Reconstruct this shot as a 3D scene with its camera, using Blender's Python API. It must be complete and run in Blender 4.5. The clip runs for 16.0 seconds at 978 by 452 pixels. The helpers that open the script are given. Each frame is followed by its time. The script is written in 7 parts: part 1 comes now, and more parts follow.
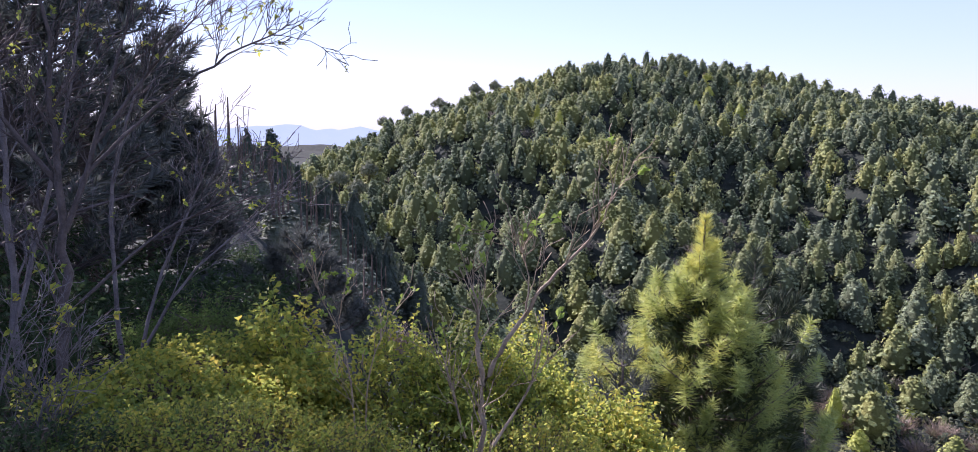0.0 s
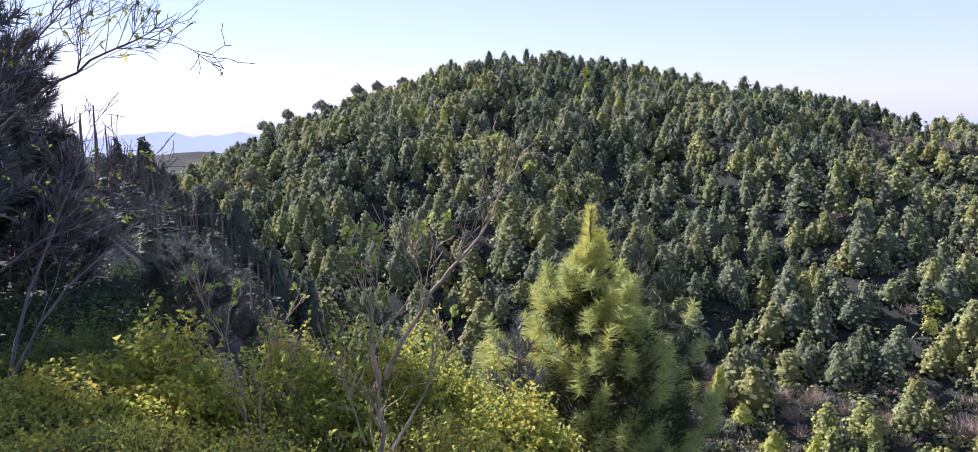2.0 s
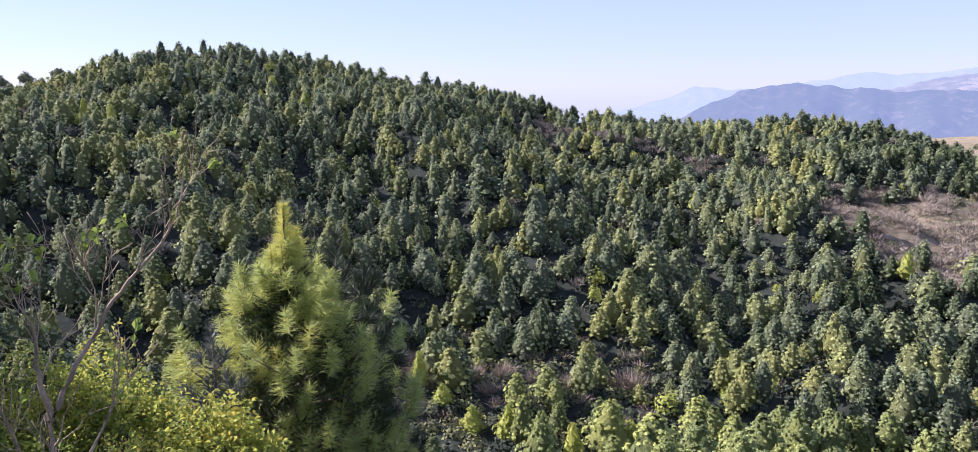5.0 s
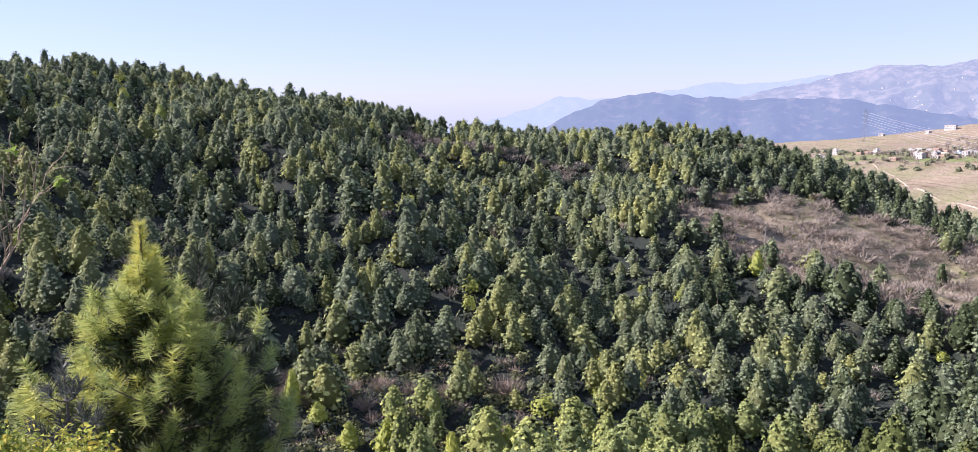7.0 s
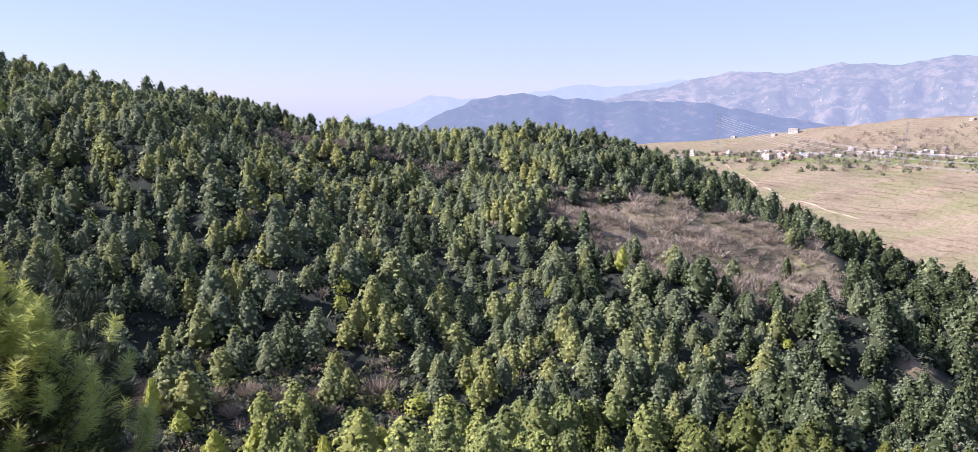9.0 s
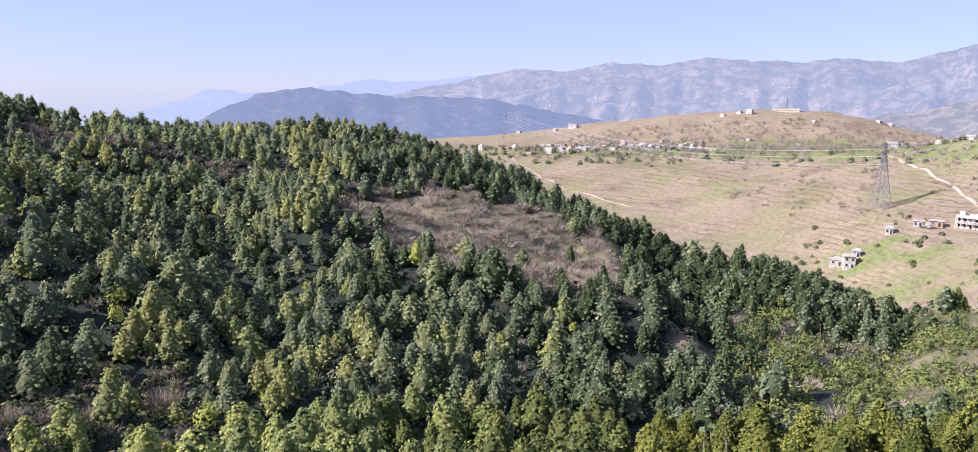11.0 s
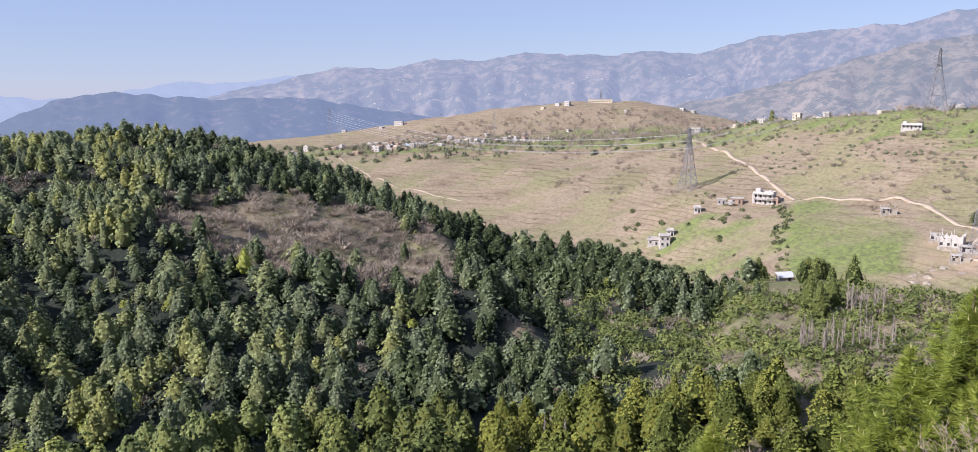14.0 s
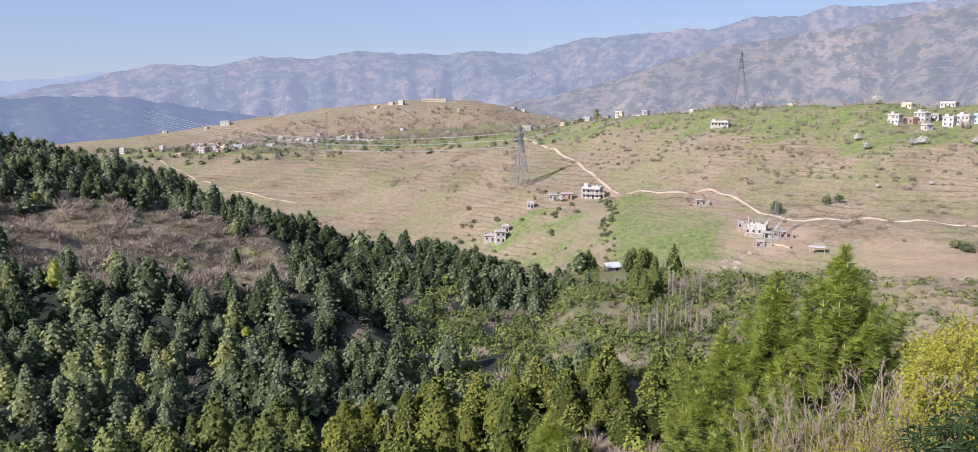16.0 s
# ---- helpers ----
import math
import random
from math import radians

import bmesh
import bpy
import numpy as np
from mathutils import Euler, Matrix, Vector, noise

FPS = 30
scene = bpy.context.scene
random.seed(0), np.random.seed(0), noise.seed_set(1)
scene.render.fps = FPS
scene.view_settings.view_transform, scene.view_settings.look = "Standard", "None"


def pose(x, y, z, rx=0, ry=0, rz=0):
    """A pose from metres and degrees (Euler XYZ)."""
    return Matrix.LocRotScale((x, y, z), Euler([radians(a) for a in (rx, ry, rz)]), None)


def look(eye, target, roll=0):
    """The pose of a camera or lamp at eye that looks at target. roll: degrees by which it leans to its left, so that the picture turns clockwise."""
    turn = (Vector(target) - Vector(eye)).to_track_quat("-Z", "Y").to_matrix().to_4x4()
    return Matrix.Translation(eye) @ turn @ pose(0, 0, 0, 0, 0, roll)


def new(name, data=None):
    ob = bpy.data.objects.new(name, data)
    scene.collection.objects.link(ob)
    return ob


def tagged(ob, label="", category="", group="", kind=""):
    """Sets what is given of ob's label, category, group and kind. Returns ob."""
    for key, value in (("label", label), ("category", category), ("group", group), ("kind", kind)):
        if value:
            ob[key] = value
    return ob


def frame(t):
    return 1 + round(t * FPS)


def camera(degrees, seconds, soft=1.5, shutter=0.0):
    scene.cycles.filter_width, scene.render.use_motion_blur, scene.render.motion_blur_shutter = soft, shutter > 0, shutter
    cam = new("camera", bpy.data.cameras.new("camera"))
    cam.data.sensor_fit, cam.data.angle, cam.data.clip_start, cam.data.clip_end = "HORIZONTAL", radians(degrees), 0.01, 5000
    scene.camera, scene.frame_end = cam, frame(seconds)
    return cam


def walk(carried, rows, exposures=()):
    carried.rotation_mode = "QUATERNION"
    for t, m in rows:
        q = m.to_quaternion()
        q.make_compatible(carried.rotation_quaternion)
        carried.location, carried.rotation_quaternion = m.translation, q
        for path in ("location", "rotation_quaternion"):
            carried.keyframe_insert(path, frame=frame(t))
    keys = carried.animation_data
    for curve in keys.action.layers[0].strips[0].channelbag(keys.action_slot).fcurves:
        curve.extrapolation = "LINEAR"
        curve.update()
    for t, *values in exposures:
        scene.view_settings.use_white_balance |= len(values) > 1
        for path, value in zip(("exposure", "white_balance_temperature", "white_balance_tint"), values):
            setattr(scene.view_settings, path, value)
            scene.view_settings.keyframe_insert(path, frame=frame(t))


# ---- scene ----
cam = camera(62.68, 16.0, soft=0.7)
EYE = 1.6
# seconds, yaw, pitch, roll; the camera turns where it stands
ROWS = [
    (0.0, 0.00, -9.21, -1.05),
    (0.5, -2.83, -9.22, -0.79),
    (1.0, -4.83, -9.21, -0.32),
    (1.5, -6.38, -9.22, 0.29),
    (2.0, -8.19, -9.23, 0.46),
    (2.5, -9.71, -9.30, 0.55),
    (3.0, -13.80, -9.41, 0.40),
    (3.5, -15.41, -9.73, 0.88),
    (4.0, -18.55, -9.78, 0.85),
    (4.5, -25.10, -9.84, 0.58),
    (5.0, -29.98, -9.75, 0.24),
    (5.2, -32.02, -9.67, 0.05),
    (7.3, -39.60, -9.04, 0.62),
    (7.5, -39.83, -9.03, 0.60),
    (8.0, -40.89, -9.09, 0.38),
    (8.5, -44.60, -9.14, -0.11),
    (9.0, -48.31, -9.16, -0.46),
    (9.5, -51.85, -9.15, -0.48),
    (10.0, -55.80, -9.16, -0.67),
    (10.2, -57.67, -9.16, -0.74),
    (12.3, -68.97, -9.36, -0.76),
    (12.5, -70.13, -9.29, -0.55),
    (13.0, -72.25, -9.31, -0.25),
    (13.5, -73.93, -9.36, 0.10),
    (14.0, -75.37, -9.45, 0.52),
    (14.5, -77.92, -9.64, 0.53),
    (15.0, -80.91, -9.65, 0.29),
    (15.5, -84.35, -9.67, 0.37),
    (16.0, -87.06, -9.61, 0.35),
]
walk(cam, [(t, pose(0, 0, EYE, 90 + pitch, roll, yaw)) for t, yaw, pitch, roll in ROWS], exposures=[(0.0, 1.38, 6000, 34), (4.0, 1.27, 6030, 31), (9.0, 1.16, 6150, 28), (12.5, 0.90, 6150, 24), (16.0, 0.66, 6200, 20)])

# ---- light ----
SUN_BEARING, SUN_HEIGHT = -41.0, 34.0
world = bpy.data.worlds.new("world")
scene.world = world
world.use_nodes = True
wn = world.node_tree.nodes
sky = wn.new("ShaderNodeTexSky")
sky.sky_type = "NISHITA"
sky.sun_disc = False
sky.sun_elevation = radians(SUN_HEIGHT)
sky.sun_rotation = radians(SUN_BEARING)
sky.altitude = 800
sky.air_density = 1.0
sky.dust_density = 0.15
sky.ozone_density = 3.0
wn["Background"].inputs["Strength"].default_value = 0.060
haze_mix = wn.new("ShaderNodeMix")
haze_mix.data_type = "RGBA"
haze_mix.inputs[0].default_value = 0.55
haze_mix.inputs[7].default_value = (4.8, 6.0, 8.7, 1)
world.node_tree.links.new(sky.outputs[0], haze_mix.inputs[6])
world.node_tree.links.new(haze_mix.outputs[2], wn["Background"].inputs["Color"])
sun_data = bpy.data.lights.new("sun", "SUN")
sun_data.energy = 5.0
sun_data.angle = radians(0.6)
sun_data.color = (1.0, 0.95, 0.87)
sun = new("sun", sun_data)
sb, sh = radians(SUN_BEARING), radians(SUN_HEIGHT)
sun_way = Vector((math.sin(sb) * math.cos(sh), math.cos(sb) * math.cos(sh), math.sin(sh)))
sun.matrix_world = look(sun_way * 50, (0, 0, 0))


# ---- materials ----
def material(name):
    m = bpy.data.materials.new(name)
    m.use_nodes = True
    return m, m.node_tree.nodes, m.node_tree.links


def ramp_node(nodes, stops):
    r = nodes.new("ShaderNodeValToRGB")
    els = r.color_ramp.elements
    while len(els) < len(stops):
        els.new(0.5)
    for el, (p, c) in zip(els, stops):
        el.position, el.color = p, (*c, 1)
    return r


def noise_node(nodes, links, scale, detail=4.0, rough=0.6, coord=None):
    n = nodes.new("ShaderNodeTexNoise")
    n.inputs["Scale"].default_value = scale
    n.inputs["Detail"].default_value = detail
    n.inputs["Roughness"].default_value = rough
    if coord is not None:
        links.new(coord, n.inputs["Vector"])
    return n


def mix_node(nodes, links, fac, a, b, blend="MIX"):
    m = nodes.new("ShaderNodeMix")
    m.data_type, m.blend_type = "RGBA", blend
    for socket, value in ((m.inputs[0], fac), (m.inputs[6], a), (m.inputs[7], b)):
        if isinstance(value, (int, float)):
            socket.default_value = value
        elif isinstance(value, tuple):
            socket.default_value = (*value, 1)
        else:
            links.new(value, socket)
    return m.outputs[2]


def foliage(name, stops, scale=0.12, through_light=0.0, rough=0.6, spread=0.5, gloss=0.3, joined=False, relief=0.0):
    """Leaves or needles: a tint for each plant, patches by place, and some light let through."""
    m, n, l = material(name)
    geo = n.new("ShaderNodeNewGeometry")
    info = n.new("ShaderNodeObjectInfo")
    att = n.new("ShaderNodeAttribute")
    att.attribute_name = "tint"
    add = n.new("ShaderNodeMath")
    add.operation = "ADD"
    if joined:
        add.inputs[0].default_value = 0.0
    else:
        l.new(info.outputs["Random"], add.inputs[0])
    l.new(att.outputs["Fac"], add.inputs[1])
    fr = n.new("ShaderNodeMath")
    fr.operation = "FRACT"
    l.new(add.outputs[0], fr.inputs[0])
    big = noise_node(n, l, scale, 2.0, 0.5, geo.outputs["Position"])
    mixv = n.new("ShaderNodeMix")
    mixv.inputs[0].default_value = spread
    l.new(fr.outputs[0], mixv.inputs[2])
    l.new(geo.outputs["Random Per Island"], mixv.inputs[3])
    s = n.new("ShaderNodeMath")
    s.operation = "MULTIPLY_ADD"
    l.new(big.outputs[0], s.inputs[0])
    s.inputs[1].default_value = 0.7
    l.new(mixv.outputs[0], s.inputs[2])
    s2 = n.new("ShaderNodeMath")
    s2.operation = "SUBTRACT"
    l.new(s.outputs[0], s2.inputs[0])
    s2.inputs[1].default_value = 0.35
    r = ramp_node(n, stops)
    l.new(s2.outputs[0], r.inputs[0])
    b = n["Principled BSDF"]
    l.new(r.outputs[0], b.inputs["Base Color"])
    b.inputs["Roughness"].default_value = rough
    b.inputs["Specular IOR Level"].default_value = gloss
    if relief:
        fine = noise_node(n, l, relief, 4.0, 0.75, geo.outputs["Position"])
        bp = n.new("ShaderNodeBump")
        bp.inputs["Strength"].default_value = 1.0
        bp.inputs["Distance"].default_value = 0.9
        l.new(fine.outputs[0], bp.inputs["Height"])
        l.new(bp.outputs[0], b.inputs["Normal"])
    if through_light:
        t = n.new("ShaderNodeBsdfTranslucent")
        g = n.new("ShaderNodeGamma")
        g.inputs[1].default_value = 0.8
        l.new(r.outputs[0], g.inputs[0])
        l.new(g.outputs[0], t.inputs[0])
        mx = n.new("ShaderNodeMixShader")
        mx.inputs[0].default_value = through_light
        l.new(b.outputs[0], mx.inputs[1])
        l.new(t.outputs[0], mx.inputs[2])
        l.new(mx.outputs[0], n["Material Output"].inputs[0])
    return m


def plain(name, colour, dark=None, scale=2.0, rough=0.8, bump=0.0, metal=0.0):
    """A surface with stains at two scales and a little relief."""
    m, n, l = material(name)
    tc = n.new("ShaderNodeTexCoord")
    dark = dark or tuple(c * 0.55 for c in colour)
    a = noise_node(n, l, scale, 5.0, 0.65, tc.outputs["Object"])
    c = noise_node(n, l, scale * 9, 3.0, 0.6, tc.outputs["Object"])
    r = ramp_node(n, [(0.32, dark), (0.62, colour)])
    l.new(a.outputs[0], r.inputs[0])
    r2 = ramp_node(n, [(0.3, (0.75, 0.75, 0.75)), (0.7, (1.1, 1.1, 1.1))])
    l.new(c.outputs[0], r2.inputs[0])
    b = n["Principled BSDF"]
    l.new(mix_node(n, l, 1.0, r.outputs[0], r2.outputs[0], "MULTIPLY"), b.inputs["Base Color"])
    b.inputs["Roughness"].default_value = rough
    b.inputs["Metallic"].default_value = metal
    if bump:
        bp = n.new("ShaderNodeBump")
        bp.inputs["Strength"].default_value = bump
        bp.inputs["Distance"].default_value = 0.02
        l.new(c.outputs[0], bp.inputs["Height"])
        l.new(bp.outputs[0], b.inputs["Normal"])
    return m


def hills_material(name, low, high, haze, amount, scale, scrub=(0.035, 0.05, 0.03), woods=0.5):
    """Far land, a backdrop that glows evenly to imitate the haze of the air before it."""
    m, n, l = material(name)
    geo = n.new("ShaderNodeNewGeometry")
    a = noise_node(n, l, scale, 6.0, 0.55, geo.outputs["Position"])
    c = noise_node(n, l, scale * 5.0, 9.0, 0.68, geo.outputs["Position"])
    fine = noise_node(n, l, scale * 14, 6.0, 0.8, geo.outputs["Position"])
    r = ramp_node(n, [(0.3, low), (0.68, high)])
    l.new(a.outputs[0], r.inputs[0])
    # woods in noise patches, deepened to paint ravine shade, single bushes between them
    r2 = ramp_node(n, [(woods - 0.03, (0.8, 0.8, 0.8)), (woods + 0.04, (0, 0, 0))])
    l.new(c.outputs[0], r2.inputs[0])
    r3 = ramp_node(n, [(0.48, (0, 0, 0)), (0.60, (0.6, 0.6, 0.6))])
    l.new(fine.outputs[0], r3.inputs[0])
    b = n["Principled BSDF"]
    bushes = mix_node(n, l, r3.outputs[0], r.outputs[0], scrub)
    l.new(mix_node(n, l, r2.outputs[0], bushes, scrub), b.inputs["Base Color"])
    b.inputs["Roughness"].default_value = 1.0
    b.inputs["Specular IOR Level"].default_value = 0.0
    # haze painted on as an even emission, no air is modelled
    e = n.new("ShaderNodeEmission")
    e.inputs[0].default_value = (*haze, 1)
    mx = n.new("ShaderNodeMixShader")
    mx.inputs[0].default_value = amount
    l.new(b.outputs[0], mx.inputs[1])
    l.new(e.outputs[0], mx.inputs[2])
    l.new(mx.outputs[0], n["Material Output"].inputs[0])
    return m


def ground_material():
    m, n, l = material("ground")
    geo = n.new("ShaderNodeNewGeometry")
    pos = geo.outputs["Position"]
    att = n.new("ShaderNodeAttribute")
    att.attribute_name = "cover"
    sep = n.new("ShaderNodeSeparateColor")
    l.new(att.outputs["Color"], sep.inputs[0])
    big = noise_node(n, l, 0.035, 5.0, 0.6, pos)
    fine = noise_node(n, l, 0.45, 6.0, 0.7, pos)
    tiny = noise_node(n, l, 3.0, 4.0, 0.7, pos)
    # dry grass with soil
    dry = ramp_node(n, [(0.3, (0.21, 0.168, 0.122)), (0.5, (0.285, 0.234, 0.172)), (0.72, (0.24, 0.22, 0.135))])
    l.new(big.outputs[0], dry.inputs[0])
    grit = noise_node(n, l, 1.6, 5.0, 0.75, pos)
    dry2 = ramp_node(n, [(0.40, (0.50, 0.49, 0.43)), (0.54, (1.0, 0.98, 0.95)), (0.7, (1.15, 1.13, 1.1))])
    l.new(mix_node(n, l, 0.5, fine.outputs[0], grit.outputs[0]), dry2.inputs[0])
    dry_c = mix_node(n, l, 0.8, dry.outputs[0], dry2.outputs[0], "MULTIPLY")
    # terrace banks, level lines round the slope
    sxyz = n.new("ShaderNodeSeparateXYZ")
    l.new(pos, sxyz.inputs[0])
    wz = n.new("ShaderNodeMath")
    wz.operation = "MULTIPLY_ADD"
    l.new(big.outputs[0], wz.inputs[0])
    wz.inputs[1].default_value = 5.0
    l.new(sxyz.outputs[2], wz.inputs[2])
    saw = n.new("ShaderNodeMath")
    saw.operation = "PINGPONG"
    l.new(wz.outputs[0], saw.inputs[0])
    saw.inputs[1].default_value = 0.9
    band = ramp_node(n, [(0.04, (0.56, 0.55, 0.45)), (0.2, (0.99, 0.99, 0.98)), (0.8, (1.06, 1.05, 1.04))])
    l.new(saw.outputs[0], band.inputs[0])
    patch = ramp_node(n, [(0.38, (0.12, 0.12, 0.12)), (0.6, (0.95, 0.95, 0.95))])
    l.new(noise_node(n, l, 0.02, 3.0, 0.5, pos).outputs[0], patch.inputs[0])
    dry_c = mix_node(n, l, patch.outputs[0], dry_c, mix_node(n, l, 1.0, dry_c, band.outputs[0], "MULTIPLY"))
    # spring grass and crops
    gr = ramp_node(n, [(0.36, (0.10, 0.11, 0.055)), (0.55, (0.165, 0.205, 0.07)), (0.75, (0.23, 0.25, 0.095))])
    l.new(fine.outputs[0], gr.inputs[0])
    gmask = n.new("ShaderNodeMath")
    gmask.operation = "MULTIPLY_ADD"
    l.new(fine.outputs[0], gmask.inputs[0])
    gmask.inputs[1].default_value = 0.9
    sub = n.new("ShaderNodeMath")
    sub.operation = "MULTIPLY_ADD"
    l.new(sep.outputs[0], sub.inputs[0])
    sub.inputs[1].default_value = 1.6
    sub.inputs[2].default_value = -0.85
    l.new(sub.outputs[0], gmask.inputs[2])
    gmask.use_clamp = True
    c1 = mix_node(n, l, gmask.outputs[0], dry_c, gr.outputs[0])
    # bare earth
    soil = ramp_node(n, [(0.3, (0.27, 0.19, 0.13)), (0.7, (0.40, 0.31, 0.23))])
    l.new(tiny.outputs[0], soil.inputs[0])
    c2 = mix_node(n, l, sep.outputs[1], c1, soil.outputs[0])
    # litter and low growth under the woods, darkened to hold the trees' shade
    shaded_litter = ramp_node(n, [(0.3, (0.02, 0.027, 0.022)), (0.55, (0.032, 0.038, 0.03)), (0.75, (0.05, 0.048, 0.036))])
    l.new(fine.outputs[0], shaded_litter.inputs[0])
    c3 = mix_node(n, l, sep.outputs[2], c2, shaded_litter.outputs[0])
    b = n["Principled BSDF"]
    l.new(c3, b.inputs["Base Color"])
    b.inputs["Roughness"].default_value = 0.95
    b.inputs["Specular IOR Level"].default_value = 0.1
    bp = n.new("ShaderNodeBump")
    bp.inputs["Strength"].default_value = 0.7
    bp.inputs["Distance"].default_value = 0.6
    l.new(fine.outputs[0], bp.inputs["Height"])
    l.new(bp.outputs[0], b.inputs["Normal"])
    return m


GROUND = ground_material()
# pine greens, blue raised in the middle tones to paint distant haze
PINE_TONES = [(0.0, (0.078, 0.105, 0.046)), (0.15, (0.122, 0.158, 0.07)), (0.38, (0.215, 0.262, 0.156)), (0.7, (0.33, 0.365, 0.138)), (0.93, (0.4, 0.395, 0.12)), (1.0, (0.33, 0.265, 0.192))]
# crown hearts: needle tones darkened, the crown's inner shade put into the colour
MASS_SHADE_TONES = [(u, tuple(0.5 * c for c in tone)) for u, tone in PINE_TONES]
PINE_FAR = foliage("pine_canopy", PINE_TONES, 0.02, 0.22, 0.7, 0.22, 0.2, True)
# dark tones paint the shade that lies on the spur into its pines
SPUR_SHADE_TONES = [(0.0, (0.05, 0.07, 0.055)), (0.6, (0.09, 0.115, 0.08)), (1.0, (0.16, 0.175, 0.10))]
SPUR_MASS = foliage("spur_pine_mass_shaded", SPUR_SHADE_TONES, 0.02, 0.0, 0.8, 0.0, 0.1, True, 1.6)
SPUR_NEEDLE = foliage("spur_pine_needles_shaded", SPUR_SHADE_TONES, 0.02, 0.10, 0.7, 0.22, 0.2, True)
PINE_MASS = foliage("pine_mass_shaded", MASS_SHADE_TONES, 0.02, 0.0, 0.8, 0.0, 0.1, True, 1.6)
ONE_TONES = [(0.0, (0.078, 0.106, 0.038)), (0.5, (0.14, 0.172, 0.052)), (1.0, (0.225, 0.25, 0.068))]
PINE_MASS_ONE = foliage("pine_mass_single_shaded", [(u, tuple(0.6 * c for c in tone)) for u, tone in ONE_TONES], 0.02, 0.0, 0.8, 0.0, 0.1, False, 1.6)
# dark green that paints the shade inside a pine's crown
NEEDLE_INNER_SHADE = foliage("inner_shade_needles", [(0.0, (0.035, 0.05, 0.02)), (1.0, (0.085, 0.11, 0.04))], 0.8, 0.1, 0.6, 0.8, 0.2)
NEEDLE_DEEP = foliage("deep_green_needles", [(0.0, (0.03, 0.045, 0.028)), (1.0, (0.08, 0.10, 0.055))], 0.8, 0.1, 0.6, 0.6, 0.2)
ROW_TONES = [(0.0, (0.085, 0.112, 0.026)), (0.5, (0.16, 0.185, 0.04)), (1.0, (0.27, 0.28, 0.056))]
PINE_ROW = foliage("stream_pine_crown", ROW_TONES, 0.02, 0.10, 0.7, 0.22, 0.2)
PINE_MASS_ROW = foliage("stream_pine_mass_shaded", [(u, tuple(0.5 * c for c in tone)) for u, tone in ROW_TONES], 0.02, 0.0, 0.8, 0.0, 0.1, False, 1.6)
PINE_ONE = foliage("pine_crown", ONE_TONES, 0.02, 0.10, 0.7, 0.22, 0.2)
# yellower pines, brightened and blued so that light and haze sit in the colour
BRIGHT_TONES = [(0.0, (0.175, 0.222, 0.091)), (0.5, (0.29, 0.34, 0.117)), (1.0, (0.42, 0.45, 0.13))]
PINE_BRIGHT = foliage("bright_pine_crown", BRIGHT_TONES, 0.02, 0.18, 0.7, 0.22, 0.2)
PINE_MASS_BRIGHT = foliage("bright_pine_mass_shaded", [(u, tuple(0.6 * c for c in tone)) for u, tone in BRIGHT_TONES], 0.02, 0.0, 0.8, 0.0, 0.1, False, 1.6)
LIME = foliage("fresh_leaves", [(0.0, (0.22, 0.27, 0.05)), (1.0, (0.42, 0.43, 0.08))], 0.2, 0.25)
SCRUB = foliage("scrub_leaves", [(0.0, (0.055, 0.07, 0.035)), (0.5, (0.10, 0.118, 0.05)), (1.0, (0.19, 0.19, 0.075))], 0.1, 0.0, 0.8)
# scrub green darkened: the shade between the trees is put into the colour
UNDER_SHADE = foliage("undergrowth_shade_leaves", [(0.0, (0.025, 0.036, 0.024)), (0.6, (0.045, 0.058, 0.036)), (1.0, (0.08, 0.09, 0.05))], 0.1, 0.0, 0.95)
BUSH_GREEN = foliage("bush_leaves", [(0.0, (0.06, 0.082, 0.025)), (0.5, (0.115, 0.145, 0.04)), (1.0, (0.21, 0.235, 0.065))], 0.1, 0.1, 0.8)
DRY_TWIG = foliage("dry_twigs", [(0.0, (0.16, 0.13, 0.10)), (0.6, (0.285, 0.24, 0.19)), (1.0, (0.44, 0.375, 0.30))], 0.1, 0.0, 0.9)
RUSSET = foliage("russet_twigs", [(0.0, (0.20, 0.15, 0.115)), (1.0, (0.40, 0.32, 0.25))], 0.2, 0.0, 0.9)
PALE_TWIG = foliage("pale_twigs", [(0.0, (0.20, 0.17, 0.145)), (1.0, (0.34, 0.30, 0.26))], 0.2, 0.0, 0.9)
BLOSSOM = foliage("blossom", [(0.0, (0.36, 0.34, 0.30)), (1.0, (0.58, 0.55, 0.51))], 0.5, 0.2)
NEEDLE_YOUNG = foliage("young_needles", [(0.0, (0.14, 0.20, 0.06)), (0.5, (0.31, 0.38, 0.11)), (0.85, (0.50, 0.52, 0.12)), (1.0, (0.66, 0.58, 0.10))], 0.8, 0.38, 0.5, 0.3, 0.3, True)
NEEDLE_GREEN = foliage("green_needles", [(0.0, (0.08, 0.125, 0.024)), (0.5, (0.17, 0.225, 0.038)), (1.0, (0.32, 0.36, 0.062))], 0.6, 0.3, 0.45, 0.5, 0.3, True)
# dark needles: the shade on the left-hand pines is put into the colour
NEEDLE_DARK = foliage("shade_dark_needles", [(0.0, (0.045, 0.055, 0.05)), (0.6, (0.08, 0.095, 0.08)), (1.0, (0.14, 0.14, 0.12))], 0.6, 0.25, 0.5, 0.8)
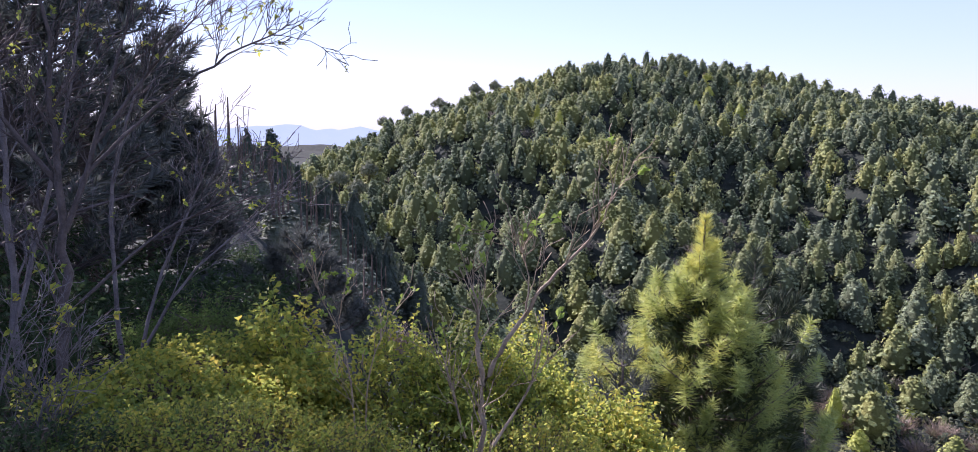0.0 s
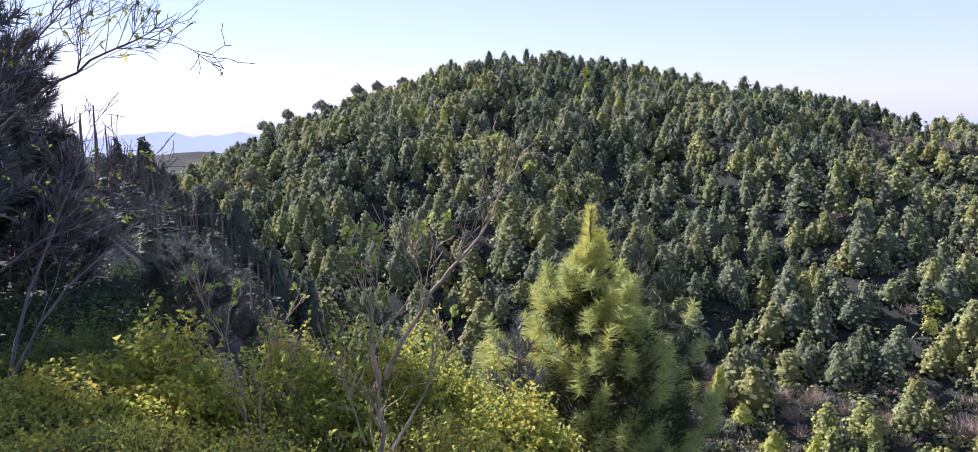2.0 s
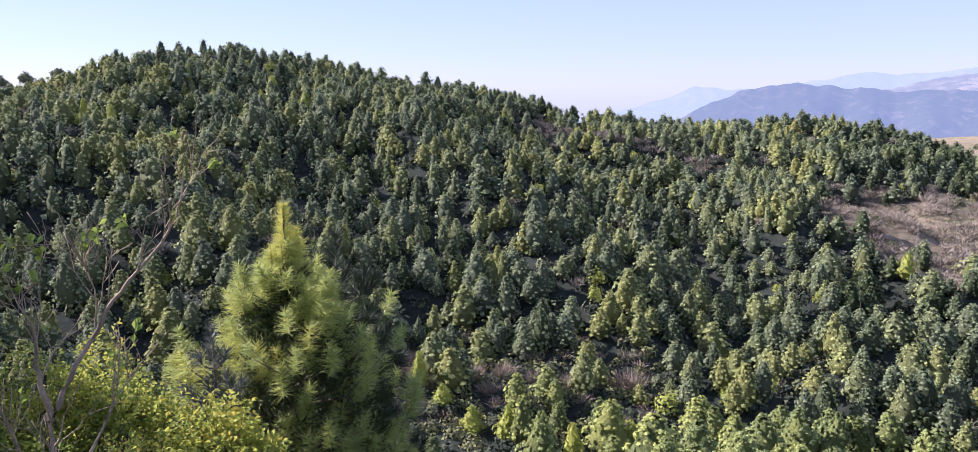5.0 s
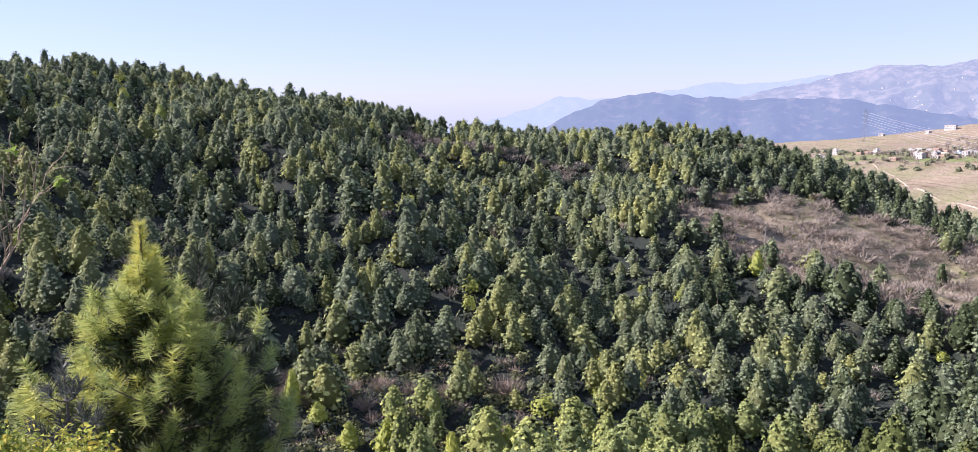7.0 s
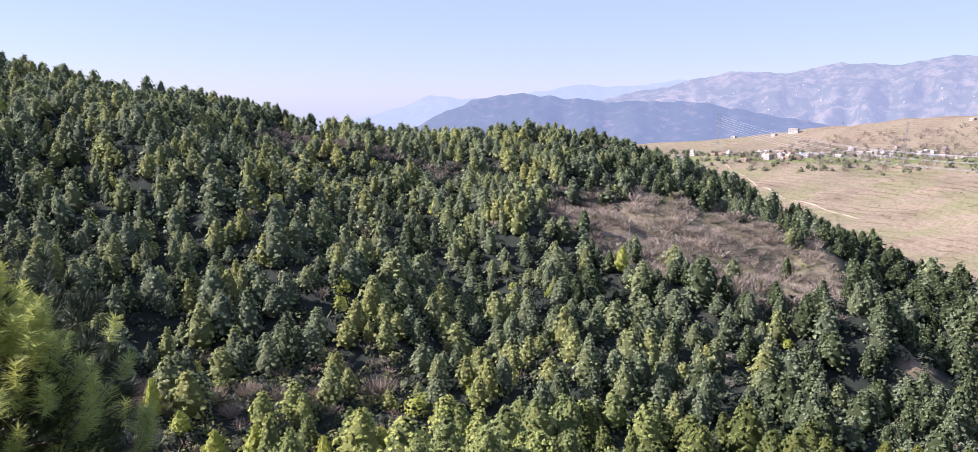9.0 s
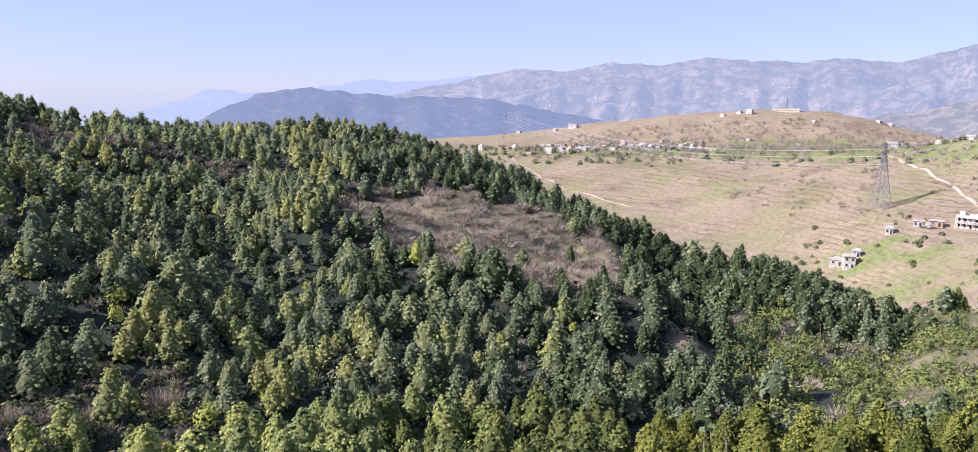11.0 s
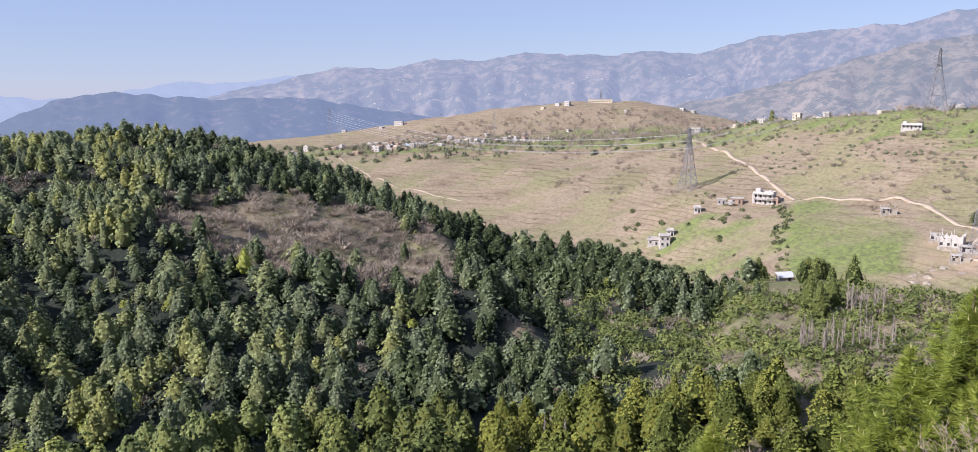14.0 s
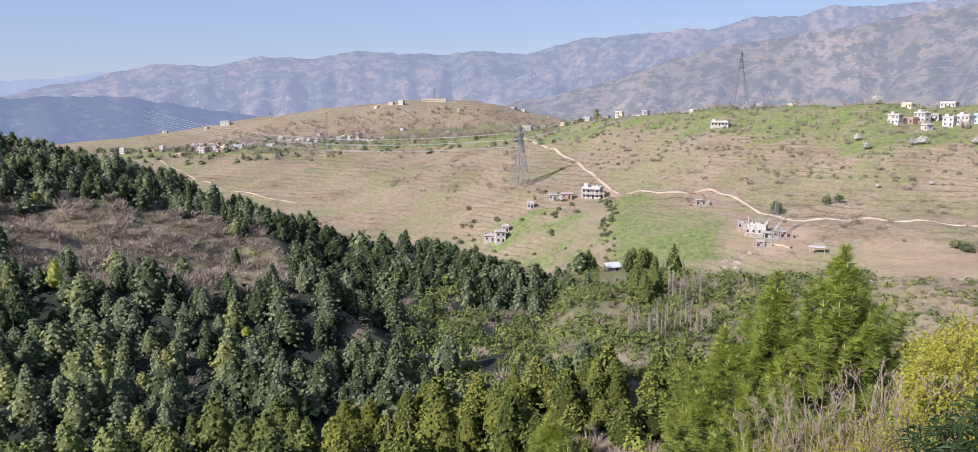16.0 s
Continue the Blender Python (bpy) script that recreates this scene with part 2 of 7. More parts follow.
LEAF_YELLOW = foliage("yellow_green_leaves", [(0.0, (0.06, 0.10, 0.02)), (0.35, (0.21, 0.27, 0.045)), (0.72, (0.40, 0.40, 0.054)), (1.0, (0.58, 0.43, 0.06))], 1.2, 0.48, 0.55, 0.6, 0.2, True)
LEAF_BRIGHT = foliage("bright_spring_leaves", [(0.0, (0.24, 0.26, 0.04)), (0.5, (0.38, 0.38, 0.06)), (1.0, (0.52, 0.47, 0.09))], 1.2, 0.4, 0.6, 0.8, 0.15)
LEAF_GREEN = foliage("green_leaves", [(0.0, (0.06, 0.11, 0.02)), (0.6, (0.12, 0.19, 0.04)), (1.0, (0.19, 0.25, 0.07))], 1.2, 0.45, 0.55, 0.8, 0.2)
LEAF_FRESH = foliage("fresh_green_leaves", [(0.0, (0.14, 0.22, 0.03)), (1.0, (0.28, 0.38, 0.06))], 1.2, 0.45, 0.5, 0.8, 0.3)
# the lance shrub's own dark green; on the shaded bushes it paints shade
LEAF_DARK = foliage("dark_lance_and_shade_leaves", [(0.0, (0.02, 0.04, 0.015)), (1.0, (0.05, 0.085, 0.03))], 1.5, 0.2, 0.5, 0.8, 0.15)
BUD = plain("pale_buds", (0.40, 0.38, 0.17), (0.29, 0.28, 0.11), 30.0)
LEAF_EVERGREEN = foliage("dark_evergreen_leaves", [(0.0, (0.045, 0.06, 0.028)), (1.0, (0.095, 0.115, 0.05))], 0.4, 0.1, 0.7, 0.7, 0.2)
OLIVE = foliage("olive_scrub", [(0.0, (0.085, 0.10, 0.045)), (0.5, (0.155, 0.17, 0.065)), (1.0, (0.26, 0.25, 0.10))], 0.1, 0.1, 0.8)
# greyed and lightened green, painting haze over far bushes and trees
GREY_GREEN = foliage("grey_green_leaves", [(0.0, (0.11, 0.125, 0.075)), (0.5, (0.175, 0.19, 0.11)), (1.0, (0.27, 0.27, 0.16))], 0.05, 0.1, 0.8)
BARK = plain("bark", (0.16, 0.12, 0.09), (0.06, 0.045, 0.035), 6.0, 0.9, 0.6)
BARK_DARK = plain("dark_bark", (0.13, 0.105, 0.095), (0.06, 0.05, 0.046), 6.0, 0.9, 0.6)
BARK_SAPLING = plain("reddish_bark", (0.40, 0.31, 0.20), (0.22, 0.165, 0.11), 8.0, 0.85, 0.5)
BARK_GREY = plain("grey_bark", (0.2, 0.175, 0.17), (0.11, 0.095, 0.092), 8.0, 0.85, 0.5)
WALL_WHITE = plain("white_limewash", (0.56, 0.54, 0.51), (0.34, 0.31, 0.28), 0.8)
WALL_GREY = plain("raw_concrete", (0.42, 0.40, 0.37), (0.28, 0.26, 0.24), 0.8)
WALL_BRICK = plain("bare_brick", (0.40, 0.27, 0.20), (0.28, 0.18, 0.13), 1.2)
WALL_CREAM = plain("cream_paint", (0.66, 0.58, 0.44), (0.48, 0.42, 0.32), 0.8)
WALL_BLUE = plain("pale_blue_paint", (0.46, 0.56, 0.68), (0.36, 0.44, 0.54), 0.8)
SLAB = plain("concrete_slab", (0.50, 0.47, 0.43), (0.34, 0.31, 0.28), 0.8)
SHEET = plain("zinc_sheet", (0.66, 0.68, 0.70), (0.52, 0.54, 0.57), 0.6, 0.4, 0.0, 0.3)
# near-black panels painting the darkness inside windows, doors and wall openings
DARK_ROOM = plain("painted_dark_opening", (0.035, 0.035, 0.04), (0.02, 0.02, 0.022), 1.0, 0.5)
STEEL = plain("galvanised_steel", (0.32, 0.32, 0.33), (0.24, 0.24, 0.25), 1.0, 0.5, 0.0, 0.4)
WIRE = plain("wire", (0.55, 0.55, 0.56), (0.45, 0.45, 0.46), 0.2, 0.4, 0.0, 0.5)
TRACK = plain("trodden_earth", (0.44, 0.36, 0.27), (0.32, 0.25, 0.18), 0.25, 0.95)
BARK_DRY = plain("dry_stems", (0.42, 0.34, 0.27), (0.26, 0.20, 0.155), 8.0, 0.85, 0.5)
STONE = plain("pale_rock", (0.36, 0.32, 0.26), (0.20, 0.17, 0.14), 0.7, 0.9, 0.5)
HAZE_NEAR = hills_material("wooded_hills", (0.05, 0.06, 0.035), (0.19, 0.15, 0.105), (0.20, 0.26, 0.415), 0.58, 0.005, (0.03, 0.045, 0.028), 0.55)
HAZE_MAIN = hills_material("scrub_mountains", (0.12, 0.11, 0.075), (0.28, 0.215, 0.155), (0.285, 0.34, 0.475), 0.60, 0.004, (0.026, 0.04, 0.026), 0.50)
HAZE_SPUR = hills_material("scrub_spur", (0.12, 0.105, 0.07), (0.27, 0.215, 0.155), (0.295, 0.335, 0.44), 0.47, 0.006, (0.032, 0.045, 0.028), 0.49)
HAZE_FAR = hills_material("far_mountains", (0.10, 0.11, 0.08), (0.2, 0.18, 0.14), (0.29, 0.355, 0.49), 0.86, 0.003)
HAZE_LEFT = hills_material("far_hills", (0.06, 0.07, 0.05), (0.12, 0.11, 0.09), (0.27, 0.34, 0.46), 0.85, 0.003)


# ---- mesh tools ----
def mesh_np(name, verts, tris, tint=None, smooth=False):
    verts, tris = np.asarray(verts, dtype=np.float32), np.asarray(tris, dtype=np.int32)
    me = bpy.data.meshes.new(name)
    me.vertices.add(len(verts))
    me.vertices.foreach_set("co", verts.ravel())
    me.loops.add(tris.size)
    me.loops.foreach_set("vertex_index", tris.ravel())
    me.polygons.add(len(tris))
    me.polygons.foreach_set("loop_start", np.arange(0, tris.size, 3, dtype=np.int32))
    me.update(calc_edges=True)
    if not smooth:
        me.shade_flat()
    if tint is not None:
        a = me.attributes.new("tint", "FLOAT", "POINT")
        a.data.foreach_set("value", np.asarray(tint, dtype=np.float32))
    return me


class Pile:
    """Gathers triangles for one mesh."""

    def __init__(self):
        self.v, self.t, self.c, self.n = [], [], [], 0

    def add(self, v, t, tint=0.0):
        v, t = np.asarray(v, dtype=float).reshape(-1, 3), np.asarray(t, dtype=int).reshape(-1, 3)
        self.v.append(v)
        self.t.append(t + self.n)
        self.c.append(np.full(len(v), tint) if np.isscalar(tint) else np.asarray(tint))
        self.n += len(v)

    def mesh(self, name, mat, smooth=False):
        me = mesh_np(name, np.concatenate(self.v), np.concatenate(self.t), np.concatenate(self.c), smooth)
        me.materials.append(mat)
        return me


def part(name, data, parent, label=""):
    ob = new(name, data)
    ob.parent = parent
    return tagged(ob, label)


def thing(name, place, label, category, group="", kind="", turn=0.0, size=1.0):
    ob = new(name)
    ob.empty_display_size = 0.2
    ob.matrix_world = Matrix.LocRotScale(place, Euler((0, 0, turn)), (size, size, size))
    return tagged(ob, label, category, group, kind)


def tube(points, radii, sides=5):
    p = np.array([tuple(q) for q in points], dtype=float)
    r = np.asarray(radii, dtype=float)
    d = np.gradient(p, axis=0)
    d /= np.linalg.norm(d, axis=1)[:, None] + 1e-9
    ref = np.where(np.abs(d[:, 2:3]) > 0.9, np.array([[1.0, 0, 0]]), np.array([[0, 0, 1.0]]))
    u = np.cross(d, ref)
    u /= np.linalg.norm(u, axis=1)[:, None] + 1e-9
    w = np.cross(d, u)
    a = np.arange(sides) * 2 * np.pi / sides
    ring = p[:, None] + r[:, None, None] * (np.cos(a)[None, :, None] * u[:, None] + np.sin(a)[None, :, None] * w[:, None])
    v = ring.reshape(-1, 3)
    k = np.arange(sides)
    k2 = (k + 1) % sides
    t = []
    for i in range(len(p) - 1):
        t.append(np.stack([i * sides + k, i * sides + k2, (i + 1) * sides + k], 1))
        t.append(np.stack([i * sides + k2, (i + 1) * sides + k2, (i + 1) * sides + k], 1))
    last = (len(p) - 1) * sides
    t.append(np.stack([np.full(sides - 2, last), last + k[1:-1], last + k[2:]], 1))
    return v, np.concatenate(t)


def box(x0, y0, z0, x1, y1, z1):
    v = [(x, y, z) for x in (x0, x1) for y in (y0, y1) for z in (z0, z1)]
    q = [(0, 1, 3, 2), (4, 6, 7, 5), (0, 4, 5, 1), (2, 3, 7, 6), (0, 2, 6, 4), (1, 5, 7, 3)]
    return v, [t for a, b, c, d in q for t in ((a, b, c), (a, c, d))]


def box_mesh(name, mat, *boxes):
    p = Pile()
    for b in boxes:
        p.add(*box(*b))
    return p.mesh(name, mat)


def unit(v):
    return v / (np.linalg.norm(v, axis=-1, keepdims=True) + 1e-9)


def at(bearing, height, r):
    """The place r metres off on a bearing, seen under an angle of height."""
    b = radians(bearing)
    return Vector((r * math.sin(b), r * math.cos(b), EYE + r * math.tan(radians(height))))


# ---- the land ----
def wob(x, y, size, seed=0):
    """Smooth noise between about -1 and 1."""
    rs = np.random.RandomState(seed)
    out = 0
    for k in range(6):
        a, ph, f = rs.uniform(0, 6.28), rs.uniform(0, 6.28), rs.uniform(0.6, 1.7) / size * 6.28
        out = out + np.sin((x * np.cos(a) + y * np.sin(a)) * f + ph)
    return out / 3.2


def line(b, knots, column):
    k = np.array(knots, dtype=float)
    return np.interp(b, k[:, 0], k[:, column])


# break lines of the land, fitted to the camera's view: bearing, distance, height
SPUR = [(-70, 80, 22), (-30, 105, -4), (-17.5, 120, -12.5), (-14.8, 123, -15), (-12.4, 125, -19.5), (-9.4, 130, -24), (-8.5, 130, -30), (-6.3, 131, -34), (-3.6, 132, -38), (5, 125, -54), (20, 112, -62), (80, 105, -60), (100, 110, -59), (112, 120, -52), (122, 120, -42), (140, 100, -10)]
VALLEY = [(-70, 180, 0), (-30, 200, -36), (-10, 205, -56), (0, 190, -60), (20, 150, -66), (60, 150, -71), (85, 160, -70), (92, 180, -64), (105, 185, -60), (113, 200, -60), (122, 200, -55), (140, 180, -20)]
# bearing, distance, angle under which tree tops stand, fitted to the view
CREST = [(-70, 330, 2), (-20, 340, -5.4), (-12.6, 350, -4.9), (-8.5, 372, -2.5), (-6.3, 382, -1.5), (-3.7, 390, -0.6), (-1.2, 395, 0.3), (2.9, 405, 1.5), (5, 408, 2.25), (7.2, 410, 2.5), (9.3, 412, 2.8), (12.6, 415, 3.0), (15.5, 412, 2.7), (17.5, 408, 2.35), (19.5, 405, 1.85), (21.5, 402, 1.35), (24.2, 398, 0.8), (28, 395, 0.5), (31, 395, 0.0), (33.9, 395, -0.8), (36, 395, -1.3), (40.3, 400, -1.8), (44.6, 405, -2.0), (49, 405, -1.75), (53.4, 402, -2.0), (57.8, 398, -2.7), (62.1, 390, -3.8), (66.3, 375, -5.6), (68.4, 364, -6.7), (70.5, 352, -7.7), (74.3, 342, -8.8), (78, 332, -9.9), (80, 325, -10.4), (84.3, 310, -10.9), (88.6, 292, -12.4), (91, 280, -13.6), (95, 272, -12.9), (105, 262, -13.2), (113, 262, -12.6), (122, 262, -11.5), (140, 260, -6)]
FOOT = [(-70, 560, -60), (40, 620, -95), (66, 560, -80), (75, 470, -80), (88, 385, -84), (96, 325, -73), (105, 300, -69), (111, 292, -62), (122, 290, -60), (140, 300, -30)]
MIDDLE = [(-70, 900, -90), (40, 720, -80), (66, 660, -66), (75, 600, -64), (88, 470, -57), (94.5, 450, -55.5), (100, 430, -52), (107, 385, -54), (113, 372, -54), (122, 365, -53), (140, 380, -20)]
RIM = [(-70, 1100, -100), (40, 900, -62), (66, 760, -52), (75, 740, -47), (83, 700, -41), (89, 645, -32), (96, 600, -20), (103, 560, -12), (112, 540, -9.5), (122, 540, -9.5), (140, 540, 5)]
TREE = 7.4


def crest_height(b):
    r = line(b, CREST, 1)
    woods = np.clip((93 - b) / 3, 0, 1)
    return EYE + r * np.tan(np.radians(line(b, CREST, 2))) - TREE * woods


def soft(v, lo, hi, edge):
    return np.clip((v - lo) / edge, 0, 1) * np.clip((hi - v) / edge, 0, 1)


def profile(b, r):
    """The lie of the land along one bearing."""
    side = np.interp(b, [-70, -30, -18, -8, 10, 60, 105, 122, 140], [1.0, 0.35, 0.25, 0.75, 1, 1, 1, 0.8, 0.0])
    side = np.where(b < -30, np.interp(b, [-70, -30], [-0.3, 0.35]), side)
    zs = [np.zeros_like(r), -0.55 * side, -5.6 * side, -21.0 * side, line(b, SPUR, 2), line(b, VALLEY, 2), crest_height(b)]
    rs = [np.zeros_like(r), np.full_like(r, 2.5), np.full_like(r, 12.0), np.full_like(r, 42.0), line(b, SPUR, 1), line(b, VALLEY, 1), line(b, CREST, 1)]
    foot_r, foot_z = line(b, FOOT, 1), line(b, FOOT, 2)
    zs += [foot_z, line(b, MIDDLE, 2), line(b, RIM, 2), np.interp(b, [40, 66, 92, 110], [-70, -64, -58, -40]), np.full_like(r, -230.0), np.full_like(r, -450.0)]
    rs += [foot_r, line(b, MIDDLE, 1), line(b, RIM, 1), np.full_like(r, 1120.0), np.full_like(r, 1700.0), np.full_like(r, 4950.0)]
    z = np.zeros_like(r)
    for i in range(len(rs) - 1):
        u = np.clip((r - rs[i]) / np.maximum(rs[i + 1] - rs[i], 1e-6), 0, 1)
        u = 0.7 * u + 0.3 * (u * u * (3 - 2 * u))
        z = np.where((r >= rs[i]) & (r < rs[i + 1] + (1e9 if i == len(rs) - 2 else 0)), zs[i] + (zs[i + 1] - zs[i]) * u, z)
    return z


def rib(x, y, start, end, wide, tall):
    """A ridge between two places given by bearing and distance."""
    (b0, r0), (b1, r1) = start, end
    ax, ay, cx, cy = r0 * math.sin(radians(b0)), r0 * math.cos(radians(b0)), r1 * math.sin(radians(b1)), r1 * math.cos(radians(b1))
    dx, dy = cx - ax, cy - ay
    u = np.clip(((x - ax) * dx + (y - ay) * dy) / (dx * dx + dy * dy), 0, 1)
    off = np.hypot(x - ax - u * dx, y - ay - u * dy)
    return tall * np.exp(-(off / wide) ** 2)


def height(x, y):
    """The ground's height."""
    x, y = np.asarray(x, dtype=float), np.asarray(y, dtype=float)
    r = np.hypot(x, y)
    turn = np.degrees(np.arctan2(x, y)) % 360
    behind = np.clip((turn - 140) / 150, 0, 1) * (turn < 290)
    b = np.where(turn > 180, turn - 360, turn)
    z = profile(np.clip(np.where(turn >= 290, b, np.minimum(turn, 140)), -70, 140), r)
    z = np.where(behind > 0, z * (1 - behind) + profile(np.full_like(r, -70.0), r) * behind, z)
    # the knoll with the walled compound
    kx, ky = 1000 * math.sin(radians(83.5)), 1000 * math.cos(radians(83.5))
    across, along = (x - kx) * math.cos(radians(83.5)) - (y - ky) * math.sin(radians(83.5)), (x - kx) * math.sin(radians(83.5)) + (y - ky) * math.cos(radians(83.5))
    wide = np.where(across < 0, 320.0, 150.0)
    z = z + 44 * np.exp(-np.abs(across / wide) ** 2.2) * np.exp(-(along / 110) ** 2)
    # gullies down the wooded hill
    hill = soft(r, 150, line(np.clip(b, -70, 140), CREST, 1) - 15, 60) * (b < 80)
    z = z + hill * (4.0 * wob(x, y, 95, 6) + 2.5 * wob(x, y, 42, 7))
    z = z + hill * (rib(x, y, (0, 345), (13, 205), 26, 11) - rib(x, y, (11, 350), (24, 205), 26, 7) + rib(x, y, (24, 350), (36, 215), 30, 7) - rib(x, y, (34, 345), (47, 210), 26, 5))
    z = z + soft(r, 190, 350, 30) * (b > 60) * (b < 90) * (rib(x, y, (71.5, 330), (73.5, 235), 14, 4) - rib(x, y, (75.8, 325), (78.5, 250), 16, 8))
    z = z + np.clip((r - 60) / 120, 0, 1) * (1.6 * wob(x, y, 60, 1) + 0.6 * wob(x, y, 17, 2)) + np.clip(r / 30, 0, 1) * 0.15 * wob(x, y, 5, 3)
    return z


def ground_z(x, y):
    return float(height(np.array([x]), np.array([y]))[0])


def on_ground(bearing, r, sink=0.0):
    b = radians(bearing)
    x, y = r * math.sin(b), r * math.cos(b)
    return Vector((x, y, ground_z(x, y) - sink))


def cover(x, y):
    """Green, earth and woodland floor."""
    r = np.hypot(x, y)
    b = np.degrees(np.arctan2(x, y))
    n1, n2 = wob(x, y, 70, 11), wob(x, y, 25, 12)
    crest, mid, rim = line(b, CREST, 1), line(b, MIDDLE, 1), line(b, RIM, 1)
    up = (r - mid) / (rim - mid)
    green = np.clip((up - 0.66 + 0.14 * n1 + 0.06 * n2 + np.clip((b - 97) / 40, 0, 0.35)) * 5, 0, 1) * (r < 1150)
    field = soft(b + 0.6 * n2 + 0.3 * n1, 95.0, np.interp(r, [318, 380, 440], [104.6, 104.0, 98.5]), 1.2) * soft(r + 8 * n2, 314, 446, 18) * np.clip(0.85 + 0.3 * n1, 0, 1)
    plots = soft(b, 86, 95, 1.5) * soft(r, 335, 455, 15) * np.clip(0.45 + 0.55 * n2 + 0.25 * n1, 0, 1)
    patchy = np.clip(0.35 + 0.7 * n1 + 0.4 * n2, 0, 0.55) * (b > 60)
    n3 = wob(x, y, 14, 13)
    green = np.maximum.reduce([green * (0.75 + 0.25 * n2), field * (0.92 + 0.12 * n3 + 0.08 * n2), 0.85 * plots, patchy * 0.8])
    stream = soft(b, 86, 114, 2) * soft(r, 190, 312, 15) * np.clip(0.6 + 0.35 * n2, 0, 1)
    green = np.maximum(green, 0.75 * stream)
    knoll = soft(b, 66, 94, 1.0) * soft(r, 860, 1150, 20)
    green = green * (1 - 0.9 * knoll)
    earth = soft(b + 0.3 * n2, 76.3, 78.9, 0.5) * soft(r + 3 * n2, 217, 234, 4)
    earth = np.maximum(earth, soft(b, 100.8, 104.5, 0.8) * soft(r, 128, 160, 6))
    earth = np.maximum(earth, 0.8 * soft(b, 103.5, 110, 1.0) * soft(r, 318, 368, 8) * np.clip(0.6 + 0.6 * n2, 0, 1))
    earth = np.maximum(earth, 0.5 * soft(b, 111.5, 135, 0.8) * soft(r, 292, 340, 8))
    earth = np.maximum(earth, 0.8 * soft(b, 93.2, 96.2, 0.5) * soft(r, 438, 462, 4))
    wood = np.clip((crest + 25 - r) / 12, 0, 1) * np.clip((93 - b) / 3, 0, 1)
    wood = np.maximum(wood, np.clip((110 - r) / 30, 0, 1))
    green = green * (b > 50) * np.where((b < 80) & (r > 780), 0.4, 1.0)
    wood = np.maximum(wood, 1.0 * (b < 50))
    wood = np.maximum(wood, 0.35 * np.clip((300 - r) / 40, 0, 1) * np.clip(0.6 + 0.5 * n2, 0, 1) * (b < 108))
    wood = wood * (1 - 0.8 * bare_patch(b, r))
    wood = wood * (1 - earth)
    return np.stack([np.clip(green, 0, 1), np.clip(earth, 0, 1), np.clip(wood, 0, 1)], -1)


def bare_patch(b, r):
    """The hillside clearing of leafless scrub."""
    mid = np.interp(b, [55, 58, 62, 66, 70, 72.5], [298, 290, 288, 286, 280, 272])
    half = np.interp(b, [50.0, 53, 58, 62, 66, 70, 72.5, 73.6], [0, 22, 38, 46, 52, 48, 36, 0])
    edge = half * (1 + 0.16 * np.sin(2.1 * b + 0.05 * r) + 0.12 * np.sin(4.7 * b - 0.11 * r))
    return np.clip((edge - np.abs(r - mid)) / 12, 0, 1)


def build_ground():
    fine_b = np.arange(-45, 126, 0.68)
    bearings = np.concatenate([fine_b, np.arange(130, 311, 6.0)])
    radii = np.concatenate([np.geomspace(0.6, 60, 46), np.arange(63, 480, 3.7), np.arange(485, 1200, 7.0), np.geomspace(1230, 4950, 22)])
    B, R = np.meshgrid(np.radians(bearings), radii, indexing="ij")
    x, y = R * np.sin(B), R * np.cos(B)
    z = height(x, y)
    nb, nr = x.shape
    v = np.concatenate([np.stack([x, y, z], -1).reshape(-1, 3), [[0, 0, 0]]])
    i, j = np.meshgrid(np.arange(nb), np.arange(nr - 1), indexing="ij")
    i2 = (i + 1) % nb
    a, b, c, d = (i * nr + j).ravel(), (i * nr + j + 1).ravel(), (i2 * nr + j + 1).ravel(), (i2 * nr + j).ravel()
    t = np.concatenate([np.stack([a, b, c], 1), np.stack([a, c, d], 1), np.stack([np.full(nb, nb * nr), np.arange(nb) * nr, (np.arange(nb) + 1) % nb * nr], 1)])
    me = mesh_np("ground", v, t, None, True)
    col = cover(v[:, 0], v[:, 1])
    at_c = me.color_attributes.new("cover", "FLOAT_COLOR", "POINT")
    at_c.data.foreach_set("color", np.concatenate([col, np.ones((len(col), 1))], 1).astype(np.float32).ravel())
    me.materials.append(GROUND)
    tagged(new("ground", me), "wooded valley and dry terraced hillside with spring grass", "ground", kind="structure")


build_ground()


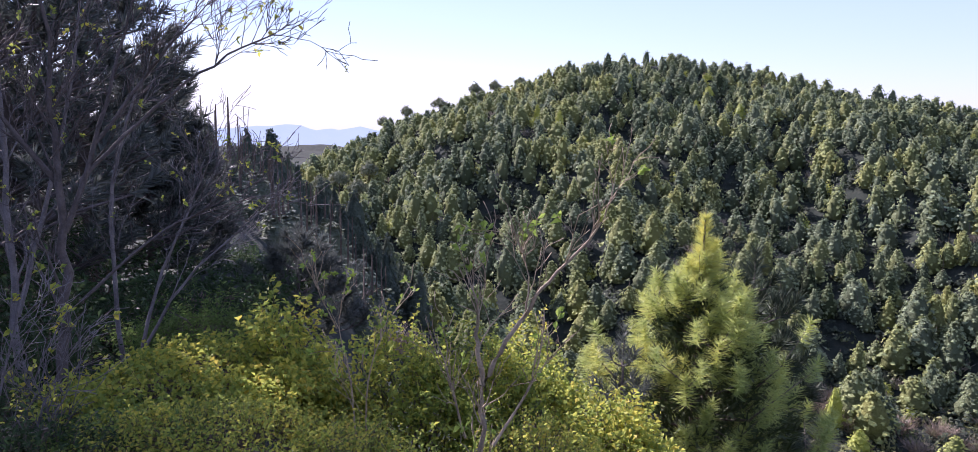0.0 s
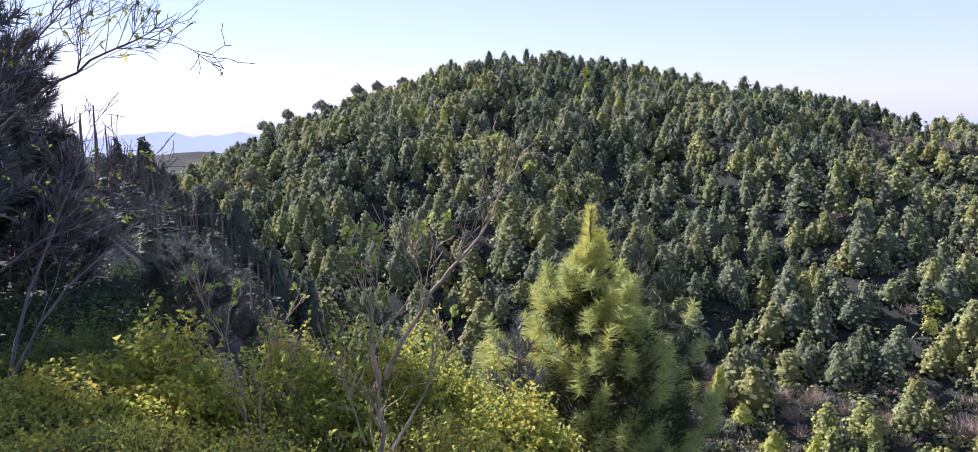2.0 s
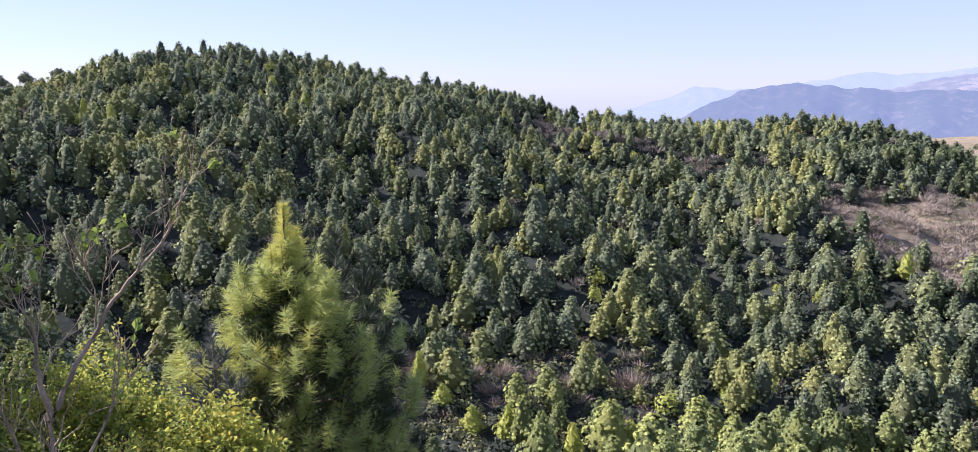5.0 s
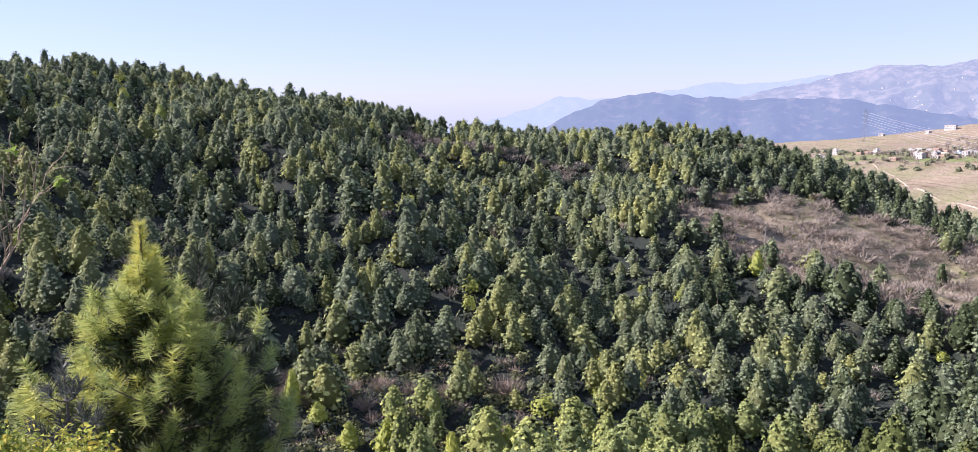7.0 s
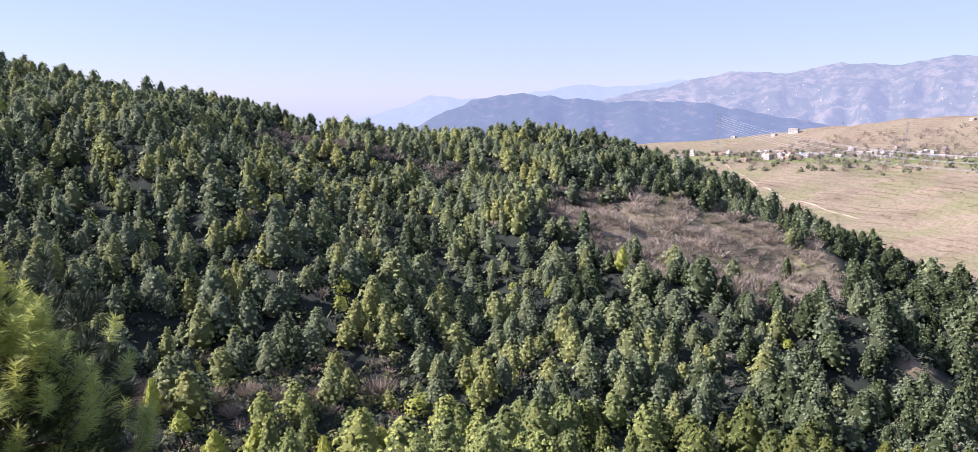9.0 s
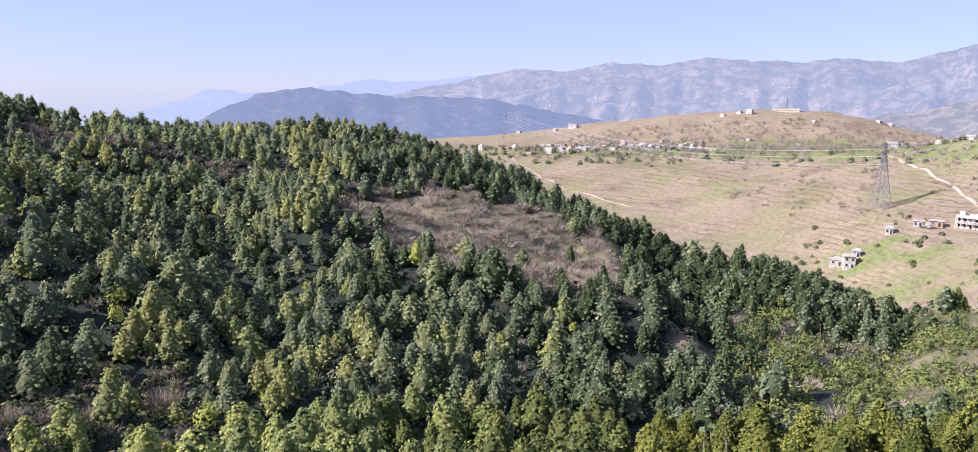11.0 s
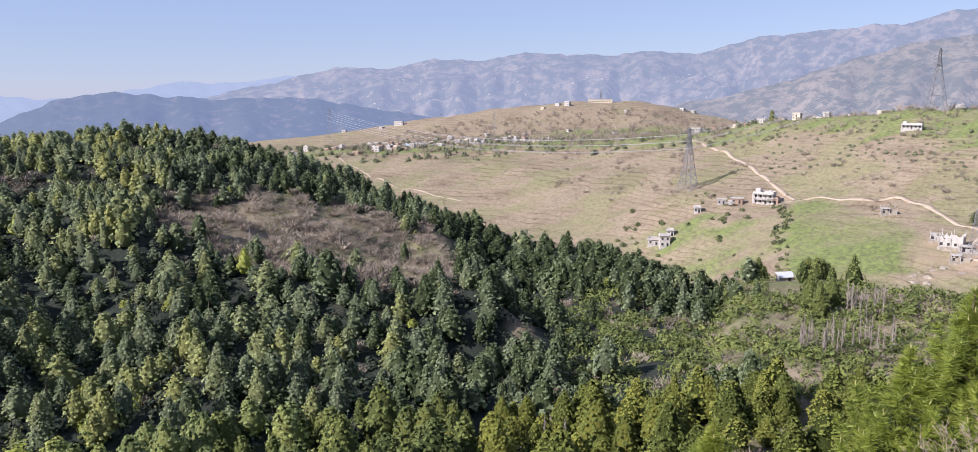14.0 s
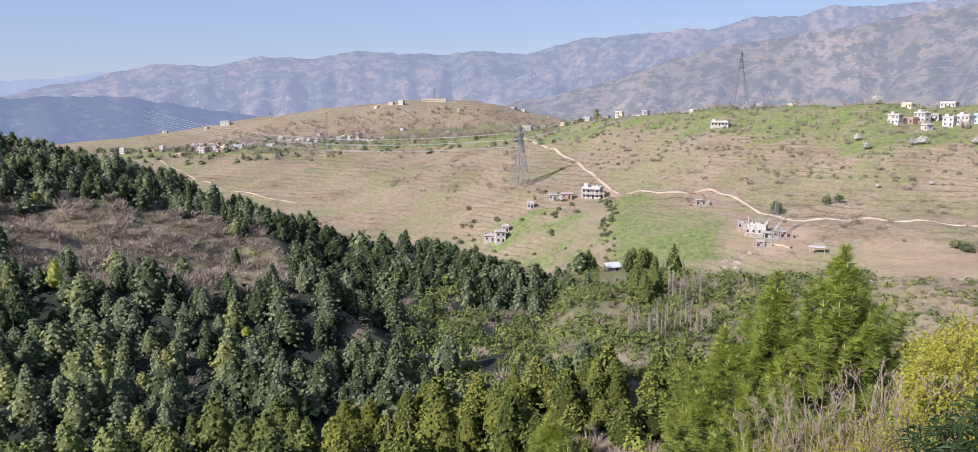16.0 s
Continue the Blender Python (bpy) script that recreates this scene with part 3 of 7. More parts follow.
def build_range(name, label, skyline, r0, r1, z0, mat, seed, rough=1.0):
    k = np.array(skyline, dtype=float)
    b = np.arange(k[0, 0], min(k[-1, 0], 125) + 0.01, 0.22 if k[-1, 0] > 60 else 0.5)
    u = np.append(np.linspace(0, 1.05, 62), [1.2, 1.35])
    B, U = np.meshgrid(b, u, indexing="ij")
    top = EYE + r1 * np.tan(np.radians(np.interp(B, k[:, 0], k[:, 1])))
    top = top + 0.0013 * r1 * (wob(B, 0 * B, 2.2, seed) + 0.6 * wob(B, 0 * B, 0.9, seed + 1))
    Rn = r0 + (r1 - r0) * U
    px, py = Rn * np.sin(np.radians(B)) / 520.0, Rn * np.cos(np.radians(B)) / 520.0
    ravine = np.array([noise.ridged_multi_fractal((a, c, seed * 3.7), 1.0, 2.1, 4, 1.0, 2.0) for a, c in zip(px.ravel(), py.ravel())]).reshape(B.shape)
    ravine = 1.3 - ravine
    s = np.clip(U, 0, 1)
    shape = 0.75 * s + 0.25 * s * s
    cut = 0.5 * np.clip(ravine, -0.4, 1.3) * np.sin(np.pi * np.clip(U, 0, 1)) * rough
    back = np.clip(U - 1, 0, 1)
    z = z0 + (top - z0) * (shape * (1 - cut)) - back * 1.3 * np.abs(top - z0)
    R = r0 + (r1 - r0) * U + 0.05 * (r1 - r0) * wob(B, U, 3.0, seed + 6) * np.sin(np.pi * np.clip(U, 0, 1))
    x, y = R * np.sin(np.radians(B)), R * np.cos(np.radians(B))
    nb, nu = x.shape
    v = np.stack([x, y, z], -1).reshape(-1, 3)
    i, j = np.meshgrid(np.arange(nb - 1), np.arange(nu - 1), indexing="ij")
    a = (i * nu + j).ravel()
    t = np.concatenate([np.stack([a, a + 1, a + nu + 1], 1), np.stack([a, a + nu + 1, a + nu], 1)])
    me = mesh_np(name, v, t, None, True)
    me.materials.append(mat)
    return tagged(new(name, me), label, "mountains", kind="structure")


build_range("backdrop_far_mountains", "far mountains with a painted pale blue haze glow", [(20, -3), (30, -2.5), (38, -1.9), (40.2, -1.36), (42.4, -0.65), (44.2, 0.07), (46.2, -0.18), (49.2, -0.16), (51.4, 0.31), (54.6, 0.85), (57.8, 0.8), (61.2, 1.15), (66, 1.2), (75, 1.0), (85, -1)], 4000, 4600, -200, HAZE_FAR, 21)
build_range("backdrop_mountains", "brown and green mountain range with ravines and painted haze glow", [(48, -2.5), (53.4, -0.83), (57.7, 0.2), (61.1, 0.95), (63.1, 1.4), (65.1, 1.78), (68.4, 1.7), (71.6, 2.37), (74.3, 2.15), (78.2, 2.72), (80.8, 2.58), (84.3, 2.44), (86.6, 2.72), (89.4, 2.48), (91.5, 2.9), (93.8, 3.48), (98, 3.78), (100.6, 4.0), (102.5, 4.0), (104.5, 4.62), (107.6, 4.64), (109.8, 5.32), (112, 4.95), (113.4, 5.15), (118, 5.3), (135, 5.0), (160, 2), (190, -2)], 2300, 3600, -190, HAZE_MAIN, 31)
build_range("backdrop_wooded_hills", "blue-green wooded hills with painted haze glow", [(36, -4), (43, -2.3), (44.2, -1.56), (45.9, -0.76), (47.3, -0.23), (49, 0.13), (51.2, 0.24), (53.4, -0.02), (56.5, -0.25), (62.5, -0.2), (66.4, -0.85), (71.4, -1.7), (78, -3.2), (88, -4.5)], 1700, 2300, -190, HAZE_NEAR, 41, 0.6)
build_range("backdrop_spur", "grey-brown scrubby mountain spur with painted haze glow", [(82, -3.5), (86, -1.9), (88.6, -0.9), (92.1, -0.27), (94.7, 0.36), (98.5, 1.6), (102.6, 2.78), (106.5, 3.29), (110.2, 3.76), (113.8, 4.38), (117.6, 4.92), (125, 5.2), (140, 4.0), (170, -2)], 1350, 2200, -190, HAZE_SPUR, 51)
build_range("backdrop_far_hills", "far hills with a painted pale blue haze glow", [(-75, -3), (-40, -2.0), (-30, -1.6), (-20, -2.6), (-16.1, -2.29), (-14.8, -2.33), (-13.2, -2.08), (-12, -2.61), (-10.5, -2.46), (-9, -2.29), (-8.3, -2.5), (-5, -2.6), (5, -3.0), (20, -4)], 2800, 3600, -340, HAZE_LEFT, 61, 0.5)


# ---- the woods ----
def canopy(seed, boughs, per, tall=10.5, wide=2.4, low=0.03, top_round=0.75, around=8, rings=6):
    """A pine's crown: a dense heart, coloured darker as inner shade, and boughs that end in tufts of needles. Returns
    heart and tufts.
    """
    rs = np.random.RandomState(seed)
    ph, lobes = rs.uniform(0, 6.28, 4), rs.uniform(0.04, 0.16, 3)

    def girth(h, a):
        prof = np.minimum((1 - h) ** top_round * 1.08 + 0.03, 0.45 + h * 2.2)
        uneven = 1 + lobes[0] * np.sin(a + ph[0]) + lobes[1] * np.sin(2 * a + 5 * h + ph[1]) + lobes[2] * np.sin(3 * a - 9 * h + ph[2])
        return wide * prof * uneven

    H, A = np.meshgrid(np.linspace(0, 0.95, rings), np.arange(around) * 2 * np.pi / around, indexing="ij")
    A = A + (np.arange(rings) % 2)[:, None] * np.pi / around
    h, a = H.ravel(), A.ravel()
    r = 0.84 * girth(h, a)
    v = np.stack([r * np.cos(a), r * np.sin(a), tall * (low + (1 - low) * h)], 1) + rs.normal(0, 0.12, (rings * around, 3))
    t = []
    for i in range(rings - 1):
        for k in range(around):
            k2 = (k + 1) % around
            t += [(i * around + k, i * around + k2, (i + 1) * around + k), (i * around + k2, (i + 1) * around + k2, (i + 1) * around + k)]
    # ends of the boughs, wound round the stem, the lower ones more widely spaced
    n = np.arange(boughs)
    h = np.clip(((n + 0.5) / boughs) ** 0.8 + rs.normal(0, 0.025, boughs), 0, 0.985)
    a = n * 2.39996 + rs.normal(0, 0.3, boughs)
    r = girth(h, a) * rs.uniform(0.74, 1.06, boughs)
    c = np.stack([r * np.cos(a), r * np.sin(a), tall * (low + (1 - low) * h)], 1)
    s = (0.13 * wide + 0.15 * r) * rs.uniform(0.6, 1.35, boughs) * (36.0 / boughs) ** 0.42
    out = np.stack([np.cos(a), np.sin(a), 0.4 + 0.9 * h], 1)
    m = boughs * per
    c, s, out = np.repeat(c, per, 0), np.repeat(s, per)[:, None], np.repeat(unit(out), per, 0)
    q = unit(out + rs.normal(size=(m, 3)) * 0.36)
    u = unit(np.array([0, 0, 1.0]) - 0.35 * out + rs.normal(size=(m, 3)) * 0.55)
    w = unit(np.cross(u, q))
    foot = c + q * s * np.array([1, 1, 0.9]) * 0.8 - u * s * 0.5
    ln, half = s * rs.uniform(0.9, 1.5, (m, 1)), s * rs.uniform(0.24, 0.42, (m, 1)) * (12.0 / per) ** 0.5
    vv = np.stack([foot - w * half, foot + w * half, foot + u * ln], 1).reshape(-1, 3)
    return (v, np.array(t)), (vv, np.arange(m * 3).reshape(-1, 3))


def scrub_shape(seed, n_tris, size, tall, wide):
    rs = np.random.RandomState(seed)
    d = unit(rs.normal(size=(n_tris, 3)))
    d[:, 2] = np.abs(d[:, 2])
    lump = 1 + 0.3 * np.sin(d[:, 0] * 5 + seed) * np.cos(d[:, 1] * 4)
    p = d * np.array([wide, wide, tall]) * lump[:, None] * rs.uniform(0.6, 1.0, (n_tris, 1))
    nrm = unit(d + rs.normal(size=(n_tris, 3)) * 0.3)
    u = unit(np.cross(nrm, rs.normal(size=(n_tris, 3))))
    w = np.cross(nrm, u)
    sz = size * rs.uniform(0.6, 1.3, (n_tris, 1))
    v = np.stack([p + u * sz, p - 0.5 * u * sz + 0.8 * w * sz, p - 0.5 * u * sz - 0.8 * w * sz], 1).reshape(-1, 3)
    return v, np.arange(n_tris * 3).reshape(-1, 3)


def twig_shape(seed, n, tall, wide, thick, up=1.0, reach=1.0):
    """A leafless bush: a spray of thin tapering shoots."""
    rs = np.random.RandomState(seed)
    a = rs.uniform(0, 6.28, n)
    lean = rs.uniform(0, 1, n) ** 0.7
    d = unit(np.stack([np.cos(a) * lean * wide / tall, np.sin(a) * lean * wide / tall, np.full(n, up)], 1))
    start = np.stack([np.cos(a) * lean * wide * 0.25, np.sin(a) * lean * wide * 0.25, rs.uniform(0, 0.55, n) * tall], 1)
    start[:, :2] += d[:, :2] * start[:, 2:3]
    d2 = unit(d + rs.normal(size=(n, 3)) * 0.35)
    length = reach * tall * rs.uniform(0.3, 0.75, (n, 1)) * np.clip(1.25 - start[:, 2:3] / tall, 0.2, 1)
    side = unit(np.cross(d2, rs.normal(size=(n, 3)))) * thick
    v = np.stack([start - side, start + side, start + d2 * length], 1).reshape(-1, 3)
    return v, np.arange(n * 3).reshape(-1, 3)


def place_many(shape_list, xyz, scale, turn, tint, pick):
    """All plants of one kind in one set of triangles."""
    pile = Pile()
    for k, (sv, st) in enumerate(shape_list):
        m = np.where(pick == k)[0]
        if not len(m):
            continue
        c, s = np.cos(turn[m]), np.sin(turn[m])
        x = sv[None, :, 0] * c[:, None] - sv[None, :, 1] * s[:, None]
        y = sv[None, :, 0] * s[:, None] + sv[None, :, 1] * c[:, None]
        z = np.broadcast_to(sv[None, :, 2], x.shape)
        v = np.stack([x * scale[m, 0:1], y * scale[m, 0:1], z * scale[m, 1:2]], -1) + xyz[m][:, None]
        t = st[None] + (np.arange(len(m)) * len(sv))[:, None, None]
        pile.add(v.reshape(-1, 3), t.reshape(-1, 3), np.repeat(tint[m], len(sv)))
    return pile


def scatter(step, x0, x1, y0, y1, seed):
    rs = np.random.RandomState(seed)
    gx, gy = np.meshgrid(np.arange(x0, x1, step), np.arange(y0, y1, step), indexing="ij")
    gx = gx + rs.uniform(-0.75, 0.75, gx.shape) * step
    gx[:, ::2] += step * 0.5
    gy = gy + rs.uniform(-0.75, 0.75, gy.shape) * step
    return gx.ravel(), gy.ravel(), rs


gx, gy, rs = scatter(5.5, -160, 460, -60, 460, 5)
r, b = np.hypot(gx, gy), np.degrees(np.arctan2(gx, gy))
crest = line(b, CREST, 1)
keep = (b > -28) & (b < 95) & (r < crest + 22) & (r > np.where(b < -4, 110, np.interp(b, [0, 12, 60, 90], [105, 118, 122, 128])))
keep &= rs.uniform(size=len(r)) > 0.975 * bare_patch(b, r)
keep &= rs.uniform(size=len(r)) > 0.95 * soft(b, 75.8, 79.4, 0.5) * soft(r, 210, 236, 4)
# thinner woods towards the nose and the open scrub by the stream
keep &= rs.uniform(size=len(r)) > np.clip((b - 79) / 4, 0, 0.92) * np.clip((r - 168) / 10, 0, 1) * np.clip((line(b, CREST, 1) - 42 - r) / 8, 0, 1)
keep &= rs.uniform(size=len(r)) > 0.85 * np.clip((b - 91) / 2, 0, 1) * np.clip((r - 165) / 8, 0, 1)
# glades along the shoulder
glade = soft(b, 30, 52, 3) * np.clip(1 - np.abs(r - np.interp(b, [30, 40, 52], [372, 352, 330])) / 16, 0, 1)
keep &= rs.uniform(size=len(r)) > 0.75 * glade
keep &= rs.uniform(size=len(r)) > 0.06 + 0.30 * np.clip(wob(gx, gy, 24, 77), 0, 1)
# an opening above the near slope
keep &= ~((b > 21) & (b < 42) & (r < 184)) | (rs.uniform(size=len(r)) < 0.22)
fx, fy, fr, fb = gx[keep], gy[keep], r[keep], b[keep]
# denser on the upper hill
dense_x, dense_y, rs3 = scatter(8.6, -160, 460, 60, 460, 16)
dr, db = np.hypot(dense_x, dense_y), np.degrees(np.arctan2(dense_x, dense_y))
dk = (db > -20) & (db < 66) & (dr > 275) & (dr < line(db, CREST, 1) + 10) & (bare_patch(db, dr) < 0.1)
dk &= ~((db > 30) & (db < 52) & (np.abs(dr - np.interp(db, [30, 40, 52], [372, 352, 330])) < 14))
fx, fy, fr, fb = np.append(fx, dense_x[dk]), np.append(fy, dense_y[dk]), np.append(fr, dr[dk]), np.append(fb, db[dk])
extra_x, extra_y, rs2 = scatter(5.0, 60, 215, -75, 30, 15)
er, eb = np.hypot(extra_x, extra_y), np.degrees(np.arctan2(extra_x, extra_y))
ek = (eb > 82) & (eb < 103.5) & (er > 130) & (er < 172 - np.maximum(eb - 95, 0) * 2.0) & (rs2.uniform(size=len(er)) > np.where(eb > 95, 0.12, 0.45))
fx, fy, fr, fb = np.append(fx, extra_x[ek]), np.append(fy, extra_y[ek]), np.append(fr, er[ek]), np.append(fb, eb[ek])
side_x, side_y, rs4 = scatter(4.6, -62, 5, 70, 160, 17)
sr, sb = np.hypot(side_x, side_y), np.degrees(np.arctan2(side_x, side_y))
sk = (sb > -21) & (sb < -5.5) & (sr > 108) & (sr < 150)
fx, fy, fr, fb = np.append(fx, side_x[sk]), np.append(fy, side_y[sk]), np.append(fr, sr[sk]), np.append(fb, sb[sk])
flank_x, flank_y, rs5 = scatter(4.4, -62, 5, 40, 125, 18)
qr, qb = np.hypot(flank_x, flank_y), np.degrees(np.arctan2(flank_x, flank_y))
qk = (qb > -30) & (qb < -7) & (qr > 50) & (qr < np.where(qb < -18, 100, 112))
fx, fy, fr, fb = np.append(fx, flank_x[qk]), np.append(fy, flank_y[qk]), np.append(fr, qr[qk]), np.append(fb, qb[qk])
on_flank = np.arange(len(fx)) >= len(fx) - int(qk.sum())
fz = height(fx, fy)
nf = len(fx)
f_tall = np.clip(rs.normal(0.86, 0.2, nf), 0.45, 1.35) * np.where(rs.uniform(size=nf) < 0.12, 0.7, 1.0)
f_wide = f_tall ** 0.75 * rs.uniform(0.8, 1.3, nf)
f_wide = np.where((fr < 260) & (fb > 2), 1.12 * f_wide, f_wide)
f_turn = rs.uniform(0, 6.28, nf)
# tint also shifted by bearing and distance to paint in brightness and haze
f_tint = np.clip(0.38 + 0.09 * (fb < 55) + 0.12 * (fr < 205) * (fb < 75) - 0.30 * np.clip((fb - 50) / 22, 0, 1) + 0.12 * (fb < 12) * (fr > 200) + 0.22 * wob(fx, fy, 30, 55) + rs.normal(0, 0.17, nf), 0.02, 0.8)
f_tall = np.where(fr > 290, 0.6 * f_tall + 0.23, np.where(fb > 2, 0.9 * f_tall, f_tall))
f_tall = np.where((fb < -4.5) & (fr < 178), np.maximum(f_tall, 0.8), f_tall)
f_tall = np.where(on_flank, f_tall * np.interp(fr, [50, 112], [0.25, 0.6]), f_tall)
kind_draw = rs.uniform(size=nf)
xyz = np.stack([fx, fy, fz - 0.25], 1)
NEAR_SHAPES = [canopy(100 + k, 92, 6, 9.6 + 0.8 * (k % 3), 2.85 + 0.35 * (k % 3), 0.03, (0.62, 0.85, 0.72)[k % 3], 9, 7) for k in range(7)]
FAR_SHAPES = [canopy(200 + k, 36, 4, 9.2 + 0.7 * (k % 3), 2.85 + 0.35 * (k % 3), 0.03, (0.6, 0.8, 0.7)[k % 3], 6, 4) for k in range(7)]
TRUNK = Pile()
TRUNK.add(*tube([(0, 0, -0.3), (0.05, 0, 3), (0, 0.04, 7.8)], [0.16, 0.12, 0.03], 5))
TRUNK_MESH = TRUNK.mesh("pine_trunk", BARK)

# the nearest three hundred pines, each a tree of its own
single = (fr < 260) & (fb > 2) & (kind_draw > 0.03)
order = np.where(single)[0]
order = order[np.argsort(fr[order])][:300]
is_single = np.zeros(nf, bool)
is_single[order] = True
models = []
FINE_SHAPES = [canopy(100 + k, 120, 10, 9.6 + 0.8 * (k % 3), 2.85 + 0.35 * (k % 3), 0.03, (0.62, 0.85, 0.72)[k % 3], 10, 8) for k in range(7)]
CLOSE_SHAPES = [canopy(100 + k, 250, 10, 9.6 + 0.8 * (k % 3), 2.85 + 0.35 * (k % 3), 0.03, (0.62, 0.85, 0.72)[k % 3], 12, 10) for k in range(7)]
# each heart wears a darkened copy of its needle tones as painted shade
for heart_mat, spray_mat, crowns in ((PINE_MASS_ONE, PINE_ONE, FINE_SHAPES), (PINE_MASS_BRIGHT, PINE_BRIGHT, FINE_SHAPES), (PINE_MASS_ROW, PINE_ROW, CLOSE_SHAPES)):
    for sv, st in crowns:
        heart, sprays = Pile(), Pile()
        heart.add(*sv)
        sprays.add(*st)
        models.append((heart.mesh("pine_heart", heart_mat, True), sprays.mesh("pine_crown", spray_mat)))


def add_crown(tree, k):
    part("crown_core", models[k][0], part("crown", models[k][1], tree))


for n_i, i in enumerate(order):
    tree = thing("pine_tree", xyz[i], "bushy green pine tree on the wooded slope", "tree", "pines of the valley woods", turn=f_turn[i])
    tree.scale = (f_wide[i], f_wide[i], f_tall[i])
    part("trunk", TRUNK_MESH, tree)
    # pines left of about bearing 58 wear the brightened copy
    add_crown(tree, n_i % 7 + (7 if fb[i] < 58 + 6 * math.sin(n_i) else 14 if fr[i] < 180 and fb[i] > 74 else 0))

pick = rs.randint(0, 7, nf)
rest = ~is_single
lime = rest & (kind_draw < 0.03) & (fr > 120)
sere = rest & (kind_draw > 0.93)
pines = rest & ~lime & ~sere
SPUR_SHAPES = [canopy(250 + k, 56, 9, 9.6, 2.3, 0.03, 0.85, 9, 7) for k in range(3)]
close = pines & (fr < 178) & (fb < -4.5)
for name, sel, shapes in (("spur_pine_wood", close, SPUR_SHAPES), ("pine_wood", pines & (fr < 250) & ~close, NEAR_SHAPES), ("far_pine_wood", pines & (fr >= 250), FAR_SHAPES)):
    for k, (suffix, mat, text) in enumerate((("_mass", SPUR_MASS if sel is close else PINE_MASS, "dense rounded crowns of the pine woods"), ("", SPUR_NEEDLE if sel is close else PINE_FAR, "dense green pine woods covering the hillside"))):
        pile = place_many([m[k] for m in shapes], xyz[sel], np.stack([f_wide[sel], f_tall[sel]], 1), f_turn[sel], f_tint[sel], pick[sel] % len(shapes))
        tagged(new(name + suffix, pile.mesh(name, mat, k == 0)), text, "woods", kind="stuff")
TRUNKS = [tube([(0, 0, -0.3), (0.05, 0, 3), (0, 0.04, 7.5)], [0.15, 0.12, 0.04], 3)]
pile = place_many(TRUNKS, xyz[pines & (fr < 250)], np.ones((int((pines & (fr < 250)).sum()), 2)), f_turn[pines & (fr < 250)], f_tint[pines & (fr < 250)], np.zeros(int((pines & (fr < 250)).sum()), int))
tagged(new("pine_stems", pile.mesh("pine_stems", BARK)), "dark trunks of the pine woods", "woods", kind="stuff")

ROUND_SHAPES = [scrub_shape(300 + k, 320, 0.34, 5.0, 2.2) for k in range(4)]
sel = lime
pile = place_many(ROUND_SHAPES, xyz[sel] + np.array([0, 0, 0.8]), np.stack([f_wide[sel], f_tall[sel]], 1), f_turn[sel], f_tint[sel], pick[sel] % 4)
tagged(new("fresh_green_trees", pile.mesh("fresh_green_trees", LIME)), "yellow-green broadleaf trees among the pines", "woods", kind="stuff")
TWIG_SHAPES = [twig_shape(330 + k, 130, 4.5, 3.0, 0.07) for k in range(4)]
sel = sere
pile = place_many(TWIG_SHAPES, xyz[sel], np.stack([f_wide[sel], f_tall[sel]], 1), f_turn[sel], f_tint[sel], pick[sel] % 4)
tagged(new("leafless_trees", pile.mesh("leafless_trees", DRY_TWIG)), "grey-brown leafless trees among the pines", "woods", kind="stuff")


def stand(name, label, shapes, mat, chance, step, area, seed, category="bushes", size=(0.7, 1.3)):
    """Plants strewn where chance(b, r) allows."""
    gx, gy, rs = scatter(step, *area, seed)
    r, b = np.hypot(gx, gy), np.degrees(np.arctan2(gx, gy))
    k = rs.uniform(size=len(r)) < chance(b, r, gx, gy)
    n = int(k.sum())
    p = np.stack([gx[k], gy[k], height(gx[k], gy[k]) - 0.15], 1)
    s = rs.uniform(*size, n)
    pile = place_many(shapes, p, np.stack([s * rs.uniform(0.85, 1.15, n), s], 1), rs.uniform(0, 6.28, n), rs.uniform(0, 1, n), rs.randint(0, len(shapes), n))
    return tagged(new(name, pile.mesh(name, mat)), label, category, kind="stuff")


BARE_SHAPES = [twig_shape(400 + k, 110, 2.3, 2.3, 0.055, 0.75, 0.65) for k in range(5)]
stand("leafless_scrub", "grey-brown leafless scrub in the hillside clearing", BARE_SHAPES, DRY_TWIG,
      lambda b, r, x, y: 0.5 * bare_patch(b, r) + 0.7 * soft(b, 30, 52, 3) * np.clip(1 - np.abs(r - np.interp(b, [30, 40, 52], [372, 352, 330])) / 16, 0, 1), 3.1, (120, 420, 40, 360), 41, size=(0.8, 2.5))
THICKET = [twig_shape(480 + k, 300, 2.5, 4.6, 0.06, 0.42, 0.42) for k in range(4)]
stand("leafless_thicket", "broad grey-brown leafless shrubs in the hillside clearing", THICKET, DRY_TWIG,
      lambda b, r, x, y: 1.0 * bare_patch(b, r) + 0.35 * soft(b, 30, 52, 3) * np.clip(1 - np.abs(r - np.interp(b, [30, 40, 52], [372, 352, 330])) / 14, 0, 1), 5.2, (120, 420, 40, 360), 39, size=(0.6, 1.3))
stand("clearing_bushes", "olive green bushes among leafless scrub", [scrub_shape(470 + k, 60, 0.36, 2.2, 1.8) for k in range(3)], OLIVE,
      lambda b, r, x, y: bare_patch(b, r) * (0.03 + 0.4 * (wob(x, y, 26, 61) > 0.35)), 3.4, (120, 420, 40, 360), 40, size=(0.4, 1.25))
FINE_SCRUB = [scrub_shape(450 + k, 88, 0.25, 1.8, 1.6) for k in range(5)]
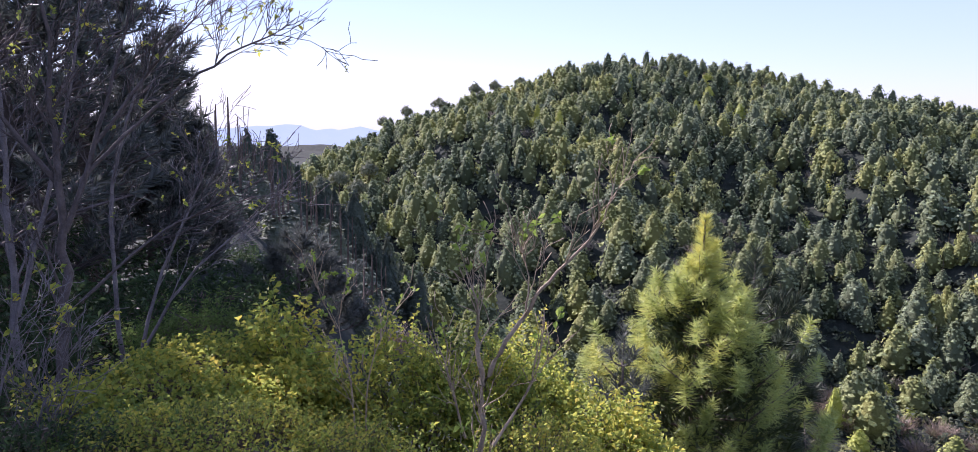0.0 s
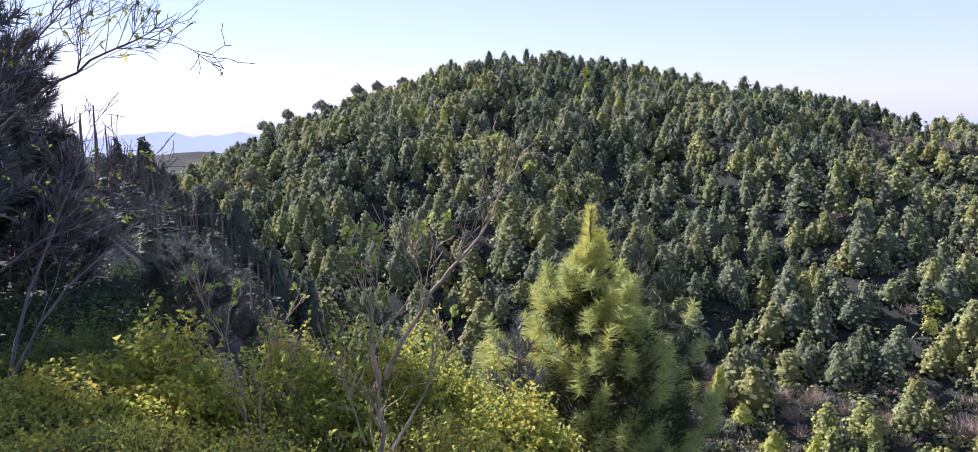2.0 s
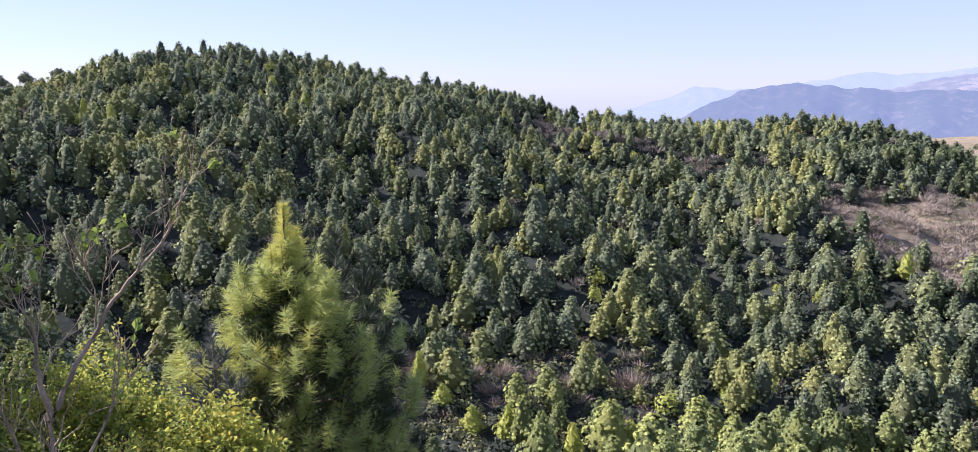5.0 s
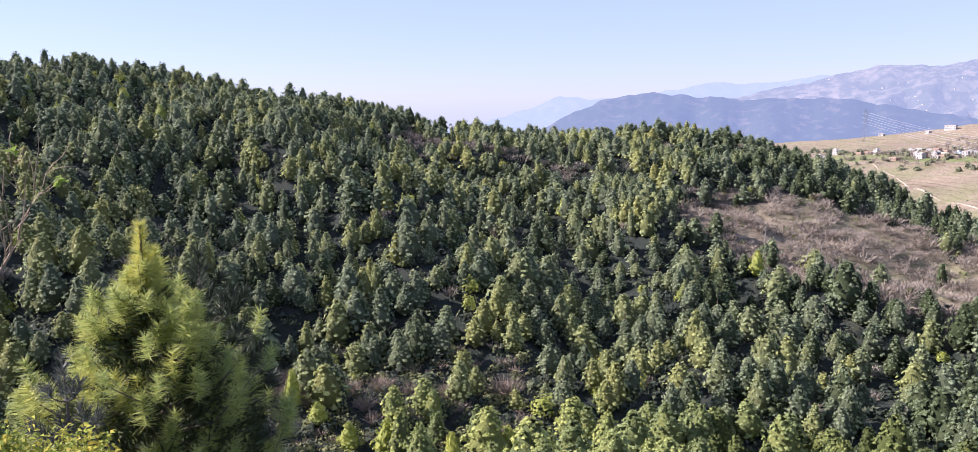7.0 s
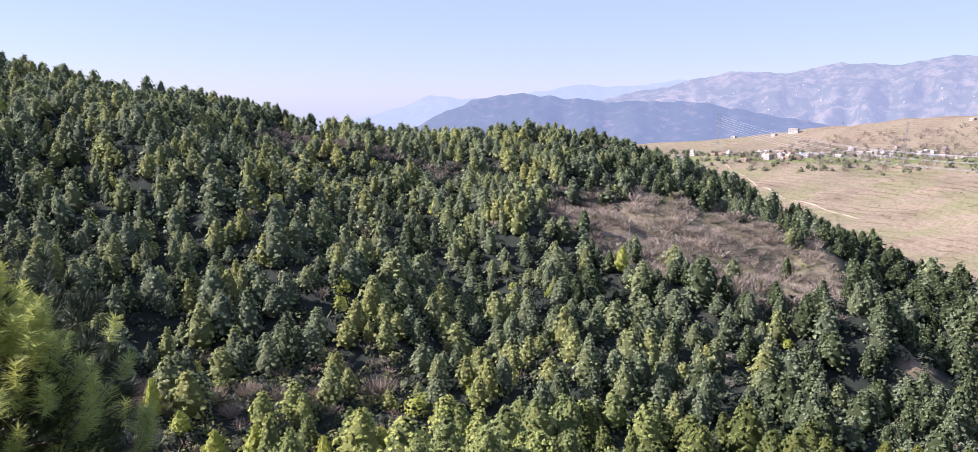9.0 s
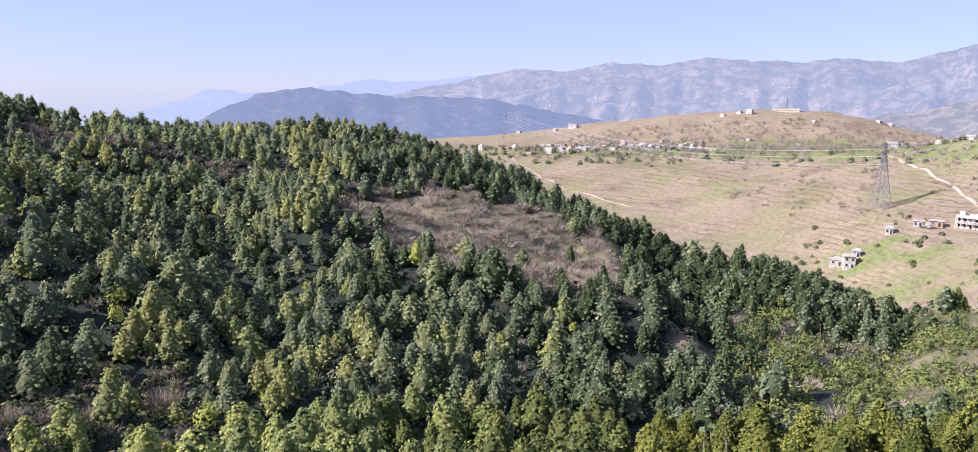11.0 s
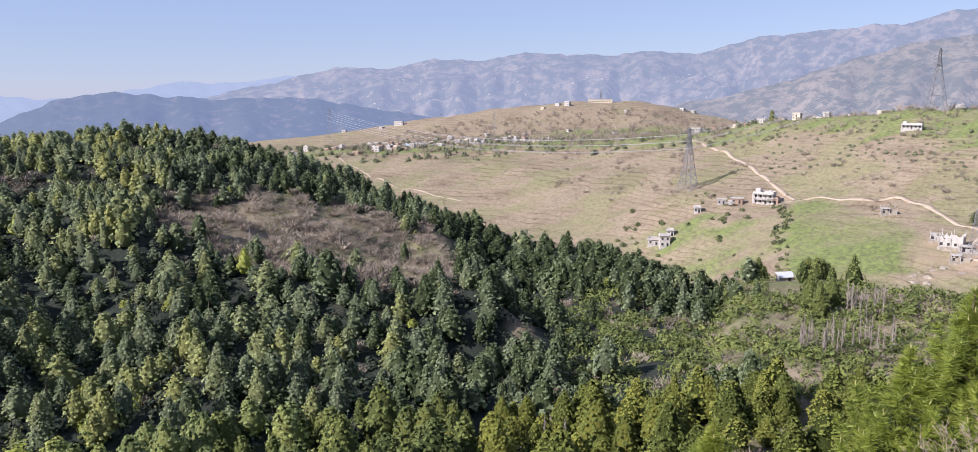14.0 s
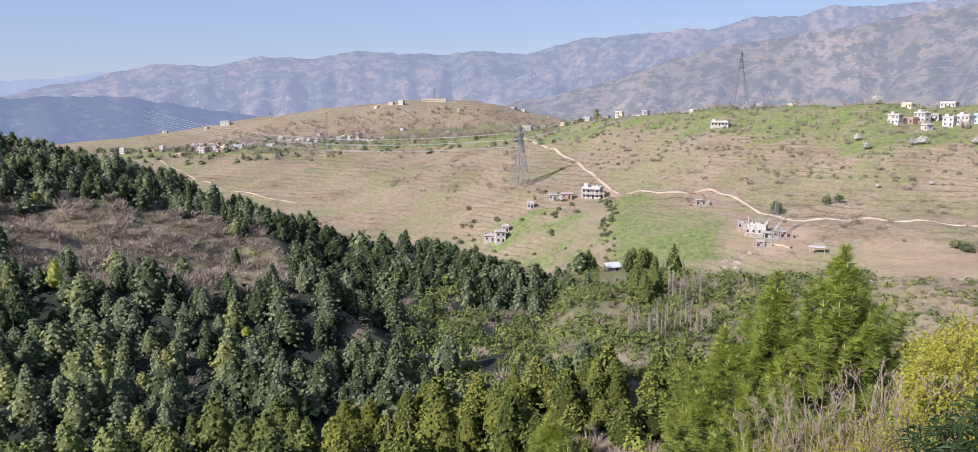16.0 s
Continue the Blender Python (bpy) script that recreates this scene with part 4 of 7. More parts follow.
LOW_SHAPES = [scrub_shape(430 + k, 46, 0.34, 1.8, 1.6) for k in range(5)]


def stream_scrub(b, r, x, y):
    crest = line(b, CREST, 1)
    zone = np.clip((b - 79) / 3, 0, 1) * soft(r, 160, 308, 12) * (b < 113)
    zone = zone * ~((np.abs(b - 96.0) < 1.4) & (r > 255) & (r < 292))
    return zone * np.clip(0.65 + 0.5 * wob(x, y, 30, 91), 0.15, 0.95) * (1 - soft(b, 75.8, 79.8, 0.5) * soft(r, 200, 236, 4))


stand("valley_floor_scrub", "dark green undergrowth along the valley floor", LOW_SHAPES, SCRUB, lambda b, r, x, y: 0.5 * soft(b, 0, 62, 2) * soft(r, 168, 222, 6), 4.2, (0, 210, 70, 225), 49, size=(0.8, 1.9))
stand("clearing_scrub", "olive bushes in the clearing above the slope", FINE_SCRUB, OLIVE, lambda b, r, x, y: 0.75 * soft(b, 20, 43, 1) * soft(r, 140, 192, 4), 3.2, (40, 140, 100, 190), 47, size=(0.5, 1.7))
stand("clearing_twigs", "pinkish leafless bushes in the clearing", BARE_SHAPES, RUSSET, lambda b, r, x, y: 0.5 * soft(b, 20, 43, 1) * soft(r, 150, 192, 4), 3.8, (40, 140, 100, 190), 48, size=(0.7, 1.5))
stand("valley_scrub", "olive green scrub by the stream", FINE_SCRUB, BUSH_GREEN, stream_scrub, 2.8, (140, 320, -130, 80), 42, size=(0.5, 2.1))
stand("valley_bushes", "rounded green bushes in the stream valley", [scrub_shape(460 + k, 190, 0.28, 2.3, 2.0) for k in range(4)], BUSH_GREEN, lambda b, r, x, y: 0.85 * stream_scrub(b, r, x, y) * (b < 101) * np.clip(0.55 + 0.9 * wob(x, y, 24, 92), 0, 1), 4.2, (140, 320, -60, 80), 38, size=(0.6, 1.6))
stand("valley_twigs", "grey leafless bushes by the stream", BARE_SHAPES, DRY_TWIG, lambda b, r, x, y: 0.22 * stream_scrub(b, r, x + 40, y), 3.4, (140, 320, -130, 80), 43, size=(0.8, 1.7))
stand("undergrowth", "low green undergrowth between the pines", LOW_SHAPES, UNDER_SHADE, lambda b, r, x, y: 0.85 * (b > -25) * (b < 82) * soft(r, 100, 390, 10) * (1 - bare_patch(b, r)), 4.6, (-150, 420, 0, 420), 44, size=(1.0, 1.9))
# own slope below the camera, out of sight for the most part
stand("slope_scrub", "green bushes on the near slope", LOW_SHAPES, LEAF_GREEN, lambda b, r, x, y: 0.5 * (b > 5) * (b < 100) * soft(r, 45, 122, 8) * np.clip(0.6 + 0.6 * wob(x, y, 25, 5), 0, 1), 4.0, (0, 125, -30, 125), 45)
stand("slope_twigs", "russet leafless bushes on the near slope", BARE_SHAPES, RUSSET, lambda b, r, x, y: 0.22 * (b > -12) * (b < 100) * soft(r, 50, 140, 8) * np.clip(0.5 + 0.8 * wob(x, y, 22, 6), 0, 1), 4.0, (-30, 140, -30, 140), 46)


# ---- trees and bushes close by ----
def spray_needles(pile, rs, start, way, length, n, needle, width, tint, droop=0.25):
    """A shoot with needles all round it, like a bottle brush."""
    way = unit(np.asarray(way, dtype=float))
    u = rs.uniform(0.0, 1.0, n) ** 0.8
    base = np.asarray(start) + way * (u * length)[:, None]
    rnd = rs.normal(size=(n, 3))
    radial = unit(rnd - (rnd @ way)[:, None] * way)
    open_ = rs.uniform(0.45, 1.15, n) * (1.15 - 0.55 * u)
    d = unit(way * 0.75 + radial * open_[:, None])
    ln = needle * rs.uniform(0.7, 1.1, n)
    tip = base + d * ln[:, None] - np.array([0, 0, droop]) * (ln * open_)[:, None] * 0.5
    side = unit(np.cross(d, rs.normal(size=(n, 3)))) * width
    v = np.stack([base - side, base + side, tip], 1).reshape(-1, 3)
    pile.add(v, np.arange(n * 3).reshape(-1, 3), np.repeat(np.clip(tint + rs.uniform(-0.15, 0.15, n), 0, 0.99), 3))


def needle_pine(name, place, tall, label, seed, mat, whorls, spread, crown_from=0.2, needle=0.19, per=90, width=0.0035, bark=BARK, lean=(0, 0), buds=None, side_shoots=3, shoot=0.3, droop=0.25, group="", first_width=0.25, profile_power=1.0, upward=0.0):
    rs = np.random.RandomState(seed)
    root = thing(name, place, label, "tree", group)
    wood, limbs, needles, bud = Pile(), Pile(), Pile(), Pile()
    top = np.array([lean[0], lean[1], tall])
    axis = [top * k / 6 + np.append(rs.normal(0, 0.015 * tall / 4, 2), 0) * (0 < k < 6) for k in range(7)]
    axis[0] = np.array([0, 0, -0.3])
    wood.add(*tube(axis, [0.022 * tall * (1 - 0.93 * k / 6) for k in range(7)], 7))

    def shoot_at(p, d, ln, tint):
        spray_needles(needles, rs, p, d, ln, int(per * ln / 0.3), needle, width, tint, droop)
        if buds is not None and rs.uniform() < 0.3:
            e = np.asarray(p) + unit(np.asarray(d)) * ln
            bud.add(*tube([e, e + np.array([0, 0, 0.045]) + unit(np.asarray(d)) * 0.02, e + np.array([0, 0, 0.09]) + unit(np.asarray(d)) * 0.02], [0.006, 0.008, 0.002], 4))

    shoot_at(top * 0.90, (0, 0, 1), tall * 0.10 + 0.12, 0.9)
    for w in range(whorls):
        f = crown_from + (1 - crown_from) * (1 - (1 - (w + 0.5) / whorls) ** 0.9) * 0.97
        start = top * f
        reach = spread * ((1 - f) / (1 - crown_from)) ** profile_power + first_width * 0.3
        count = 5 + (w % 2) if f < 0.85 else 4
        a0 = rs.uniform(0, 6.28)
        for k in range(count):
            a = a0 + k * 6.283 / count + rs.uniform(-0.3, 0.3)
            ln = reach * rs.uniform(0.75, 1.12)
            rise = 0.25 + 0.45 * f + rs.uniform(-0.1, 0.1)
            h = np.array([math.cos(a), math.sin(a), 0])
            pts = [start, start + h * ln * 0.4 + np.array([0, 0, rise * ln * 0.22]), start + h * ln * 0.78 + np.array([0, 0, rise * ln * 0.58]), start + h * ln + np.array([0, 0, rise * ln * 0.95])]
            r0 = 0.008 + 0.012 * ln
            limbs.add(*tube(pts, [r0, r0 * 0.75, r0 * 0.5, r0 * 0.3], 5))
            tone = np.clip(0.25 + 0.6 * f + rs.uniform(-0.15, 0.15), 0, 0.95)
            end_way = unit(pts[3] - pts[2]) + np.array([0, 0, 0.55 + upward])
            short = 0.4 + 0.6 * min(1.0, (1 - f) * 2.4)
            shoot_at(pts[3] - unit(end_way) * shoot * 0.4 * short, end_way, shoot * short * rs.uniform(0.85, 1.3), tone)
            for s in range(max(1, int(round(side_shoots * ln / spread + 0.4)))):
                u = rs.uniform(0.35, 0.95)
                q = pts[1] + (pts[2] - pts[1]) * (u / 0.6) if u < 0.6 else pts[2] + (pts[3] - pts[2]) * ((u - 0.6) / 0.4)
                g = np.array([-h[1], h[0], 0]) * rs.choice([-1, 1])
                dd = unit(h * 0.7 + g * rs.uniform(0.5, 1.1) + np.array([0, 0, rs.uniform(0.3, 1.0)]))
                e = q + dd * rs.uniform(0.12, 0.32) * max(0.5 * short, ln)
                limbs.add(*tube([q, e], [r0 * 0.4, r0 * 0.25], 4))
                shoot_at(e - dd * shoot * 0.3, dd + np.array([0, 0, 0.4 + upward]), shoot * short * rs.uniform(0.7, 1.15), np.clip(tone + rs.uniform(-0.2, 0.1), 0, 0.95))
    part("trunk", wood.mesh("pine_trunk", bark, True), root)
    part("branchwork", limbs.mesh("pine_limbs", bark, True), root)
    part("foliage", needles.mesh("pine_needles", mat), root)
    if buds is not None:
        tagged(part("candle_growth", bud.mesh("pine_buds", buds), root, "pale upright candle buds"), kind="stuff")
    return root


def brush_pine(name, place, tall, label, seed, mat, inner, flare, depth, whorls, girth_most=9.0, neck=0.0, needle=0.19, per=150, width=0.0045, brush=0.5, bark=BARK, buds=None, group="", side=2, leader=1.2):
    """A young pine: a straight leader and whorls of boughs that turn up at the end, each end a long brush of needles."""
    rs = np.random.RandomState(seed)
    root = thing(name, place, label, "tree", group)
    wood, limbs, needles, old, bud = Pile(), Pile(), Pile(), Pile(), Pile()
    depth = min(depth, tall - 0.3)
    axis = [np.array([0, 0, -0.3])] + [np.array([rs.normal(0, 0.02), rs.normal(0, 0.02), tall * k / 6]) for k in range(1, 6)] + [np.array([0, 0, tall])]
    wood.add(*tube(axis, [0.018 * tall * (1 - 0.93 * k / 6) + 0.004 for k in range(7)], 7))

    def bottle_brush(a, c, tint, thick=1.0, share=1.0, taper=0.3):
        """Needles all round the shoot from a to c, laid forwards, shorter at the tip."""
        a, c = np.asarray(a, dtype=float), np.asarray(c, dtype=float)
        way = unit(c - a)
        ln = np.linalg.norm(c - a)
        n = max(14, int(per * share * ln / 0.4))
        u = rs.uniform(0, 1, n)
        rnd = rs.normal(size=(n, 3))
        radial = unit(rnd - (rnd @ way)[:, None] * way)
        lay = rs.uniform(0.08, 0.5, n) + 0.9 * u ** 3
        d = unit(radial + way * lay[:, None])
        size = needle * thick * rs.uniform(0.85, 1.1, n) * (1.0 - taper * u)
        foot = a + way * (u * ln)[:, None]
        tip = foot + d * size[:, None] - np.array([0, 0, 0.10]) * size[:, None]
        w = unit(np.cross(d, rs.normal(size=(n, 3)))) * width
        needles.add(np.stack([foot - w, foot + w, tip], 1).reshape(-1, 3), np.arange(n * 3).reshape(-1, 3), np.repeat(np.clip(tint + rs.uniform(-0.08, 0.08, n), 0, 0.99), 3))
        if buds is not None and rs.uniform() < 0.22:
            bud.add(*tube([c, c + (0, 0, 0.045), c + (0, 0, 0.085)], [0.006, 0.007, 0.003], 4))

    bottle_brush((0, 0, tall - leader), (0, 0, tall), 0.99, 1.45, 2.4, 0.55)
    for k in range(6):
        a, up = k * 1.05 + rs.uniform(-0.2, 0.2), leader * (0.25 + 0.09 * k)
        h = np.array([math.cos(a), math.sin(a), 0])
        bottle_brush(h * 0.03 + np.array([0, 0, tall - leader - 0.1]), h * (0.10 + 0.12 * up) + np.array([0, 0, tall - up]), 0.95, 1.1, 1.4, 0.5)
    for k in range(3):
        bud.add(*tube([(0, 0, tall - 0.02), (0.012 * math.cos(k * 2.1), 0.012 * math.sin(k * 2.1), tall + 0.10)], [0.006, 0.003], 4))
    for w in range(whorls):
        f = (w + 0.6) / whorls
        first = min(0.34, 0.56 * leader)
        down = first + f ** 1.15 * (depth - first)
        count = 4 if w < 2 else 5 + w % 3
        a0 = rs.uniform(0, 6.28)
        for k in range(count):
            a = a0 + k * 6.283 / count + rs.uniform(-0.35, 0.35)
            drop = down + rs.uniform(-0.16, 0.16) * min(1.0, down)
            reach = min(0.05 + flare * max(0.05, drop - neck), girth_most * (0.9 + 0.2 * rs.uniform())) * rs.uniform(0.72, 1.1)
            h = np.array([math.cos(a), math.sin(a), 0])
            tip = h * reach + np.array([0, 0, tall - drop])
            foot = np.array([0, 0, max(0.05, tall - drop - 0.35 - 0.25 * reach)])
            mid = np.array([0, 0, tall - drop - 0.22 - 0.1 * reach]) + h * reach * 0.72
            limbs.add(*tube([foot, mid, tip], [0.007 + 0.010 * reach, 0.006 + 0.005 * reach, 0.005], 5))
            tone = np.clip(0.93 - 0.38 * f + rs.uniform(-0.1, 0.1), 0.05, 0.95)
            turn_up = unit(h * 0.3 + np.array([0, 0, 1.0]))
            long_ = brush * rs.uniform(0.8, 1.2) * min(1.0, 0.45 + 0.5 * drop)
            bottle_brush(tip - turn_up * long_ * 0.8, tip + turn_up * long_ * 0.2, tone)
            for q in range(side + int(reach * 2)):
                u = rs.uniform(0.35, 1.0)
                p = foot + (mid - foot) * (u / 0.75) if u < 0.75 else mid + (tip - mid) * ((u - 0.75) / 0.25)
                g = np.array([-h[1], h[0], 0]) * rs.choice([-1, 1])
                near_top = min(1.0, drop / 1.1)
                e = p + (g * rs.uniform(0.1, 0.24 + 0.22 * reach) + h * rs.uniform(0, 0.15) + np.array([0, 0, rs.uniform(0.12, 0.34)])) * near_top
                limbs.add(*tube([p, e], [0.006, 0.004], 4))
                bottle_brush(e - turn_up * 0.12, e + (turn_up + g * 0.3) * long_ * 0.5 * near_top, np.clip(tone - 0.12 + rs.uniform(-0.1, 0.1), 0, 0.95), 0.9)
    # needles along the boughs inside the crown, its inner shade put into their colour
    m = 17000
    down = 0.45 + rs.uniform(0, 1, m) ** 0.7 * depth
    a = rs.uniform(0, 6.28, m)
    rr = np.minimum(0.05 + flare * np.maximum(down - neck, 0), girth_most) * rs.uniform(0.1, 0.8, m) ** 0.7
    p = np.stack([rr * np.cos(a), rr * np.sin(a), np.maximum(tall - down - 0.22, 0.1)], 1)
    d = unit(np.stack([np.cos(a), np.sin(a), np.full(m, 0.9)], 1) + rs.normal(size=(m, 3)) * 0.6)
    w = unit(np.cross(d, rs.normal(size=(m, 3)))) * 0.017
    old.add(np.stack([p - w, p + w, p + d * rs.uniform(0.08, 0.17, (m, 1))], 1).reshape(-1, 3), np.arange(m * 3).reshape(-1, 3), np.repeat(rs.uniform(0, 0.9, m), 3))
    part("trunk", wood.mesh("pine_trunk", bark, True), root)
    part("branchwork", limbs.mesh("pine_limbs", bark, True), root)
    part("inner_foliage", old.mesh("pine_inner", inner), root, "dense inner needles, darkened as shade inside the crown")
    part("foliage", needles.mesh("pine_needles", mat), root)
    tagged(part("candle_growth", bud.mesh("pine_buds", buds or BUD), root, "pale upright candle buds"), kind="stuff")
    return root


def leaf_set(pile, rs, points, ways, length, width, tint):
    """Pointed leaves, folded a little along the middle."""
    n = len(points)
    w = unit(ways + rs.normal(size=(n, 3)) * 0.25)
    side = unit(np.cross(w, unit(rs.normal(size=(n, 3)) + np.array([0, 0, 1.2]))))
    up = np.cross(side, w)
    ln = length * rs.uniform(0.65, 1.2, (n, 1))
    sw = width * rs.uniform(0.8, 1.2, (n, 1)) * 0.5
    base, tip = points, points + w * ln - np.array([0, 0, 0.15]) * ln
    mid = points + w * ln * 0.5
    v = np.stack([base, mid + side * sw + up * sw * 0.5, tip, mid - side * sw + up * sw * 0.5], 1).reshape(-1, 3)
    k = np.arange(n) * 4
    t = np.concatenate([np.stack([k, k + 1, k + 2], 1), np.stack([k, k + 2, k + 3], 1)])
    pile.add(v, t, np.repeat(np.clip(tint, 0, 0.99), 4))


def leafy_bush(name, centre, radii, sprigs, label, seed, mat, leaf=(0.05, 0.026), per=8, floor_z=None, bark=BARK, fill=0.55, sprig_len=0.22, upright=0.6, category="bush", lumps=11):
    rs = np.random.RandomState(seed)
    c, rad = np.array(tuple(centre)), np.array(radii, dtype=float)
    base_z = floor_z if floor_z is not None else ground_z(c[0], c[1])
    root = thing(name, (c[0], c[1], base_z), label, category)
    origin = np.array([c[0], c[1], base_z])
    leaves, wood = Pile(), Pile()
    lump_way = unit(rs.normal(size=(lumps, 3)) + np.array([0, 0, 0.5]))
    d = unit(rs.normal(size=(sprigs, 3)))
    d[:, 2] = np.where(d[:, 2] < -0.35, -d[:, 2], d[:, 2])
    bulge = 0.58 + 0.56 * np.max(np.clip(d @ lump_way.T, 0, 1) ** 9, axis=1) + 0.05 * rs.normal(size=sprigs)
    p = c + d * rad * (bulge * rs.uniform(fill, 1.0, sprigs) ** 0.6)[:, None]
    p[:, 2] = np.maximum(p[:, 2], base_z + 0.05)
    way = unit(d * np.array([1, 1, 0.6]) + np.array([0, 0, upright]) + rs.normal(size=(sprigs, 3)) * 0.35)
    # upper sprigs get lighter tones, top light painted into the leaf colour
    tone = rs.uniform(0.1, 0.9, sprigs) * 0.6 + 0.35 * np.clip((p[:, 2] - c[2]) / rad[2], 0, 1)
    for k in range(per):
        u = (k + 0.5) / per
        q = p + way * sprig_len * u + rs.normal(size=(sprigs, 3)) * 0.008
        out = unit(way * 0.6 + unit(np.cross(way, rs.normal(size=(sprigs, 3)))))
        leaf_set(leaves, rs, q, out, leaf[0], leaf[1], tone + rs.uniform(-0.1, 0.1, sprigs))
    side = unit(np.cross(way, rs.normal(size=(sprigs, 3)))) * 0.0025
    tw = np.stack([p - side, p + side, p + way * sprig_len], 1).reshape(-1, 3)
    wood.add(tw, np.arange(sprigs * 3).reshape(-1, 3))
    for k in rs.choice(sprigs, min(60, sprigs), replace=False):
        foot = origin + np.append(rs.normal(0, 0.12, 2) * rad[:2], 0.0)
        m = foot * 0.45 + p[k] * 0.55 + np.append(rs.normal(0, 0.07, 2), 0.1 * rad[2])
        wood.add(*tube([foot, m, p[k]], [0.012, 0.007, 0.003], 4))
    wm, lm = wood.mesh("bush_stems", bark), leaves.mesh("bush_leaves", mat)
    for me in (wm, lm):
        me.transform(Matrix.Translation(-Vector(origin)))
    tagged(part("stem_frame", wm, root), kind="stuff")
    part("foliage", lm, root)
    return root


def grow(wood, leaves, rs, start, way, length, radius, depth, bend=0.25, leafy=0.0, forks=(3, 5), angle=0.6, leaf=(0.05, 0.026), rise=0.15):
    """A branch with its twigs; leafy is the share of twig ends that bear leaves."""
    n = 5 if depth > 0 else 3
    p, d = np.array(start, dtype=float), unit(np.array(way, dtype=float))
    pts, ways = [p], [d]
    for k in range(n):
        d = unit(d + rs.normal(size=3) * bend * 0.4 + np.array([0, 0, rise * 0.3]))
        p = p + d * length / n
        pts.append(p)
        ways.append(d)
    wood.add(*tube(pts, [max(radius * (1 - 0.75 * k / n), 0.0024) for k in range(n + 1)], 5 if radius > 0.012 else 3))
    if depth > 0:
        for _ in range(rs.randint(*forks)):
            k = rs.randint(1, n + 1)
            side = unit(np.cross(ways[k], rs.normal(size=3)))
            nd = unit(ways[k] * math.cos(angle) + side * math.sin(angle) * rs.uniform(0.7, 1.4))
            grow(wood, leaves, rs, pts[k], nd, length * rs.uniform(0.4, 0.65), radius * 0.5 * (1 - 0.08 * k), depth - 1, bend * 1.2, leafy, forks, angle, leaf, rise)
    elif leafy and rs.uniform() < leafy:
        m = rs.randint(3, 7)
        q = np.array([pts[-1] - (pts[-1] - pts[-2]) * rs.uniform(0, 1.2) for _ in range(m)])
        leaf_set(leaves, rs, q, unit(np.tile(ways[-1], (m, 1)) + rs.normal(size=(m, 3)) * 0.7), leaf[0], leaf[1], rs.uniform(0.3, 0.95, m))


def bare_tree(name, label, stems, seed, bark, leaf_mat, leafy, depth=2, twigs=(5, 8), twig_len=0.8, angle=0.65, leaf=(0.05, 0.027), bend=0.3, rise=0.2, from_u=0.25, category="tree"):
    """stems: lists of places with the thickness at the foot."""
    rs = np.random.RandomState(seed)
    foot = Vector(stems[0][0][0])
    foot.z = min(foot.z, ground_z(foot.x, foot.y))
    root = thing(name, foot, label, category)
    wood, twig, leaves = Pile(), Pile(), Pile()
    for pts, r0 in stems:
        k = np.array([tuple(q) for q in pts])
        m = 4 * (len(k) - 1) + 1
        u, uu = np.linspace(0, 1, len(k)), np.linspace(0, 1, m)
        fine = np.stack([np.interp(uu, u, k[:, c]) for c in range(3)], 1)
        sm = fine.copy()
        for _ in range(3):
            sm[1:-1] = 0.25 * sm[:-2] + 0.5 * sm[1:-1] + 0.25 * sm[2:]
        sm[1:-1] += rs.normal(size=(m - 2, 3)) * r0 * 0.35
        wood.add(*tube(sm, [max(r0 * (1 - 0.82 * x), 0.003) for x in uu], 7))
        total = np.linalg.norm(np.diff(sm, axis=0), axis=1).sum()
        for _ in range(rs.randint(*twigs)):
            x = rs.uniform(from_u, 1.0)
            j = min(int(x * (m - 1)), m - 2)
            way = unit(sm[j + 1] - sm[j])
            side = unit(np.cross(way, rs.normal(size=3)))
            grow(twig, leaves, rs, sm[j], way * math.cos(angle) + side * math.sin(angle) + np.array([0, 0, 0.15]), twig_len * rs.uniform(0.5, 1.1) * (1.2 - 0.6 * x), max(r0 * 0.42 * (1 - 0.7 * x), 0.004), depth, bend, leafy, (2, 5), angle, leaf, rise)
        grow(twig, leaves, rs, sm[-1], sm[-1] - sm[-2], twig_len * 0.45, max(r0 * 0.18, 0.003), max(depth - 1, 0), bend, leafy, (2, 4), angle, leaf, rise)
    for nm, pile, mat, smooth in (("trunk", wood, bark, True), ("twigwork", twig, bark, True), ("foliage", leaves, leaf_mat, False)):
        if pile.n:
            me = pile.mesh(nm, mat, smooth)
            me.transform(Matrix.Translation(-foot))
            ob = part(nm, me, root)
            if nm == "twigwork":
                tagged(ob, kind="stuff")
    return root


# young pine in the sun
spot = on_ground(15.4, 8.6)
brush_pine("young_pine", spot, at(15.4, -8.0, 8.6).z - spot.z, "young long-needled pine, yellow-green in the sun", 3, NEEDLE_YOUNG, NEEDLE_INNER_SHADE, 0.84, 3.4, 12, 1.25, 0.34, 0.18, 230, 0.004, 0.32, leader=1.0, side=4)
